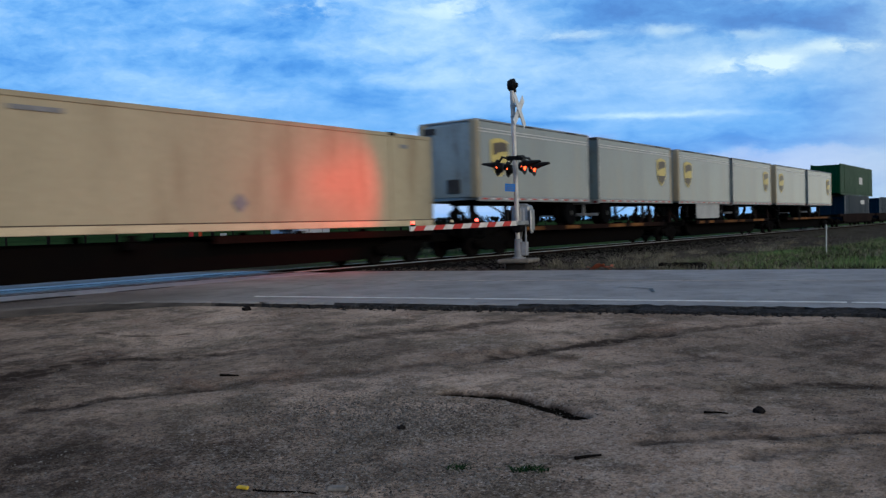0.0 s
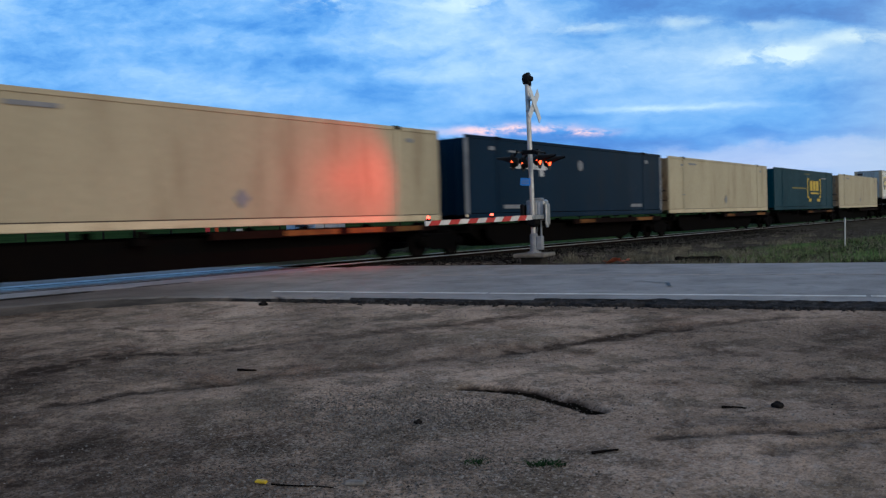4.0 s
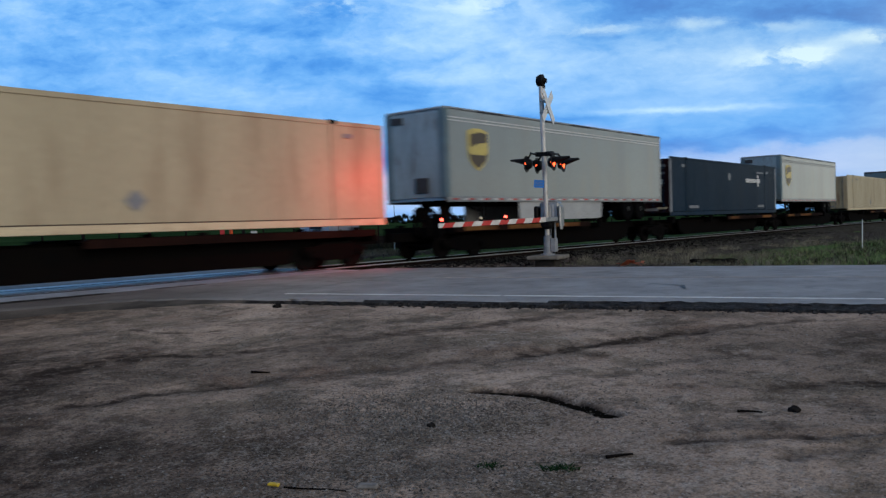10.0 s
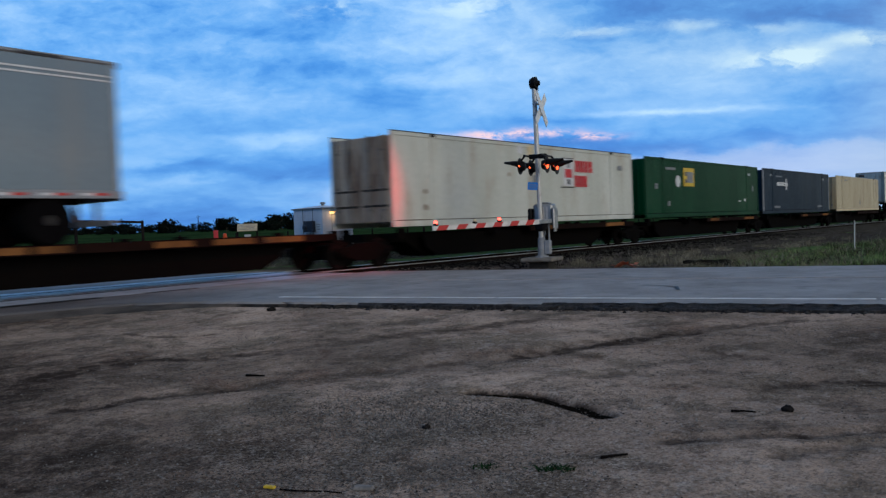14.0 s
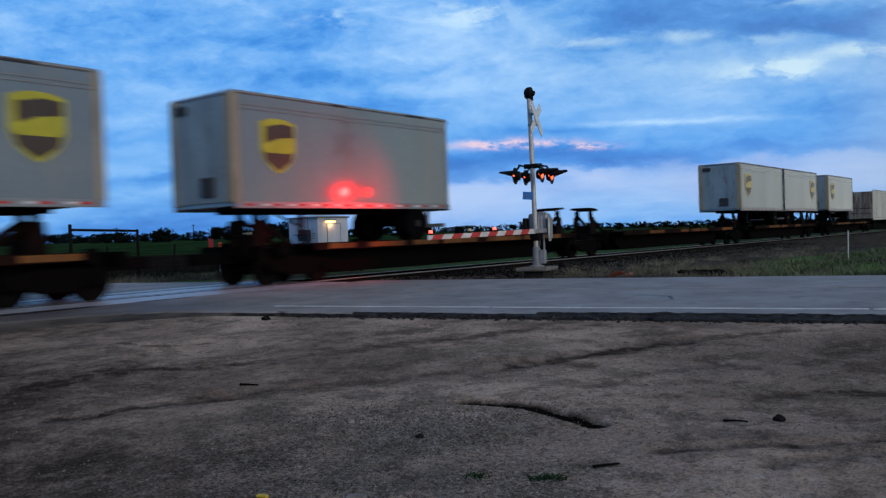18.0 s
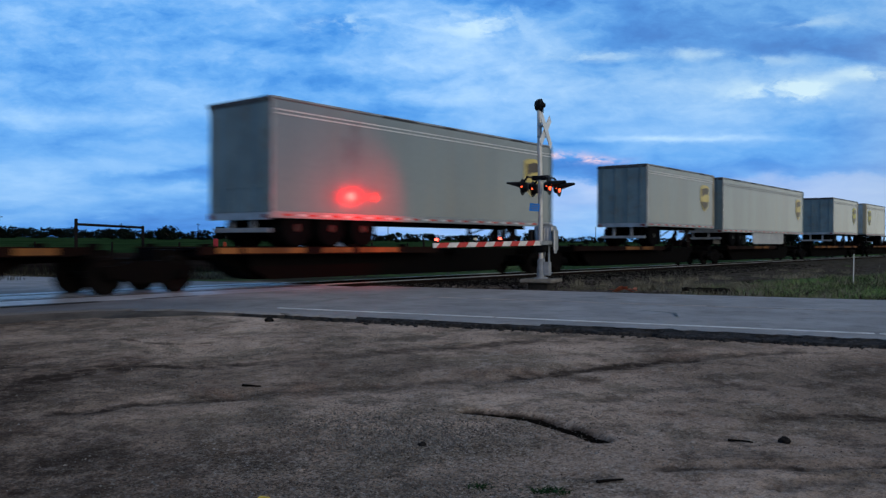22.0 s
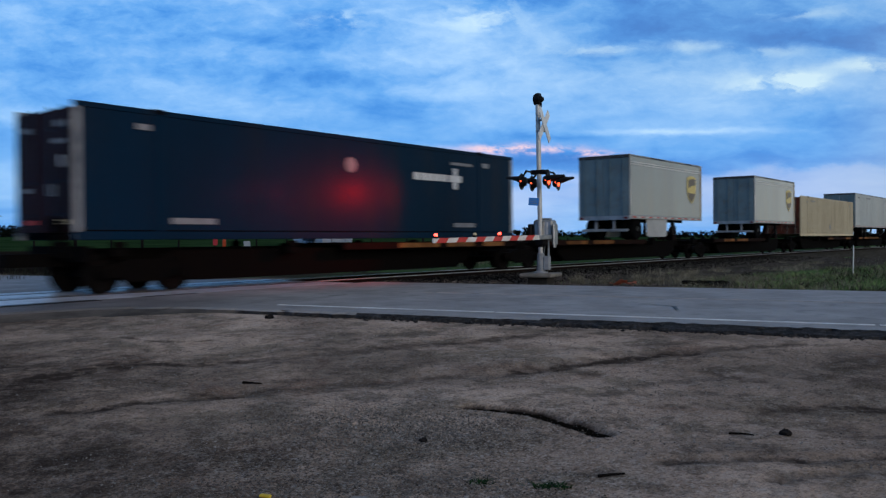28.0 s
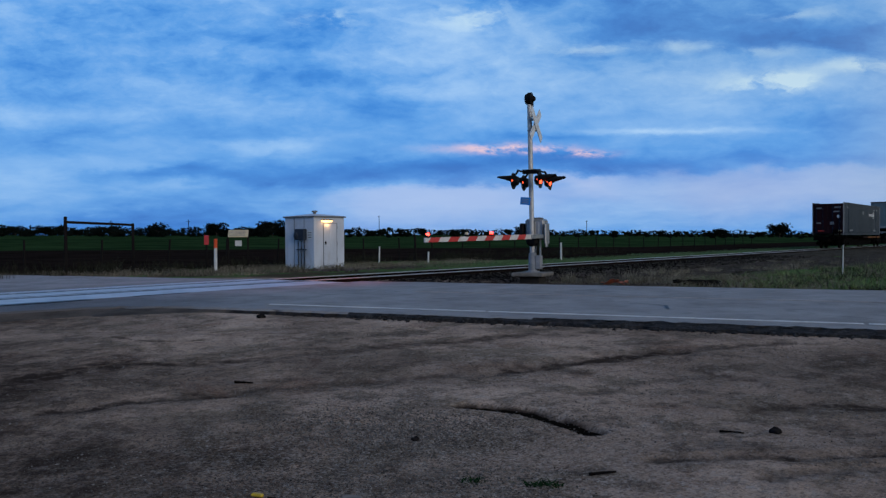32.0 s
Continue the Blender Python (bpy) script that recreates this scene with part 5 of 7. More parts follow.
def trailer(L, skin, label, top=4.92, floor=2.05, axles=2, back=1.6, skirt=None, emblem=None, stripes=True, faces="rear", reefer=False, spec=(), ink="gold"):
    """Highway van on the flat car: x from 0 (front of train) to -L. faces: which end is towards the train's rear."""
    t = thing("trailer", label, "trailer", "trailers on the train")
    half, s = 1.29, M[skin]
    box_body(L - 0.04, floor, top - 0.10, half - 0.01, 0.012 if skin == "pale" else 0.0, s, t)
    bm = BM()
    rbox(bm, -L, 0, -half, half, top - 0.10, top, 0.04)
    part("roof", bm, M["rail_trim"], t, "roof and upper rail")
    for y in (-1, 1):
        bm = BM()
        ya, yb = (half - 0.03, half + 0.012) if y > 0 else (-half - 0.012, -half + 0.03)
        rbox(bm, -L, 0, ya, yb, floor - 0.06, floor + 0.12, 0.01)
        br = part("lower_rail", bm, M["rail_trim"], t)
        k, odd = 0.3, 0
        while k < L - 0.4 and y < 0:
            same_part("tape_white" if odd else "tape_red", TAPES[odd], br, pose(-k, ya - 0.001, floor + 0.0275))
            k += 0.30 if not odd else 0.55
            odd = 1 - odd
        if stripes:
            for dz in (0.36, 0.46):
                bm = BM()
                box(bm, -L + 0.15, -0.15, half + 0.002 if y > 0 else -half - 0.007, half + 0.007 if y > 0 else -half - 0.002, top - dz, top - dz + 0.035)
                part("pin_stripe", bm, M["bar_grey" if stripes == "dark" else "bar_white"], t)
        for x0, x1 in ((-L, -L + 0.10), (-0.10, 0.0)):
            bm = BM()
            rbox(bm, x0, x1, ya, yb, floor, top - 0.02, 0.012)
            part("corner_post", bm, M["rail_trim"], t)
    tail = -L if faces == "rear" else 0.0
    sg = -1 if faces == "rear" else 1
    # tail frame with doors, lamps and under-ride guard
    bm = BM()
    x0, x1 = sorted((tail, tail + sg * 0.03))
    rbox(bm, x0, x1, -1.22, -0.01, floor + 0.1, top - 0.16, 0.008)
    rbox(bm, x0, x1, 0.01, 1.22, floor + 0.1, top - 0.16, 0.008)
    dr = part("door", bm, M["rear"], t)
    for y in (-0.98, -0.32, 0.32, 0.98):
        bm = BM()
        xr = tail + sg * 0.055
        tube(bm, (xr, y, floor + 0.02), (xr, y, top - 0.08), 0.018, 8)
        rbox(bm, xr - 0.02, xr + 0.02, y - 0.03, y + 0.16, floor + 0.72, floor + 0.77, 0.005)
        part("lock_rod", bm, M["rear"], dr, "painted lock rod")
    for y in (-1.12, 1.12):
        bm = BM()
        xa, xb = sorted((tail + sg * 0.062, tail + sg * 0.085))
        rbox(bm, xa, xb, y - 0.09, y + 0.09, floor - 0.06, floor + 0.03, 0.008)
        part("tail_lamp", bm, M["lamp_dim"], t, "unlit red tail lamp")
    bm = BM()
    x0, x1 = sorted((tail, tail + sg * 0.06))
    box(bm, x0, x1, -1.28, 1.28, floor - 0.10, floor + 0.09)
    part("tail_sill", bm, M["rail_trim"], t)
    bm = BM()
    box(bm, x0, x1, -1.28, 1.28, top - 0.15, top - 0.02)
    part("tail_header", bm, M["bar_dark"], t, "dark door header")
    bm = BM()
    for y in (-0.45, 0.45):
        rbox(bm, tail - sg * 0.10 - 0.04, tail - sg * 0.10 + 0.04, y - 0.05, y + 0.05, 1.45, floor, 0.008)
    rbox(bm, tail - sg * 0.10 - 0.05, tail - sg * 0.10 + 0.05, -1.15, 1.15, 1.42, 1.54, 0.01)
    part("under_ride_guard", bm, M["post_grey"], t, "scuffed grey under-ride guard")
    # front wall fittings at the other end
    nose = 0.0 if faces == "rear" else -L
    bm = BM()
    x0, x1 = sorted((nose, nose - sg * 0.03))
    rbox(bm, x0, x1, -1.2, 1.2, floor + 0.1, top - 0.14, 0.01)
    part("nose_panel", bm, M["nose"], t, "dull stained nose panel")
    for y in (-1, 1):
        bm = BM()
        xa, xb = sorted((nose - sg * 0.040, nose + sg * 0.20))
        rbox(bm, xa, xb, min(y * 0.98, y * 1.306), max(y * 0.98, y * 1.306), floor + 0.06, top - 0.05, 0.05, 2)
        part("nose_corner", bm, M["nose_tan" if L < 9 else "rear"], t, "tan rounded nose corner" if L < 9 else "dark rounded nose corner")
    rs = random.Random(int(L * 100) + int(abs(back) * 10) + axles)
    k = rs.uniform(0.5, 2.0)
    while k < L - 1.5:
        bm = BM()
        w = rs.uniform(0.5, 1.8)
        box(bm, -k - w, -k, -half - 0.006, -half - 0.001, top - 0.085, top - 0.035)
        part("rail_scuff", bm, M["bar_dark"], t, "dark worn patch on the upper rail")
        k += w + rs.uniform(1.0, 4.0)
    bm = BM()
    x0, x1 = sorted((nose - sg * 0.032, nose - sg * 0.08))
    rbox(bm, x0, x1, -0.55, 0.0, floor + 0.25, floor + 0.75, 0.01)
    part("hose_box", bm, M["bar_dark"], t)
    bm = BM()
    rbox(bm, x0, x1, 0.5, 1.0, top - 0.45, top - 0.22, 0.01)
    part("vent", bm, M["bar_dark"], t)
    # running gear
    for k in range(axles):
        axle_wheels(t, tail - sg * (back + 1.25 * k))
    bm = BM()
    f0, f1 = sorted((tail - sg * 0.5, nose + sg * 0.8))
    for y in (-0.5, 0.5):
        box(bm, f0, f1, y - 0.06, y + 0.06, floor - 0.16, floor)
    part("sub_frame", bm, M["under"], t)
    lg = nose + sg * 2.6
    for y in (-0.75, 0.75):
        bm = BM()
        rbox(bm, lg - 0.06, lg + 0.06, y - 0.06, y + 0.06, 1.30, floor, 0.01)
        rbox(bm, lg - 0.12, lg + 0.12, y - 0.12, y + 0.12, 1.26, 1.31, 0.01)
        tube(bm, (lg, y, 1.5), (lg + sg * -0.9, y * 0.5, floor - 0.05), 0.03, 6)
        part("landing_leg", bm, M["black"], t)
    if skirt:
        for y in (-1.24, 1.24):
            bm = BM()
            a, b = skirt
            plate(bm, [(a, floor - 0.05), (b, floor - 0.05), (b - 0.04, 1.22), (b - 0.3, 1.17), (a + 0.3, 1.17), (a + 0.04, 1.22)], y - 0.015, y + 0.015)
            part("side_skirt", bm, M["skirt"], t, "pale side skirt panel")
    if skin == "pale":
        bm = BM()
        rbox(bm, -0.03, 0.03, -0.008, 0.004, floor + 0.13, top - 0.12, 0.003)
        post_me = mesh_of("side_post", bm, M["pale"])
        for i in range(1, 26):
            same_part("side_post", post_me, t, pose(-i * L / 26, -half, 0))
    if emblem is not None:
        shield(t, emblem, 3.61, 1.16, half, ink)
    marks(t, spec, half)
    return t


REAR_DECK, FRONT_DECK, FULL_DECK = (-16.3, -7.4), (-9.4, -0.8), (-15.8, -1.6)
# articulated sets: joints from front to rear, and the deck of each platform
SETS = (
    ((80.2, 61.1, 42.2, 23.0), (FULL_DECK, FULL_DECK, FULL_DECK), ((-1.4, -17.5), (-1.4, -17.3), (-1.2, -17.4))),
    ((21.9, 3.9, -13.9, -31.5, -49.1, -66.5), (FRONT_DECK,) * 5, ((), (), (), (), ())),
    ((-68.6, -86.2, -103.7, -121.2, -138.7, -156.2), (REAR_DECK, FRONT_DECK, REAR_DECK, FRONT_DECK, REAR_DECK), ((-1.3,), (), (-16.0,), (), (-15.65,))),
    ((-157.9, -175.6, -193.3, -210.8, -228.6, -246.0), (FRONT_DECK, FRONT_DECK, FRONT_DECK, FRONT_DECK, FULL_DECK), ((), (), (), (), (-16.4,))),
    ((-247.8, -266.2, -284.8, -303.0), (FULL_DECK, FULL_DECK, FULL_DECK), ((-1.45, -16.8), (-16.9,), (-1.3, -16.9))),
    ((-305.4, -322.9, -340.4, -357.9, -375.3, -392.8), (FULL_DECK, REAR_DECK, REAR_DECK, REAR_DECK, FULL_DECK), ((-2.2,), (-2.2,), (-2.2,), (-1.8,), (-16.0,))),
    ((-394.6, -412.0, -429.4, -446.9, -464.5, -482.2), (REAR_DECK, FRONT_DECK, REAR_DECK, REAR_DECK, FRONT_DECK), ((-2.2,), (), (-2.0,), (-2.0,), ())),
)
made_platforms = {}
for joints, decks, hitches in SETS:
    n = len(joints) - 1
    for i in range(n):
        key = (decks[i], i == 0, i == n - 1, hitches[i])
        if key in made_platforms:
            car = copy_thing(made_platforms[key], pose(0, 0, 0))
        else:
            car = platform(decks[i], i == 0, i == n - 1, hitches[i], joints[i] - joints[i + 1])
            made_platforms[key] = car
        rolls(car, joints[i])

# loads, from the front of the train to its end
NUM = (("number_bar", -13.5, -12.4, 3.68, 3.78, "bar_grey"), ("number_bar", -14.6, -14.25, 3.60, 3.70, "bar_grey"), ("number_bar", -1.6, -1.25, 3.60, 3.72, "bar_grey"), ("latch_bar", -14.5, -14.0, 2.10, 2.13, "bar_grey"))
BEIGE = "beige corrugated long container"
NAVY = "dark navy container with a pale plain wordmark and cross emblem"
def wordmark(x0, x1, z0, z1, n, mt):
    """Plain blocks in place of a lettered mark."""
    w = (x1 - x0) / n
    return tuple(("wordmark_block", x0 + w * i, x0 + w * (i + 0.80), z0, z1, mt) for i in range(n))


def cross_mark(x, z, r, mt):
    return (("emblem_bar", x - r, x + r, z - r * 0.32, z + r * 0.32, mt), ("emblem_bar", x - r * 0.32, x + r * 0.32, z - r, z - r * 0.33, mt), ("emblem_bar", x - r * 0.32, x + r * 0.32, z + r * 0.33, z + r, mt))


NAVY_BOTH = (("roundel", -8.4, -7.95, 3.05, 3.43, "bar_grey"), ("number_bar", -13.9, -12.7, 1.52, 1.66, "bar_grey"), ("number_bar", -3.45, -2.3, 1.52, 1.66, "bar_grey"), ("number_bar", -14.75, -14.4, 3.58, 3.71, "bar_grey"), ("number_bar", -1.85, -1.5, 3.55, 3.70, "bar_grey"))
NAVY_MARKS = NAVY_BOTH + wordmark(-5.45, -3.75, 2.98, 3.20, 5, "bar_white") + cross_mark(-3.38, 3.09, 0.34, "bar_white") + (("number_bar", -3.6, -2.45, 3.54, 3.63, "bar_grey"),)
NAVY_MARKS_B = NAVY_BOTH + wordmark(-13.3, -11.65, 2.98, 3.22, 5, "bar_white") + cross_mark(-11.25, 3.09, 0.36, "bar_white") + (("number_bar", -13.5, -12.3, 3.55, 3.63, "bar_grey"),)
TEAL_MARKS = wordmark(-7.1, -4.4, 2.55, 3.30, 3, "yellow") + (("bracket_bar", -7.8, -7.6, 1.98, 3.48, "yellow"), ("bracket_bar", -7.59, -7.3, 3.36, 3.48, "yellow"), ("bracket_bar", -7.59, -7.3, 1.98, 2.10, "yellow"),
              ("bracket_bar", -4.1, -3.9, 2.02, 3.48, "yellow"), ("bracket_bar", -4.35, -4.11, 3.36, 3.48, "yellow"), ("bracket_bar", -4.35, -4.11, 2.02, 2.14, "yellow"), ("wheel_mark", -7.4, -7.08, 1.72, 1.95, "yellow"), ("wheel_mark", -7.0, -6.68, 1.72, 1.95, "yellow"), ("wheel_mark", -5.0, -4.65, 1.72, 1.95, "yellow"), ("wheel_mark", -4.55, -4.2, 1.72, 1.95, "yellow"),
              ("tagline_bar", -11.9, -8.0, 2.66, 2.76, "dim_yellow"), ("tagline_bar", -6.9, -4.6, 2.30, 2.42, "yellow"), ("number_bar", -8.65, -7.1, 3.75, 3.81, "dim_yellow"), ("number_bar", -3.65, -2.2, 3.48, 3.58, "bar_grey"))
GREEN_MARKS = (("number_bar", -1.75, -1.45, 3.50, 3.62, "bar_white"), ("number_bar", -2.6, -2.3, 1.95, 2.10, "bar_white"), ("number_bar", -3.5, -3.2, 1.92, 2.00, "bar_white"), ("number_bar", -13.8, -12.65, 3.50, 3.62, "bar_grey"), ("roundel", -12.65, -12.05, 2.72, 3.20, "bar_white"), ("logo_panel", -11.65, -10.25, 2.72, 3.65, "yellow"), ("number_bar", -1.1, -0.9, 2.55, 2.9, "bar_grey"), ("number_bar", -15.1, -14.8, 2.55, 2.8, "bar_grey"), ("number_bar", -13.65, -13.4, 1.72, 1.95, "bar_grey"))
GREEN_FIELD = (("logo_field", -11.2, -10.4, 2.90, 3.45, "bar_grey"), ("logo_field", -11.5, -11.25, 3.25, 3.45, "brown"), ("logo_field", -11.5, -11.25, 2.88, 3.08, "brown"))
WHITE_MARKS = (("logo_panel", -6.1, -5.3, 2.55, 3.62, "bar_white"), ("frame_bar", -6.15, -5.25, 3.63, 3.66, "bar_dark"), ("frame_bar", -6.3, -5.25, 2.48, 2.52, "bar_dark"), ("patch_bar", -8.65, -8.3, 3.60, 4.0, "cream_sign"), ("patch_bar", -9.3, -9.0, 3.68, 3.95, "bar_white"), ("number_bar", -1.4, -1.0, 3.3, 3.5, "bar_grey"), ("spot", -8.3, -7.9, 2.6, 2.92, "bar_grey")) + wordmark(-5.15, -3.65, 3.12, 3.58, 4, "print_red") + wordmark(-5.2, -4.15, 2.52, 2.98, 4, "print_red")
WHITE_FIELD = (("emblem_bar", -5.98, -5.42, 2.88, 3.22, "print_red"), ("emblem_bar", -5.8, -5.6, 3.27, 3.5, "bar_grey"), ("emblem_bar", -5.8, -5.6, 2.62, 2.82, "bar_dark"))

rolls(container("beige", BEIGE + " with rusty red doors", NUM, door="red_door"), -412.45)
beige_b = container("beige", BEIGE + " with sooty doors", NUM, door="soot_door")
for x in (21.25, -14.9):
    rolls(beige_b if x == 21.25 else copy_thing(beige_b, pose(0, 0, 0)), x)
beige_c = container("beige", BEIGE + " with rust-streaked doors", NUM, door="streak_door")
for x in (-49.6, -87.1, -158.2):
    rolls(beige_c if x == -49.6 else copy_thing(beige_c, pose(0, 0, 0)), x)
rolls(container("teal", "dark teal container with yellow plain logo blocks", TEAL_MARKS), 2.8)
navy = container("navy", NAVY, NAVY_MARKS, door="maroon")
rolls(navy, -121.85)
rolls(copy_thing(navy, pose(0, 0, 0)), -465.38)
navy_b = container("navy", NAVY, NAVY_MARKS_B)
rolls(navy_b, -32.0)
rolls(container("navy", "dark navy container with a pale plain wordmark and small numbers", NAVY_MARKS_B[1:]), -176.75)
green = container("green", "green corrugated container with a yellow logo block", GREEN_MARKS)
marks(green, GREEN_FIELD, 1.29, 0.01)
rolls(green, -193.95)
white = container("white", "stained white container with a red plain wordmark", WHITE_MARKS, door="rust_door")
marks(white, WHITE_FIELD, 1.29, 0.01)
rolls(white, -211.5)

PUP = "silver short van trailer with a gold and brown shield"
pup_a = trailer(8.53, "silver", PUP, axles=1, back=1.5, emblem=-7.1, faces="front")
for x in (32.4, 70.3, -236.35, -257.4):
    rolls(pup_a if x == 32.4 else copy_thing(pup_a, pose(0, 0, 0)), x)
pup_b = trailer(8.53, "silver", PUP, axles=1, back=0.95, emblem=-1.37, faces="rear")
for x in (41.9, 60.6, 79.7, -248.35, -341.2, -430.1):
    rolls(pup_b if x == 41.9 else copy_thing(pup_b, pose(0, 0, 0)), x)
LEMON_PUP = "silver short van trailer with a lemon and brown shield"
rolls(trailer(8.53, "silver", LEMON_PUP, axles=1, back=1.5, emblem=-7.1, faces="front", stripes="dark", ink="lemon"), -294.6)
rolls(trailer(8.53, "silver", LEMON_PUP, axles=1, back=0.95, emblem=-1.37, faces="rear", stripes="dark", ink="lemon"), -306.5)
pup_c = trailer(8.53, "silver", "silver short van trailer with shield and pale skirt", axles=1, back=1.4, emblem=-7.1, faces="front", skirt=(-5.8, -1.9))
rolls(pup_c, -383.5)
rolls(copy_thing(pup_c, pose(0, 0, 0)), 51.4)
pup_d = trailer(8.53, "silver", "silver short van trailer with shield and pale skirt", axles=1, back=0.95, emblem=-1.37, faces="rear", skirt=(-6.7, -4.4))
rolls(pup_d, -447.35)
van_a = trailer(16.15, "silver", "long silver van trailer with shield and side skirt", floor=1.90, axles=2, back=1.9, emblem=-1.3, faces="rear", stripes="dark", skirt=(-10.9, -4.6))
rolls(van_a, -68.8)
rolls(copy_thing(van_a, pose(0, 0, 0)), -323.65)
van_b = trailer(16.15, "silver", "long silver van trailer with shield and side skirt", floor=1.90, axles=2, back=2.0, emblem=-14.45, faces="front", skirt=(-12.0, -5.8))
rolls(van_b, -139.1)
van_c = trailer(13.72, "silver", "silver van trailer with a gold shield", floor=1.92, axles=2, back=1.8, emblem=-12.15, faces="front", stripes="dark")
rolls(van_c, -106.9)
van_d = trailer(13.72, "silver", "silver van trailer with a gold shield", floor=1.85, axles=3, back=0.95, emblem=-1.37, faces="rear")
rolls(van_d, -358.3)
van_e = trailer(16.15, "pale", "white plain sheet and post van trailer", floor=1.98, axles=2, back=3.2, faces="rear", stripes=False, spec=(("number_bar", -15.2, -14.6, 4.45, 4.6, "bar_grey"), ("number_bar", -11.8, -11.2, 4.5, 4.62, "bar_grey"), ("number_bar", -10.9, -10.0, 4.5, 4.62, "bar_grey"), ("number_bar", -1.3, -0.9, 4.3, 4.5, "bar_grey")))
rolls(van_e, -395.4)


def well_car(x, loads):
    """Low well car; loads: (skin, length, base, height)."""
    car = thing("well_car", "dark well car carrying stacked containers", "railway car", "train platforms")
    for y in (-1.36, 1.36):
        bm = BM()
        plate(bm, [(-18.0, 1.0), (-16.6, 1.0), (-16.0, 0.45), (-2.0, 0.45), (-1.4, 1.0), (0, 1.0), (0, 1.25), (-18.0, 1.25)], y - 0.04, y + 0.04)
        part("well_side", bm, M["car_brown"], car)
    for a, b in ((-18.3, -16.4), (-1.6, 0.3)):
        bm = BM()
        rbox(bm, a, b, -1.3, 1.3, 0.95, 1.2, 0.02)
        part("end_platform", bm, M["under"], car)
    bm = BM()
    box(bm, -16.0, -2.0, -1.3, 1.3, 0.36, 0.44)
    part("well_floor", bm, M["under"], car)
    add_truck(car, -1.0)
    add_truck(car, -17.0)
    rolls(car, x)


well_car(100.4, ())
rolls(container("navy", "dark blue container at the bottom of a stack", (("wordmark_bar", -4.6, -2.6, 2.2, 2.6, "bar_white"),), L=12.19, base=0.45, H=2.59), 97.6)
rolls(container("green", "green container on top of a stack", (("wordmark_bar", -7.2, -5.6, 4.2, 4.9, "bar_white"),), base=3.05, H=2.9), 99.6)
well_car(119.2, ())
rolls(container("navy", "dark blue container low in a well car", (), L=12.19, base=0.45, H=2.59), 116.4)

# ---- crossing signal with its gate ----
MAST = (20.4, -5.05)
FACE = Vector((0.2325, -0.9726, 0))   # towards oncoming road traffic
SIDE = Vector((0.9726, 0.2325, 0))


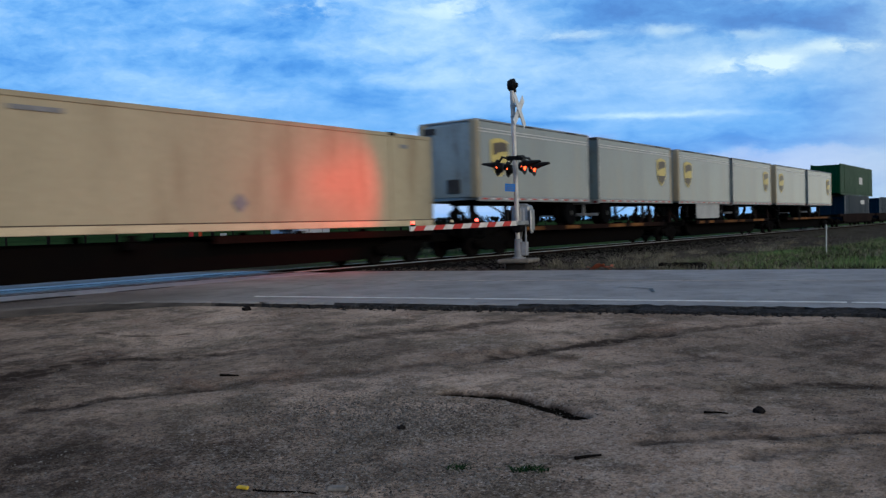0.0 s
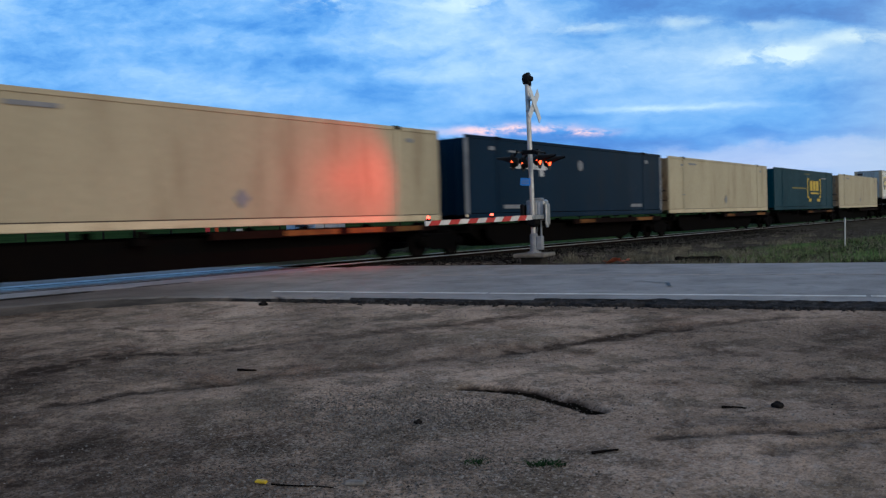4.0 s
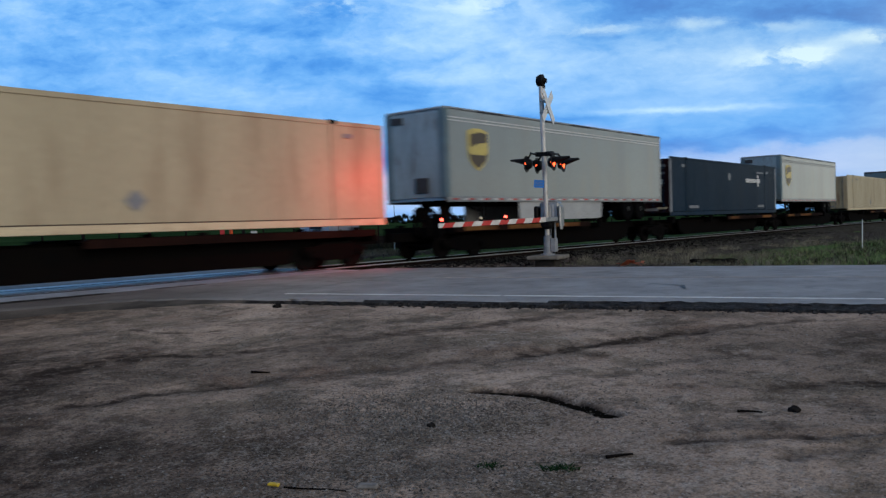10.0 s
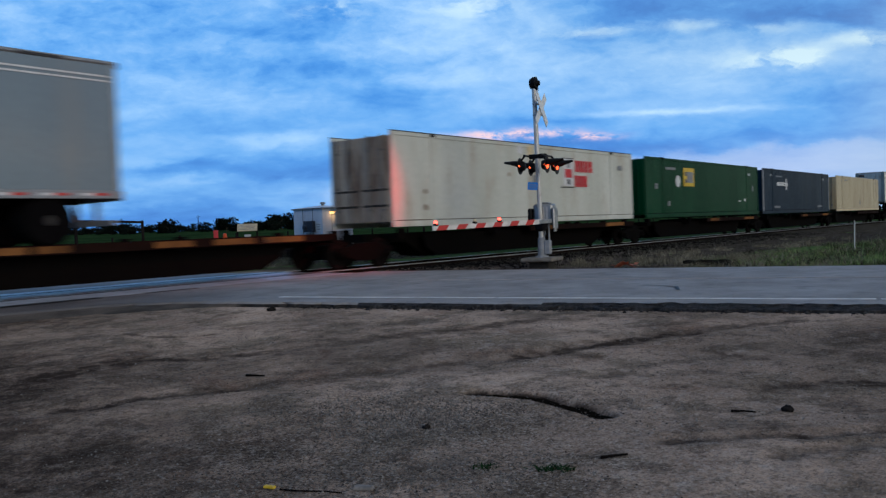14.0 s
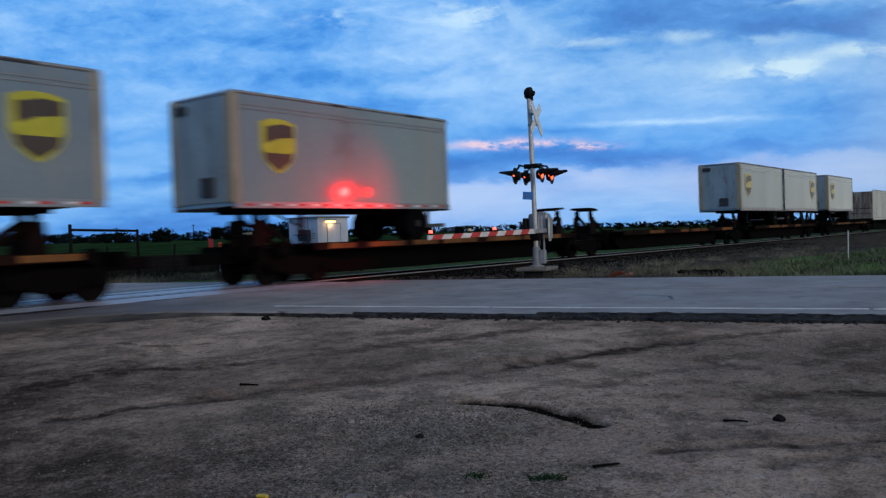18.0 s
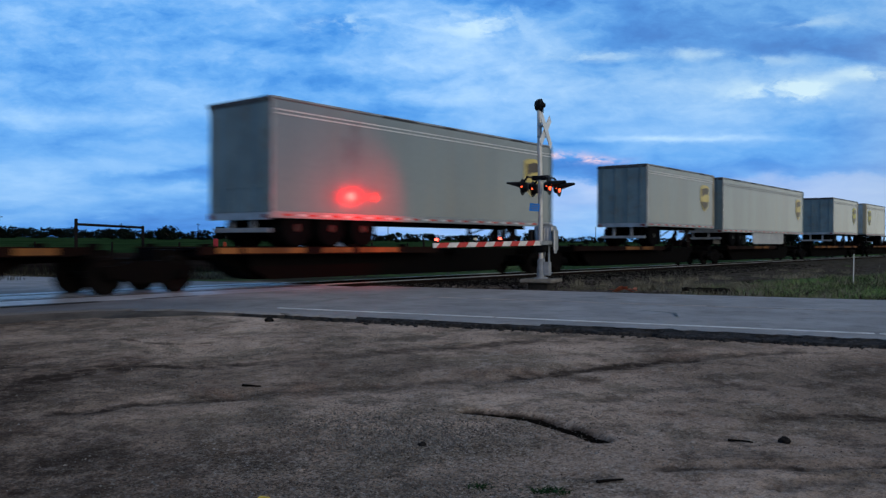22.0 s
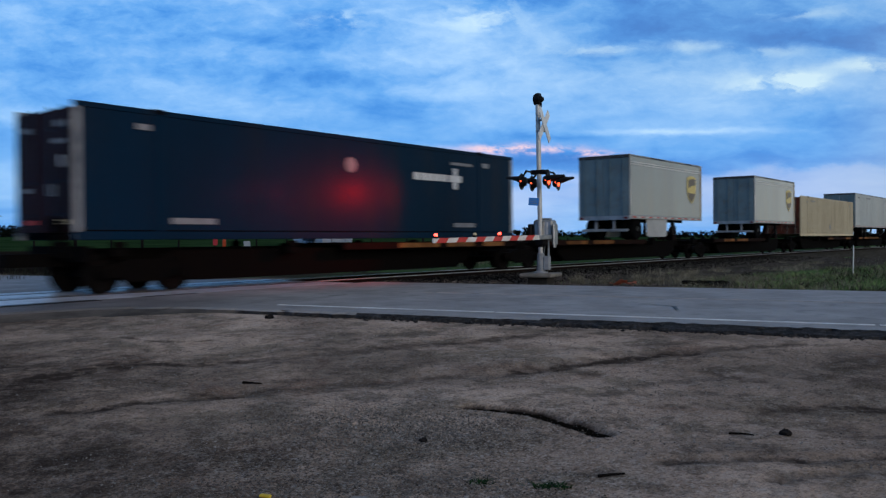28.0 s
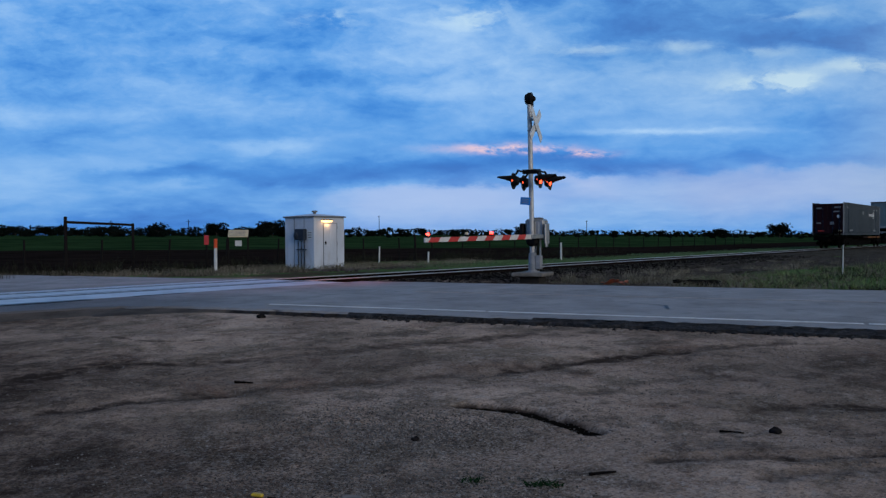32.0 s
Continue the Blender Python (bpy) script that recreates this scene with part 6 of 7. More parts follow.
def build_signal():
    sg = thing("crossing_signal", "grey crossing signal mast with lit red flashers and lowered striped gate", "crossing signal", at=pose(MAST[0], MAST[1], 0))

    def P(s, f, z):
        v = SIDE * s + FACE * f
        return (v.x, v.y, z)

    def slab(bm, s0, s1, f0, f1, z0, z1, r=0.01):
        tmp = BM()
        rbox(tmp, s0, s1, f0, f1, z0, z1, r)
        me = bpy.data.meshes.new("tmp")
        tmp.to_mesh(me)
        tmp.free()
        me.transform(Matrix(((SIDE.x, FACE.x, 0, 0), (SIDE.y, FACE.y, 0, 0), (0, 0, 1, 0), (0, 0, 0, 1))))
        bm.from_mesh(me)
        bpy.data.meshes.remove(me)

    bm = BM()
    slab(bm, -0.55, 0.55, -0.48, 0.48, 0.02, 0.13, 0.03)
    part("foundation", bm, M["concrete"], sg, "concrete foundation slab")
    # the pier's dark colour stands in for the shadow under the slab
    bm = BM()
    slab(bm, -0.32, 0.32, -0.30, 0.30, -0.32, 0.02, 0.02)
    part("pier", bm, M["pier"], sg, "concrete pier coloured near black as the slab's shadow")
    bm = BM()
    lathe(bm, (0, 0, 0.13), (0, 0, 1), ((0, 0.20), (0.04, 0.20), (0.05, 0.13), (0.55, 0.11), (0.58, 0.07)), 14)
    slab(bm, -0.10, 0.12, 0.10, 0.27, 0.22, 0.62, 0.02)
    part("mast_base", bm, M["post_grey"], sg, "cast junction base")
    bm = BM()
    tube(bm, (0, 0, 0.15), (-0.10, 0.02, 5.02), 0.068, 14)
    part("mast", bm, M["galv"], sg)
    bm = BM()
    lathe(bm, P(-0.06, -0.02, 5.16), FACE, ((-0.16, 0.05), (-0.14, 0.14), (-0.06, 0.185), (0.04, 0.19), (0.06, 0.10), (0.14, 0.06), (0.15, 0.0)), 18)
    slab(bm, -0.12, 0.0, -0.06, 0.06, 4.94, 5.06)
    part("bell", bm, M["black"], sg, "black round warning bell")
    # crossbuck: two crossed boards on brackets
    for k, a in enumerate((48, -48)):
        bm = BM()
        box(bm, -0.115, 0.115, -0.010, 0.010, -0.61, 0.61)
        ob = part("crossbuck_board", bm, M["sign_white"], sg, "white crossbuck board")
        fr = Matrix(((SIDE.x, FACE.x, 0, -0.06 * SIDE.x + FACE.x * (0.13 + 0.03 * k)), (SIDE.y, FACE.y, 0, -0.06 * SIDE.y + FACE.y * (0.13 + 0.03 * k)), (0, 0, 1, 4.41), (0, 0, 0, 1)))
        ob.matrix_basis = fr @ pose(0, 0, 0, 0, a, 0)
    bm = BM()
    for z in (4.24, 4.56):
        slab(bm, -0.16, 0.04, -0.09, 0.14, z - 0.02, z + 0.02, 0.006)
    part("bracket", bm, M["alu"], sg)
    # flashers: a front pair and a back pair
    for sgn in (1, -1):
        bm = BM()
        tube(bm, P(-0.60, sgn * 0.24, 3.06), P(0.50, sgn * 0.24, 3.06), 0.028, 8)
        slab(bm, -0.13, 0.02, min(0, sgn * 0.26), max(0, sgn * 0.26), 2.99, 3.12, 0.01)
        arm = part("cross_arm", bm, M["black"], sg)
        for s in (-0.50, 0.42):
            c = Vector(P(s, sgn * 0.40, 2.77))
            d = FACE * sgn
            bm = BM()
            lathe(bm, c, d, ((-0.16, 0.05), (-0.14, 0.12), (-0.02, 0.17), (0.0, 0.19)), 18)
            tube(bm, c + Vector((0, 0, 0.1)), P(s, sgn * 0.24, 3.08), 0.03, 8)
            lathe(bm, c + d * 0.005, d, ((-0.012, 0.235), (0.0, 0.24)), 24)
            lamp = part("flasher", bm, M["black"], sg, "black round flasher head")
            bm = BM()
            lathe(bm, c + d * 0.008, d, ((0.0, 0.115), (0.012, 0.10), (0.02, 0.06)), 20)
            part("lens", bm, M["lamp_red"], lamp, "lit red lens")
            # hood: a long half tube that droops open below
            bm = BM()
            ax = d.cross(Vector((0, 0, 1)))
            n, L = 14, 0.46
            for r0 in (0.16, 0.165):
                rows = []
                for h, rr in ((0.0, 1.0), (L * 0.5, 0.98), (L, 0.95)):
                    span = 205 - 110 * (h / L)
                    ring = []
                    for i in range(n + 1):
                        a = radians(90 - span / 2 + span * i / n)
                        ring.append(bm.verts.new(c + d * h + (ax * math.cos(a) + Vector((0, 0, 1)) * math.sin(a)) * r0 * rr))
                    rows.append(ring)
                for a, b in zip(rows, rows[1:]):
                    for i in range(n):
                        bm.faces.new((a[i], a[i + 1], b[i + 1], b[i]))
            part("hood", bm, M["black"], lamp)
            bm = BM()
            tb = c + SIDE * -0.10 + FACE * sgn * -0.02
            lathe(bm, tb - SIDE * 0.06, -SIDE, ((0, 0.025), (0.02, 0.022)), 10)
            part("side_light", bm, M["lamp_red"], lamp)
    # blue notice
    bm = BM()
    box(bm, -0.145, 0.145, -0.006, 0.006, -0.11, 0.11)
    ob = part("notice", bm, M["sign_blue"], sg, "small blue notice plate")
    ob.matrix_basis = Matrix.Translation((-0.22, 0.10, 2.20)) @ pose(0, 0, 0, 0, 5, -58)
    bm = BM()
    for z in (-0.05, 0.0, 0.05):
        box(bm, -0.11, 0.11, -0.010, -0.007, z - 0.008, z + 0.008)
    part("wording_bar", bm, M["bar_grey"], ob)
    # gate mechanism, counterweights and arm
    bm = BM()
    slab(bm, 0.08, 0.52, -0.26, 0.32, 1.06, 1.68, 0.05)
    slab(bm, 0.16, 0.46, -0.14, 0.20, 1.68, 1.73, 0.02)
    mech = part("gate_mechanism", bm, M["alu"], sg, "grey gate drive housing")
    bm = BM()
    slab(bm, -0.14, 0.30, -0.36, 0.30, 1.10, 1.18, 0.01)
    lathe(bm, P(-0.16, 0.02, 1.05), SIDE, ((-0.04, 0.10), (0.0, 0.17), (0.28, 0.17)), 14)
    part("support_arm", bm, M["black"], mech)
    bm = BM()
    for f, mt, w in ((-0.34, "black", 0.06), (0.38, "alu", 0.035)):
        bm = BM()
        slab(bm, -0.02, 0.34, f - w, f + w, 0.94 if f > 0 else 1.16, 1.56, 0.03)
        slab(bm, 0.04, 0.22, f - w * 0.8, f + w * 0.8, 0.86 if f > 0 else 1.10, 1.0 if f > 0 else 1.2, 0.02)
        part("counterweight", bm, M[mt], mech, "pale counterweight arm" if f > 0 else "black counterweight plate")
    for f in (-0.08, 0.06, 0.16):
        bm = BM()
        slab(bm, 0.075, 0.10, f - 0.025, f + 0.025, 1.22, 1.60, 0.006)
        part("cover_rib", bm, M["galv"], mech)
    bm = BM()
    tube(bm, P(0.10, 0.2, 0.6), P(0.10, 0.2, 1.1), 0.03, 8)
    tube(bm, P(0.2, 0.0, 0.55), P(0.16, 0.1, 1.1), 0.02, 8)
    part("conduit", bm, M["alu"], sg)
    arm = new("gate_arm")
    arm.parent = sg
    arm.matrix_basis = pose(-0.2, -0.30, 1.17, 0, 0.8, 180)
    seg_len, x0 = 0.39, 0.30
    for i in range(13):
        bm = BM()
        x1 = x0 + (0.16 if i == 12 else seg_len)
        h0, h1 = 0.068 - 0.001 * i, 0.068 - 0.001 * (i + 1)
        sl = 0.06
        tip = 0.0 if i == 12 else sl
        plate(bm, [(x0 + sl, -h0), (x1 + tip, -h1), (x1 - tip, h1), (x0 - sl, h0)], -0.022, 0.022)
        part("arm_stripe", bm, M["arm_red" if i % 2 else "arm_white"], arm)
        x0 = x1
    bm = BM()
    rbox(bm, -0.25, 0.40, -0.045, 0.045, -0.06, 0.06, 0.01)
    part("arm_root", bm, M["alu"], arm)
    for x, lit in ((5.02, 1), (3.45, 0), (2.35, 1)):
        bm = BM()
        rbox(bm, x - 0.06, x + 0.06, -0.04, 0.04, 0.05, 0.11, 0.012)
        lb = part("arm_lamp", bm, M["black"], arm)
        bm = BM()
        lathe(bm, (x, -0.045, 0.13), (0, 1, 0), ((0.0, 0.022), (0.02, 0.042), (0.07, 0.042), (0.09, 0.022)), 12)
        part("lens", bm, M["lamp_small"] if lit else M["cream_sign"], lb, "small lit red lamp" if lit else "small pale lamp")


build_signal()
# the back flashers shine on the passing train
for s, e in ((-0.50, 1050.0), (0.42, 45.0)):
    ld = bpy.data.lights.new("flasher_beam", "SPOT")
    ld.energy, ld.color, ld.spot_size, ld.spot_blend, ld.shadow_soft_size = e, (1.0, 0.002, 0.001), radians(80), 0.75, 0.12
    eye = Vector((MAST[0], MAST[1], 2.74)) + SIDE * s - FACE * 0.50
    new("flasher_beam", ld).matrix_world = look(eye, (15.3, -1.3, 2.05))


# ---- equipment hut beyond the track ----
HUT = (24.0, 8.0)


def build_hut():
    h = thing("equipment_hut", "white metal signal equipment hut with a lit lamp over its door", "hut", at=pose(HUT[0], HUT[1], -0.12))
    W, D, H = 1.80, 1.82, 2.20
    for name, a in (("wall_south", (0, W, 0, 0.04)), ("wall_north", (0, W, D - 0.04, D)), ("wall_west", (0, 0.04, 0.04, D - 0.04)), ("wall_east", (W - 0.04, W, 0.04, D - 0.04))):
        bm = BM()
        rbox(bm, *a, 0.0, H, 0.006)
        part("wall", bm, M["hut"], h)
    bm = BM()
    lo = [bm.verts.new(p) for p in ((-0.06, -0.06, H), (W + 0.06, -0.06, H), (W + 0.06, D + 0.06, H), (-0.06, D + 0.06, H))]
    li = [bm.verts.new(p) for p in ((-0.06, -0.06, H + 0.05), (W + 0.06, -0.06, H + 0.05), (W + 0.06, D + 0.06, H + 0.05), (-0.06, D + 0.06, H + 0.05))]
    top = [bm.verts.new(p) for p in ((W / 2 - 0.1, D / 2 - 0.1, H + 0.17), (W / 2 + 0.1, D / 2 - 0.1, H + 0.17), (W / 2 + 0.1, D / 2 + 0.1, H + 0.17), (W / 2 - 0.1, D / 2 + 0.1, H + 0.17))]
    bm.faces.new(lo[::-1])
    bm.faces.new(top)
    for a, b in ((lo, li), (li, top)):
        for i in range(4):
            bm.faces.new((a[i], a[(i + 1) % 4], b[(i + 1) % 4], b[i]))
    roof = part("roof", bm, M["hut"], h)
    bm = BM()
    lathe(bm, (W / 2, D / 2, H + 0.15), (0, 0, 1), ((0, 0.07), (0.08, 0.07), (0.09, 0.13), (0.15, 0.12), (0.17, 0.02)), 12)
    part("roof_vent", bm, M["hut_trim"], roof)
    # eave line and wall seams
    bm = BM()
    rbox(bm, -0.065, W + 0.065, -0.068, -0.06, H - 0.01, H + 0.05, 0.002)
    rbox(bm, -0.068, -0.06, -0.06, D + 0.06, H - 0.01, H + 0.05, 0.002)
    part("eave_trim", bm, M["hut_trim"], h)
    for y in (0.60, 1.22):
        bm = BM()
        box(bm, -0.012, 0.0, y - 0.012, y + 0.012, 0.0, H)
        part("wall_seam", bm, M["hut_trim"], h)
    # door on the track side
    bm = BM()
    rbox(bm, 0.55, 1.32, -0.025, 0.0, 0.10, 1.92, 0.008)
    door = part("door", bm, M["hut"], h, "white steel door")
    bm = BM()
    box(bm, 0.53, 0.55, -0.028, 0.0, 0.08, 1.94)
    box(bm, 1.32, 1.34, -0.028, 0.0, 0.08, 1.94)
    box(bm, 0.53, 1.34, -0.028, 0.0, 1.92, 1.945)
    part("door_frame", bm, M["bar_grey"], door)
    bm = BM()
    rbox(bm, 0.60, 0.68, -0.06, -0.025, 1.02, 1.16, 0.01)
    part("handle", bm, M["black"], door)
    for z in (0.3, 1.0, 1.7):
        bm = BM()
        tube(bm, (1.33, -0.035, z), (1.33, -0.035, z + 0.12), 0.016, 8)
        part("hinge", bm, M["hut_trim"], door)
    # lamp over the door
    bm = BM()
    rbox(bm, 0.42, 0.98, -0.12, 0.0, 2.06, 2.11, 0.012)
    lm = part("wall_lamp", bm, M["hut_trim"], h)
    bm = BM()
    rbox(bm, 0.43, 0.97, -0.115, -0.01, 2.00, 2.06, 0.012)
    part("lamp_glass", bm, M["lamp_warm"], lm, "lit warm lamp glass")
    # meter box, pipes and notice on the road side
    bm = BM()
    rbox(bm, -0.22, -0.012, 0.42, 0.98, 1.22, 1.70, 0.02)
    part("meter_box", bm, M["pipe"], h, "dark grey meter box")
    bm = BM()
    lathe(bm, (-0.22, 0.85, 1.42), (-1, 0, 0), ((0, 0.12), (0.08, 0.11), (0.10, 0.04)), 14)
    part("meter_dial", bm, M["pipe"], h)
    for y in (0.50, 0.70, 0.90):
        bm = BM()
        tube(bm, (-0.08, y, 0.0), (-0.08, y, 1.18), 0.025, 8)
        part("conduit", bm, M["pipe"], h)
    bm = BM()
    rbox(bm, -0.09, -0.04, 0.40, 1.02, 0.78, 0.84, 0.006)
    part("pipe_strap", bm, M["pipe"], h)
    bm = BM()
    box(bm, -0.010, -0.003, 0.10, 0.40, 1.26, 1.62)
    nt = part("notice", bm, M["sign_white"], h)
    bm = BM()
    for z in (1.34, 1.44, 1.54):
        box(bm, -0.016, -0.011, 0.14, 0.36, z - 0.025, z + 0.015)
    part("wording_bar", bm, M["bar_grey"], nt)
    ld = bpy.data.lights.new("hut_lamp", "POINT")
    ld.energy, ld.color, ld.shadow_soft_size = 6.0, (1.0, 0.48, 0.14), 0.06
    new("hut_lamp", ld).location = (HUT[0] + 0.7, HUT[1] - 0.17, 1.80)


build_hut()


def gz(x, y):
    return float(ground_z(x, y))


# ---- small trackside things ----
def post(name, label, category, x, y, h, r, material, cap=None, square=False):
    ob = thing(name, label, category, at=pose(x, y, gz(x, y) - 0.03, random.uniform(-1.5, 1.5), random.uniform(-1.5, 1.5)))
    bm = BM()
    if square:
        rbox(bm, -r, r, -r, r, 0, h, r * 0.2)
    else:
        lathe(bm, (0, 0, 0), (0, 0, 1), ((0, r), (h - r * 0.5, r), (h, r * 0.6)), 10)
    part("shaft", bm, material, ob)
    if cap:
        bm = BM()
        lathe(bm, (0, 0, h * cap), (0, 0, 1), ((0, r * 1.12), (h * (1 - cap) - r * 0.3, r * 1.12), (h * (1 - cap) + 0.01, r * 0.6)), 10)
        part("cap", bm, M["orange"], ob, "orange marker cap")
    return ob


post("pipeline_marker", "white plastic marker post with an orange top", "marker post", 20.74, 10.36, 1.32, 0.065, M["white_post"], cap=0.72)
post("marker_post", "thin white marker post in dry grass", "marker post", 29.8, 9.58, 0.90, 0.035, M["white_post"])
post("marker_post", "thin white marker post in dry grass", "marker post", 31.57, 7.9, 0.62, 0.04, M["white_post"])
post("marker_post", "thin white marker post beside the track", "marker post", 40.45, 5.46, 1.0, 0.05, M["white_post"])
post("marker_post", "slim pale marker post in the grass verge", "marker post", 32.0, -10.9, 1.10, 0.020, M["white_post"])
post("fence_post", "dark weathered wooden fence post", "fence post", 33.6, 10.4, 1.5, 0.06, M["wood_dark"])

mk = thing("red_sign", "small red sign plate on a dark stake", "sign", at=pose(21.76, 12.37, gz(21.76, 12.37)))
bm = BM()
rbox(bm, -0.03, 0.03, -0.03, 0.03, 0, 1.15, 0.006)
part("stake", bm, M["wood_dark"], mk)
bm = BM()
rbox(bm, -0.10, 0.10, -0.05, -0.032, 1.05, 1.45, 0.006)
part("plate", bm, M["print_red"], mk).matrix_basis = pose(0, 0, 0, 0, 0, -40)

# frame of two posts and a beam
fr = thing("timber_frame", "dark timber frame of two posts and a beam", "gate frame", at=pose(0, 0, 0))
A, B = Vector((14.98, 11.38, -0.12)), Vector((18.33, 12.49, -0.12))
for p, h, r in ((A, 2.16, 0.065), (B, 1.97, 0.06)):
    bm = BM()
    lathe(bm, p - Vector((0, 0, 0.05)), (0, 0, 1), ((0, r), (h, r * 0.9), (h + 0.03, r * 0.6)), 10)
    part("post", bm, M["wood_dark"], fr)
bm = BM()
tube(bm, A + Vector((0, 0, 1.94)), B + Vector((0, 0, 1.88)), 0.05, 10)
part("beam", bm, M["wood_dark"], fr)

# information board, leaning back on two legs
ib = thing("information_board", "cream tilted information board on dark legs", "sign", at=pose(22.4, 11.0, gz(22.4, 11.0), 0, 0, -42))
for x in (-0.42, 0.40):
    bm = BM()
    rbox(bm, x - 0.035, x + 0.035, -0.03, 0.03, 0, 1.50, 0.006)
    part("leg", bm, M["wood_dark"], ib)
bm = BM()
rbox(bm, -0.42, 0.42, -0.02, 0.02, -0.24, 0.24, 0.008)
bd = part("board", bm, M["cream_sign"], ib, "cream board")
bd.matrix_basis = pose(0, -0.06, 1.52, -52)
bm = BM()
for z in (-0.14, -0.04, 0.06, 0.15):
    box(bm, -0.38, 0.30, -0.026, -0.021, z - 0.02, z + 0.012)
part("wording_bar", bm, M["bar_grey"], bd)
bm = BM()
rbox(bm, -0.14, 0.14, -0.05, -0.032, 0.98, 1.22, 0.006)
part("small_plate", bm, M["white_post"], ib, "small white plate")

# wire fence along the field
fence = thing("wire_fence", "old wire fence of dark stakes along the ploughed field", "fence")
bm = BM()
box(bm, -0.03, 0.03, -0.03, 0.03, 0, 1.35)
stake = mesh_of("stake", bm, M["wood_dark"])
fx = [-20 + 3.2 * i for i in range(40)]
for x in fx:
    same_part("stake", stake, fence, pose(x, 15.0, gz(x, 15.0) - 0.05, random.uniform(-3, 3), random.uniform(-3, 3)))
for z in (0.4, 0.75, 1.15):
    bm = BM()
    for a, b in zip(fx, fx[1:]):
        tube(bm, (a, 14.96, gz(a, 15) + z), (b, 14.96, gz(b, 15) + z), 0.003, 4)
    part("wire", bm, M["wood_dark"], fence)

# fallen timber and litter on the verge
lg = thing("old_timber", "charred old timber lying on the verge", "timber", at=pose(21.1, -9.65, gz(21.1, -9.65) + 0.11, 0, 3, -83))
bm = BM()
lathe(bm, (-0.62, 0, 0), (1, 0, 0), [(0.0, 0.03)] + [(0.02 + 0.11 * i, 0.04 + 0.007 * i + 0.010 * math.sin(i * 2.1)) for i in range(12)] + [(1.27, 0.05)], 12)
for v in bm.verts:
    v.co += Vector((noise.noise(v.co * 5) * 0.05, noise.noise(v.co * 6) * 0.03, noise.noise(v.co * 6 + Vector((3, 0, 0))) * 0.03))
part("baulk", bm, M["wood_log"], lg)
db = thing("torn_litter", "torn orange-red litter at the road's edge", "litter", at=pose(20.3, -7.75, gz(20.3, -7.75) + 0.03))
rl = random.Random(3)
for i in range(9):
    bm = BM()
    w = rl.uniform(0.08, 0.2)
    vs = [bm.verts.new((sx * w, sy * w * 0.5, rl.uniform(0.0, 0.06))) for sx, sy in ((-1, -1), (1, -1), (1.1, 1), (-0.8, 1))]
    bm.faces.new(vs)
    bmesh.ops.solidify(bm, geom=bm.faces[:], thickness=0.012)
    part("scrap", bm, M["red_debris"], db).matrix_basis = pose(rl.uniform(-0.25, 0.25), rl.uniform(-0.4, 0.4), rl.uniform(0.0, 0.06), rl.uniform(-25, 25), rl.uniform(-25, 25), rl.uniform(0, 180))


# ---- trees along the far edge of the fields ----
def tree(name, label, h, w, seed, n=760):
    r = random.Random(seed)
    t = thing(name, label, "tree", "distant tree line")
    bm = BM()
    tube(bm, (0, 0, -0.3), (0, 0, h * 0.45), h * 0.03, 7, h * 0.015)
    limbs = []
    for i in range(6):
        a = r.uniform(0, 6.28)
        e = Vector((math.cos(a) * w * 0.32, math.sin(a) * w * 0.32, h * r.uniform(0.45, 0.8)))
        tube(bm, (0, 0, h * r.uniform(0.2, 0.4)), e, h * 0.014, 5, h * 0.005)
        limbs.append(e)
    part("trunk", bm, M["bark"], t)
    vs, fs = [], []
    lobes = [(Vector((r.uniform(-0.3, 0.3) * w, r.uniform(-0.3, 0.3) * w, h * r.uniform(0.18, 0.80))), r.uniform(0.18, 0.32)) for _ in range(12)]
    for i in range(n):
        c, rad = r.choice(lobes)
        d = Vector((r.gauss(0, 1), r.gauss(0, 1), r.gauss(0, 1))).normalized() * (r.random() ** 0.35)
        p = c + Vector((d.x * rad * w, d.y * rad * w, d.z * rad * h * 0.8))
        if p.z < h * -0.02:
            continue
        s = h * r.uniform(0.05, 0.11)
        a, b = Vector((r.gauss(0, 1), r.gauss(0, 1), r.gauss(0, 1))).normalized(), Vector((r.gauss(0, 1), r.gauss(0, 1), r.gauss(0, 1))).normalized()
        k = len(vs)
        vs += [p + a * s, p + b * s, p - a * s * 0.8, p - b * s * 0.7]
        fs.append((k, k + 1, k + 2, k + 3))
    me = bpy.data.meshes.new("crown")
    me.from_pydata(vs, [], fs)
    me.materials.append(M["leaf_dark"])
    ob = new("crown", me)
    ob.parent = t
    return t


def far_point(az, dist):
    a = radians(az)
    return math.sin(a) * dist, -17.7 + math.cos(a) * dist


protos = [tree("tree", "dark leafy tree on the field's far edge", h, w, s) for h, w, s in ((2.9, 4.6, 1), (2.4, 4.4, 2), (3.3, 5.0, 3), (2.1, 4.2, 4))]
rt = random.Random(11)
spots = []
az = 21.0
while az < 84:
    dens = 0.8 if az < 41 else 1.15
    dist = rt.uniform(205, 240) if az < 50 else rt.uniform(230, 330)
    spots.append((az, dist, rt.uniform(0.55, 1.05) * (1.0 if az < 42 else 0.85)))
    az += rt.uniform(0.35, 0.9) * dens
spots += [(39.8, 200, 1.55), (40.3, 206, 1.35), (38.9, 204, 1.2), (33.0, 205, 1.2), (30.2, 205, 1.25), (36.6, 205, 1.15), (53.0, 215, 1.2), (57.6, 215, 1.2), (70.8, 240, 1.3), (74.4, 250, 1.4), (80, 250, 1.3)]
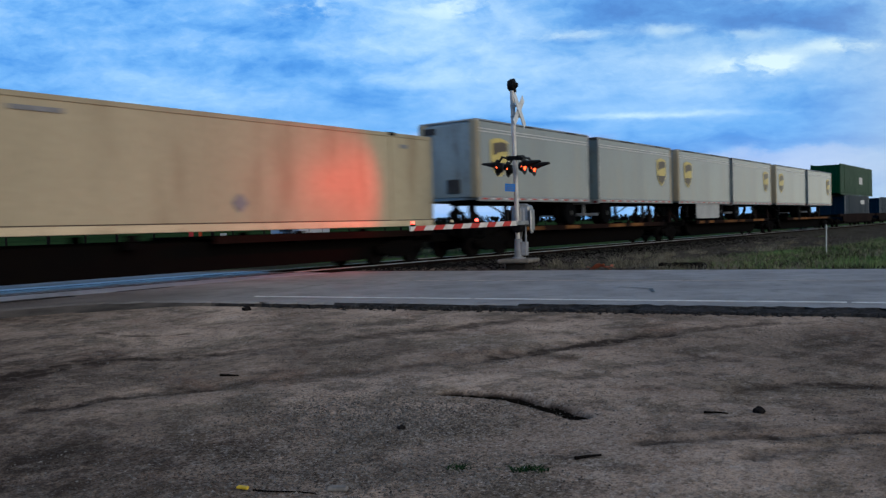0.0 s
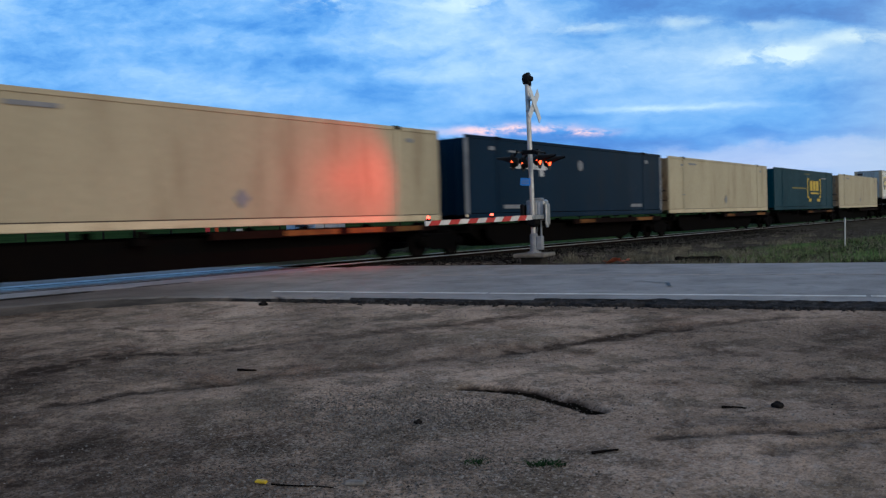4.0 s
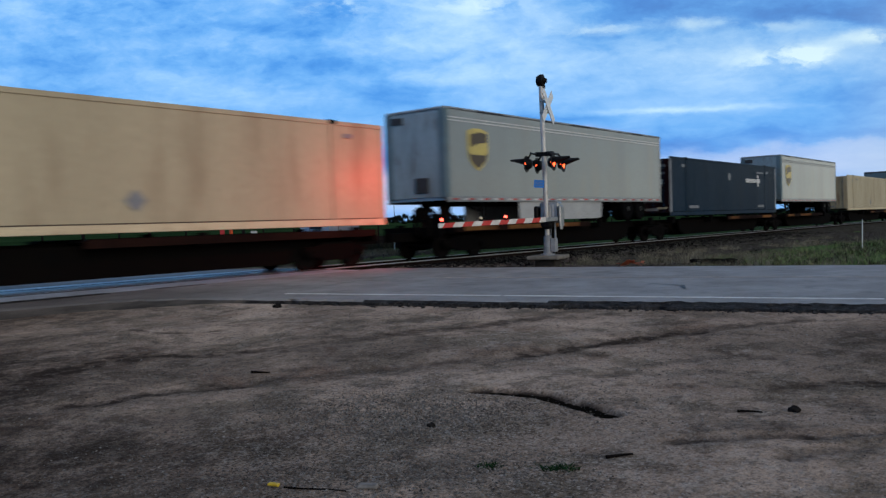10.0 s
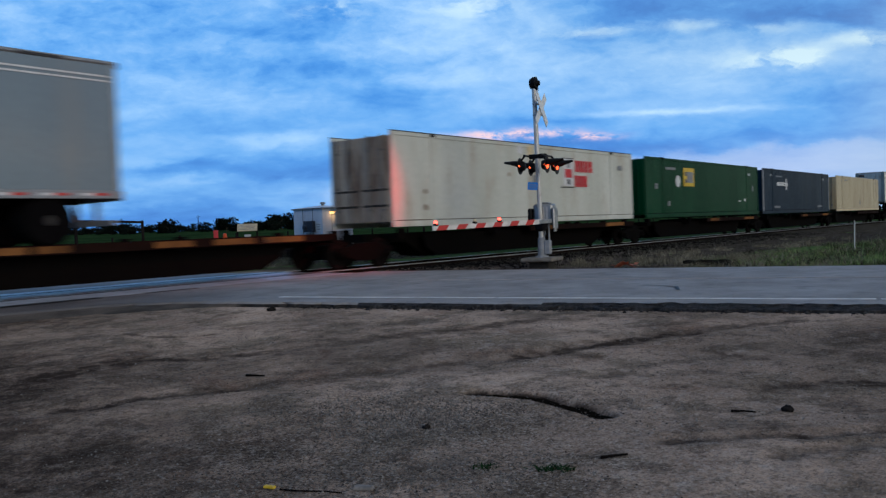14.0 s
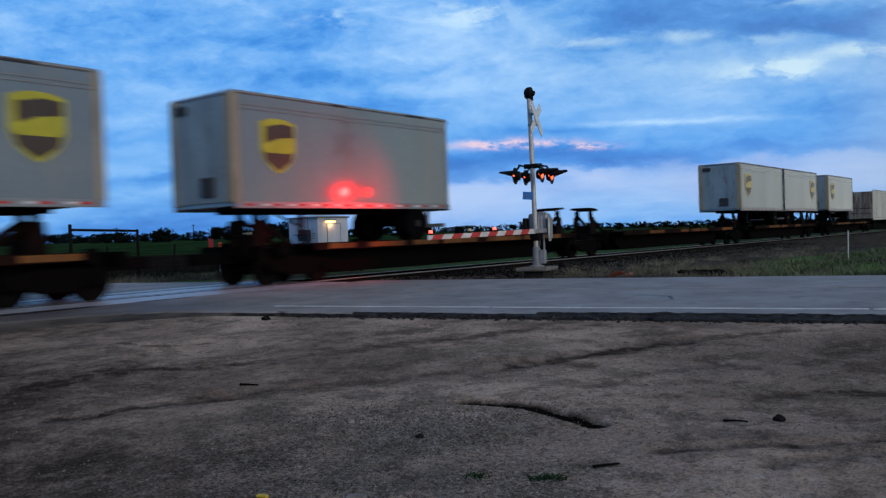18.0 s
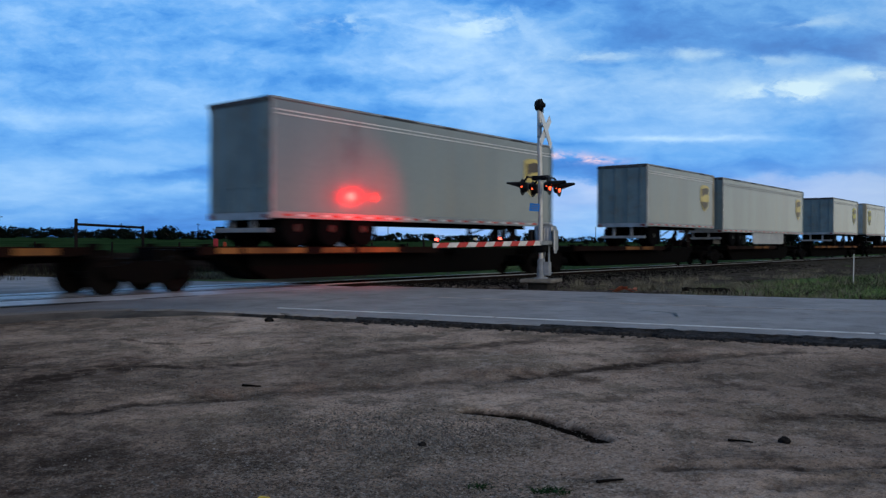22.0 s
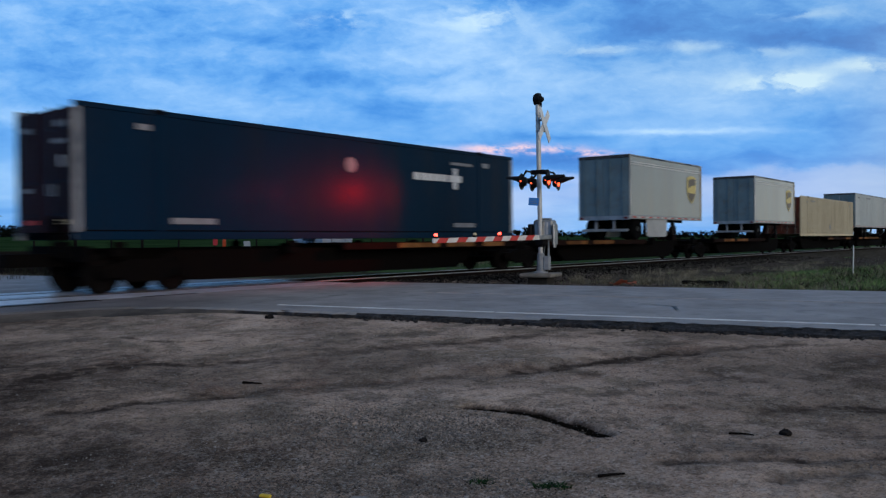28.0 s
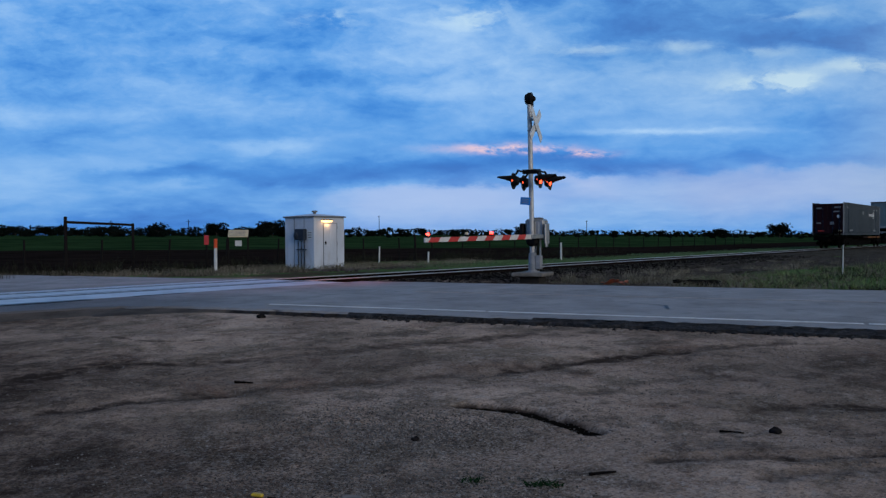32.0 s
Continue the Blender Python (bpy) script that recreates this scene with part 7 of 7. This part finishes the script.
for i, (az, dist, k) in enumerate(spots):
    x, y = far_point(az, dist)
    p = protos[i % 4]
    m = pose(x, y, gz(x, y) - 0.2, 0, 0, rt.uniform(0, 360))
    if i < 4:
        p.matrix_basis = m @ Matrix.Diagonal((k, k, k, 1))
    else:
        c = copy_thing(p, pose(0, 0, 0))
        c.matrix_basis = m @ Matrix.Diagonal((k, k, k, 1))


# low hedge between the trees
def hedge():
    r = random.Random(8)
    vs, fs = [], []
    for i in range(8000):
        az = r.uniform(18, 88)
        d = r.uniform(245, 262) if az < 50 else r.uniform(300, 340)
        x, y = far_point(az, d)
        h = 2.1 + 1.0 * noise.noise(Vector((az * 0.9, 0, 0))) + 0.6 * noise.noise(Vector((az * 4.0, 2, 0)))
        p = Vector((x, y, gz(x, y) + r.uniform(-0.1, max(0.4, h))))
        s = r.uniform(0.25, 0.55)
        a, b = Vector((r.gauss(0, 1), r.gauss(0, 1), r.gauss(0, 1))).normalized(), Vector((r.gauss(0, 1), r.gauss(0, 1), r.gauss(0, 1))).normalized()
        k = len(vs)
        vs += [p + a * s, p + b * s, p - a * s, p - b * s]
        fs.append((k, k + 1, k + 2, k + 3))
    tagged(sheet("hedge", vs, fs, M["leaf_dark"]), "dark far hedge and scrub beyond the fields", "hedge", kind="stuff")


hedge()


# ---- grass, weeds, stones ----
def blades(name, label, n, place, material, hmin, hmax, seed, lean=0.35, width=0.012):
    r = random.Random(seed)
    vs, fs = [], []
    spots = [place(r) for i in range(n)]
    heights = ground_z([p[0] for p in spots], [p[1] for p in spots]).tolist()
    for (x, y, k), z in zip(spots, heights):
        z -= 0.02
        a = r.uniform(0, 6.283)
        h = r.uniform(hmin, hmax) * k
        dx, dy = math.cos(a) * width, math.sin(a) * width
        lx, ly = r.gauss(0, lean) * h, r.gauss(0, lean) * h
        j = len(vs)
        vs += [(x - dx, y - dy, z), (x + dx, y + dy, z), (x + lx * 0.5 + dx * 0.7, y + ly * 0.5 + dy * 0.7, z + h * 0.6), (x + lx * 0.5 - dx * 0.7, y + ly * 0.5 - dy * 0.7, z + h * 0.6), (x + lx * 1.2, y + ly * 1.2, z + h)]
        fs += [(j, j + 1, j + 2, j + 3), (j + 3, j + 2, j + 4)]
    tagged(sheet(name, vs, fs, material), label, "grass", kind="stuff")


def verge_place(r):
    while True:
        x, y = 19.5 + 45 * r.random() ** 1.5, r.uniform(-24, -4.6)
        u = road_u(x, y)
        if u < 8.2 or (19.8 < x < 21.9 and -10.8 < y < -7.4):
            continue
        c = noise.noise(Vector((x * 0.5, y * 0.5, 1)))
        near_track = min(1, max(0, (y + 9.9 + 0.14 * (x - 20) - 2.6 * float(sstep(x, 22.5, 27))) / 1.6))
        if r.random() < (0.75 + c * 0.7) * (1 - near_track) + near_track * max(0, c - 0.1) * 0.15:
            return x, y, 0.8 + c * 0.5


def clump_place(x0, x1, y0, y1, seed, n, spread):
    q = random.Random(seed)
    cs = [(q.uniform(x0, x1), q.uniform(y0, y1), q.uniform(0.5, 1.1)) for _ in range(n)]

    def f(r):
        x, y, k = r.choice(cs)
        return x + r.gauss(0, spread), y + r.gauss(0, spread), k
    return f


blades("verge_grass", "dry grass on the verge beside the track", 9000, verge_place, M["grass_dry"], 0.04, 0.15, 21, 0.6, 0.008)


def tuft_place(seed, n, spread):
    """Uneven tufts on the verge beyond the road, thinning towards the track."""
    q = random.Random(seed)
    cs = []
    while len(cs) < n:
        x, y, k = verge_place(q)
        cs.append((x, y, q.uniform(0.5, 1.3)))

    def f(r):
        x, y, k = r.choice(cs)
        return x + r.gauss(0, spread * k), y + r.gauss(0, spread * k), k
    return f


blades("green_tufts", "rough green grass tufts on the verge", 34000, tuft_place(41, 280, 0.28), M["grass_green"], 0.04, 0.26, 42, 0.6, 0.008)
blades("dry_tufts", "bleached grass tufts on the verge", 20000, tuft_place(43, 210, 0.26), M["grass_pale"], 0.04, 0.28, 44, 0.65, 0.007)
blades("tall_verge_stalks", "thin bleached stalks standing in the verge", 700, tuft_place(47, 60, 0.3), M["grass_pale"], 0.35, 0.7, 48, 0.25, 0.006)
blades("dark_verge_weeds", "dark withered weeds in the verge", 9000, tuft_place(45, 150, 0.30), M["weed_dark"], 0.05, 0.30, 46, 0.6, 0.010)
blades("pale_tufts", "pale dry grass tufts beside the road", 5200, clump_place(21.9, 25.0, -9.8, -6.4, 9, 34, 0.18), M["grass_pale"], 0.06, 0.34, 27, 0.6, 0.007)
blades("hut_weeds", "dry weeds round the foot of the hut", 5000, clump_place(17, 34, 5.6, 9.6, 15, 90, 0.22), M["grass_pale"], 0.05, 0.32, 29, 0.6, 0.009)
blades("dark_field_weeds", "dark weeds along the field fence", 6000, clump_place(8, 60, 10, 15.5, 16, 130, 0.35), M["weed_dark"], 0.1, 0.7, 30, 0.4, 0.012)
blades("green_grass", "fresh green grass on the verge", 20000, verge_place, M["grass_green"], 0.03, 0.13, 22, 0.6, 0.009)
blades("field_edge_grass", "dry weeds along the far side of the track", 12000, clump_place(9, 30, 6.0, 13.0, 5, 120, 0.35), M["grass_dry"], 0.05, 0.24, 23)
blades("field_edge_green", "green weeds along the far side of the track", 14000, clump_place(26, 100, 3.4, 6.2, 6, 220, 0.6), M["grass_verge"], 0.05, 0.20, 24)
blades("tall_weeds", "tall dry weed stalks", 340, clump_place(10, 34, 8.0, 13.0, 7, 14, 0.14), M["weed_dark"], 0.35, 0.75, 25, 0.12, 0.008)
blades("lot_weeds", "small green weeds in the gravel lot", 260, lambda r: ((3.62, -15.02), (3.81, -15.41), (3.75, -15.3))[r.randrange(3)] and (lambda c: (c[0] + r.gauss(0, 0.03), c[1] + r.gauss(0, 0.035), 1.0))(((3.62, -15.02), (3.81, -15.41), (3.77, -15.34))[r.randrange(3)]), M["weed"], 0.02, 0.045, 26, 0.8, 0.009)


def stones(name, label, n, place, smin, smax, material, seed):
    """Loose stones, each an uneven little octahedron."""
    r = random.Random(seed)
    vs, fs = [], []
    spots = [place(r) for i in range(n)]
    heights = ground_z([p[0] for p in spots], [p[1] for p in spots]).tolist()
    for (x, y), z in zip(spots, heights):
        s = smin + (smax - smin) * r.random() ** 4
        z += s * 0.2
        a = r.uniform(0, 6.28)
        ca, sa = math.cos(a), math.sin(a)
        j = len(vs)
        for px, py, pz in ((1, 0, 0), (0, 1, 0), (-1, 0, 0), (0, -1, 0), (0.1, 0.1, 0.7), (0, 0, -0.6)):
            px, py, pz = px * s * r.uniform(0.7, 1.3), py * s * r.uniform(0.6, 1.1), pz * s * r.uniform(0.7, 1.2)
            vs.append((x + px * ca - py * sa, y + px * sa + py * ca, z + pz))
        for a0, b0 in ((0, 1), (1, 2), (2, 3), (3, 0)):
            fs += [(j + a0, j + b0, j + 4), (j + b0, j + a0, j + 5)]
    tagged(sheet(name, vs, fs, material), label, "gravel", kind="stuff")


def lot_place(r):
    while True:
        if r.random() < 0.55:
            x, y = r.gauss(3.8, 0.75), r.gauss(-14.2, 0.6)
        else:
            x, y = 1.5 + 8.5 * r.random() ** 1.3, r.uniform(-18.2, -7)
        if road_u(x, y) < -1.3 and noise.noise(Vector((x * 0.8, y * 0.8, 4))) + 0.35 > r.random() * 0.8:
            return x, y


stones("lot_gravel", "loose grey gravel on the dirt lot", 26000, lot_place, 0.003, 0.012, M["stone"], 31)
stones("lot_dark_gravel", "dark loose gravel on the dirt lot", 9000, lot_place, 0.003, 0.010, M["rubble"], 34)
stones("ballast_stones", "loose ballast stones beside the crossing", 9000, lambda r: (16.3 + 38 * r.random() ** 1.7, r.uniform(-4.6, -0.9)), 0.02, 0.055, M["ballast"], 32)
stones("shoulder_rubble", "dark rubble and cinders on the track shoulder", 9000, lambda r: (16.5 + 40 * r.random() ** 1.6, r.uniform(-8.6, -3.4)), 0.012, 0.06, M["rubble"], 35)
blades("shoulder_weeds", "sparse dry weeds on the track shoulder", 3000, clump_place(21.5, 46, -8.4, -4.4, 12, 44, 0.16), M["grass_pale"], 0.05, 0.30, 28, 0.6, 0.007)
def lip_place(r):
    """Along the foot of the road's broken edge."""
    k = 1.2 + 13 * r.random()
    return road_xy(NEAR_EDGE + r.gauss(-0.03, 0.10), k)


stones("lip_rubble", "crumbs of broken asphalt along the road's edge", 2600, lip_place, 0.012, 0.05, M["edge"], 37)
stones("hut_rubble", "pale broken rubble on the bank below the hut", 1500, lambda r: (r.uniform(22, 31), r.gauss(5.9, 0.7)), 0.02, 0.10, M["rubble"], 36)
stones("edge_rubble", "broken rubble around the mast and road edge", 3500, lambda r: (r.uniform(16, 26), r.uniform(-9, -3.6)), 0.01, 0.05, M["rubble"], 33)

# single stones, sticks and litter in the lot
def lone_stone(x, y, s, label):
    ob = thing("stone", label, "stone", "stones in the lot", at=pose(x, y, gz(x, y) + s * 0.3, 0, 0, 40))
    bm = BM()
    bmesh.ops.create_icosphere(bm, subdivisions=2, radius=s)
    for v in bm.verts:
        v.co *= 1 + 0.35 * noise.noise(v.co * (1.6 / s))
        v.co.z *= 0.7
    part("rock", bm, M["ballast"], ob)


lone_stone(4.18, -14.14, 0.028, "dark round stone on the dirt lot")
lone_stone(5.74, -16.03, 0.04, "dark round stone on the dirt lot")
lone_stone(8.41, -7.43, 0.07, "dark chunk of asphalt at the road's edge")


def stick(x, y, L, ang, r, label, material):
    ob = thing("stick", label, "stick", "sticks in the lot", at=pose(x, y, gz(x, y) + r, 0, 0, ang))
    bm = BM()
    p = Vector((-L / 2, 0, 0))
    for i in range(4):
        q = p + Vector((L / 4, random.uniform(-0.15, 0.15) * L / 4, random.uniform(-0.2, 0.25) * r))
        tube(bm, p, q, r * (1 - 0.12 * i), 6, r * (0.9 - 0.12 * i))
        p = q
    part("branch", bm, material, ob)


stick(4.16, -15.54, 0.17, -35, 0.011, "short dark stick on the dirt", M["wood_log"])
stick(5.54, -15.80, 0.16, -75, 0.010, "short dark stick on the dirt", M["wood_log"])
stick(4.84, -11.50, 0.18, -60, 0.014, "bent dark twig on the dirt", M["wood_log"])
stick(2.77, -14.55, 0.34, -65, 0.006, "dark broken rod on the dirt", M["wood_log"])
yl = thing("yellow_scrap", "small yellow plastic scrap on the dirt", "litter", at=pose(2.68, -14.34, gz(2.68, -14.34) + 0.015, 0, 0, -70))
bm = BM()
rbox(bm, -0.035, 0.035, -0.014, 0.014, -0.008, 0.008, 0.005)
for v in bm.verts:
    v.co += Vector((noise.noise(v.co * 40), noise.noise(v.co * 50), 0)) * 0.008
part("scrap", bm, M["yellow"], yl)
fl = thing("flat_stone", "flat pale stone on the dirt", "stone", at=pose(2.95, -14.75, gz(2.95, -14.75) + 0.01, 0, 0, -60))
bm = BM()
rbox(bm, -0.055, 0.055, -0.028, 0.028, -0.012, 0.010, 0.008)
for v in bm.verts:
    v.co += Vector((noise.noise(v.co * 20), noise.noise(v.co * 25), 0)) * 0.01
part("rock", bm, M["stone"], fl)

# utility poles and far roofs on the skyline
for az, d, h in ((23.0, 190, 5.2), (34.8, 260, 5.0), (30.0, 262, 4.6), (47.6, 300, 7.5), (62.0, 330, 6.5)):
    x, y = far_point(az, d)
    up = thing("utility_pole", "thin dark utility pole on the skyline", "pole", "skyline poles", at=pose(x, y, gz(x, y) - 0.3))
    bm = BM()
    tube(bm, (0, 0, 0), (0, 0, h), 0.14, 7, 0.1)
    part("shaft", bm, M["wood_dark"], up)
    bm = BM()
    box(bm, -0.7, 0.7, -0.05, 0.05, h - 0.5, h - 0.38)
    part("cross_arm", bm, M["wood_dark"], up)

motions()
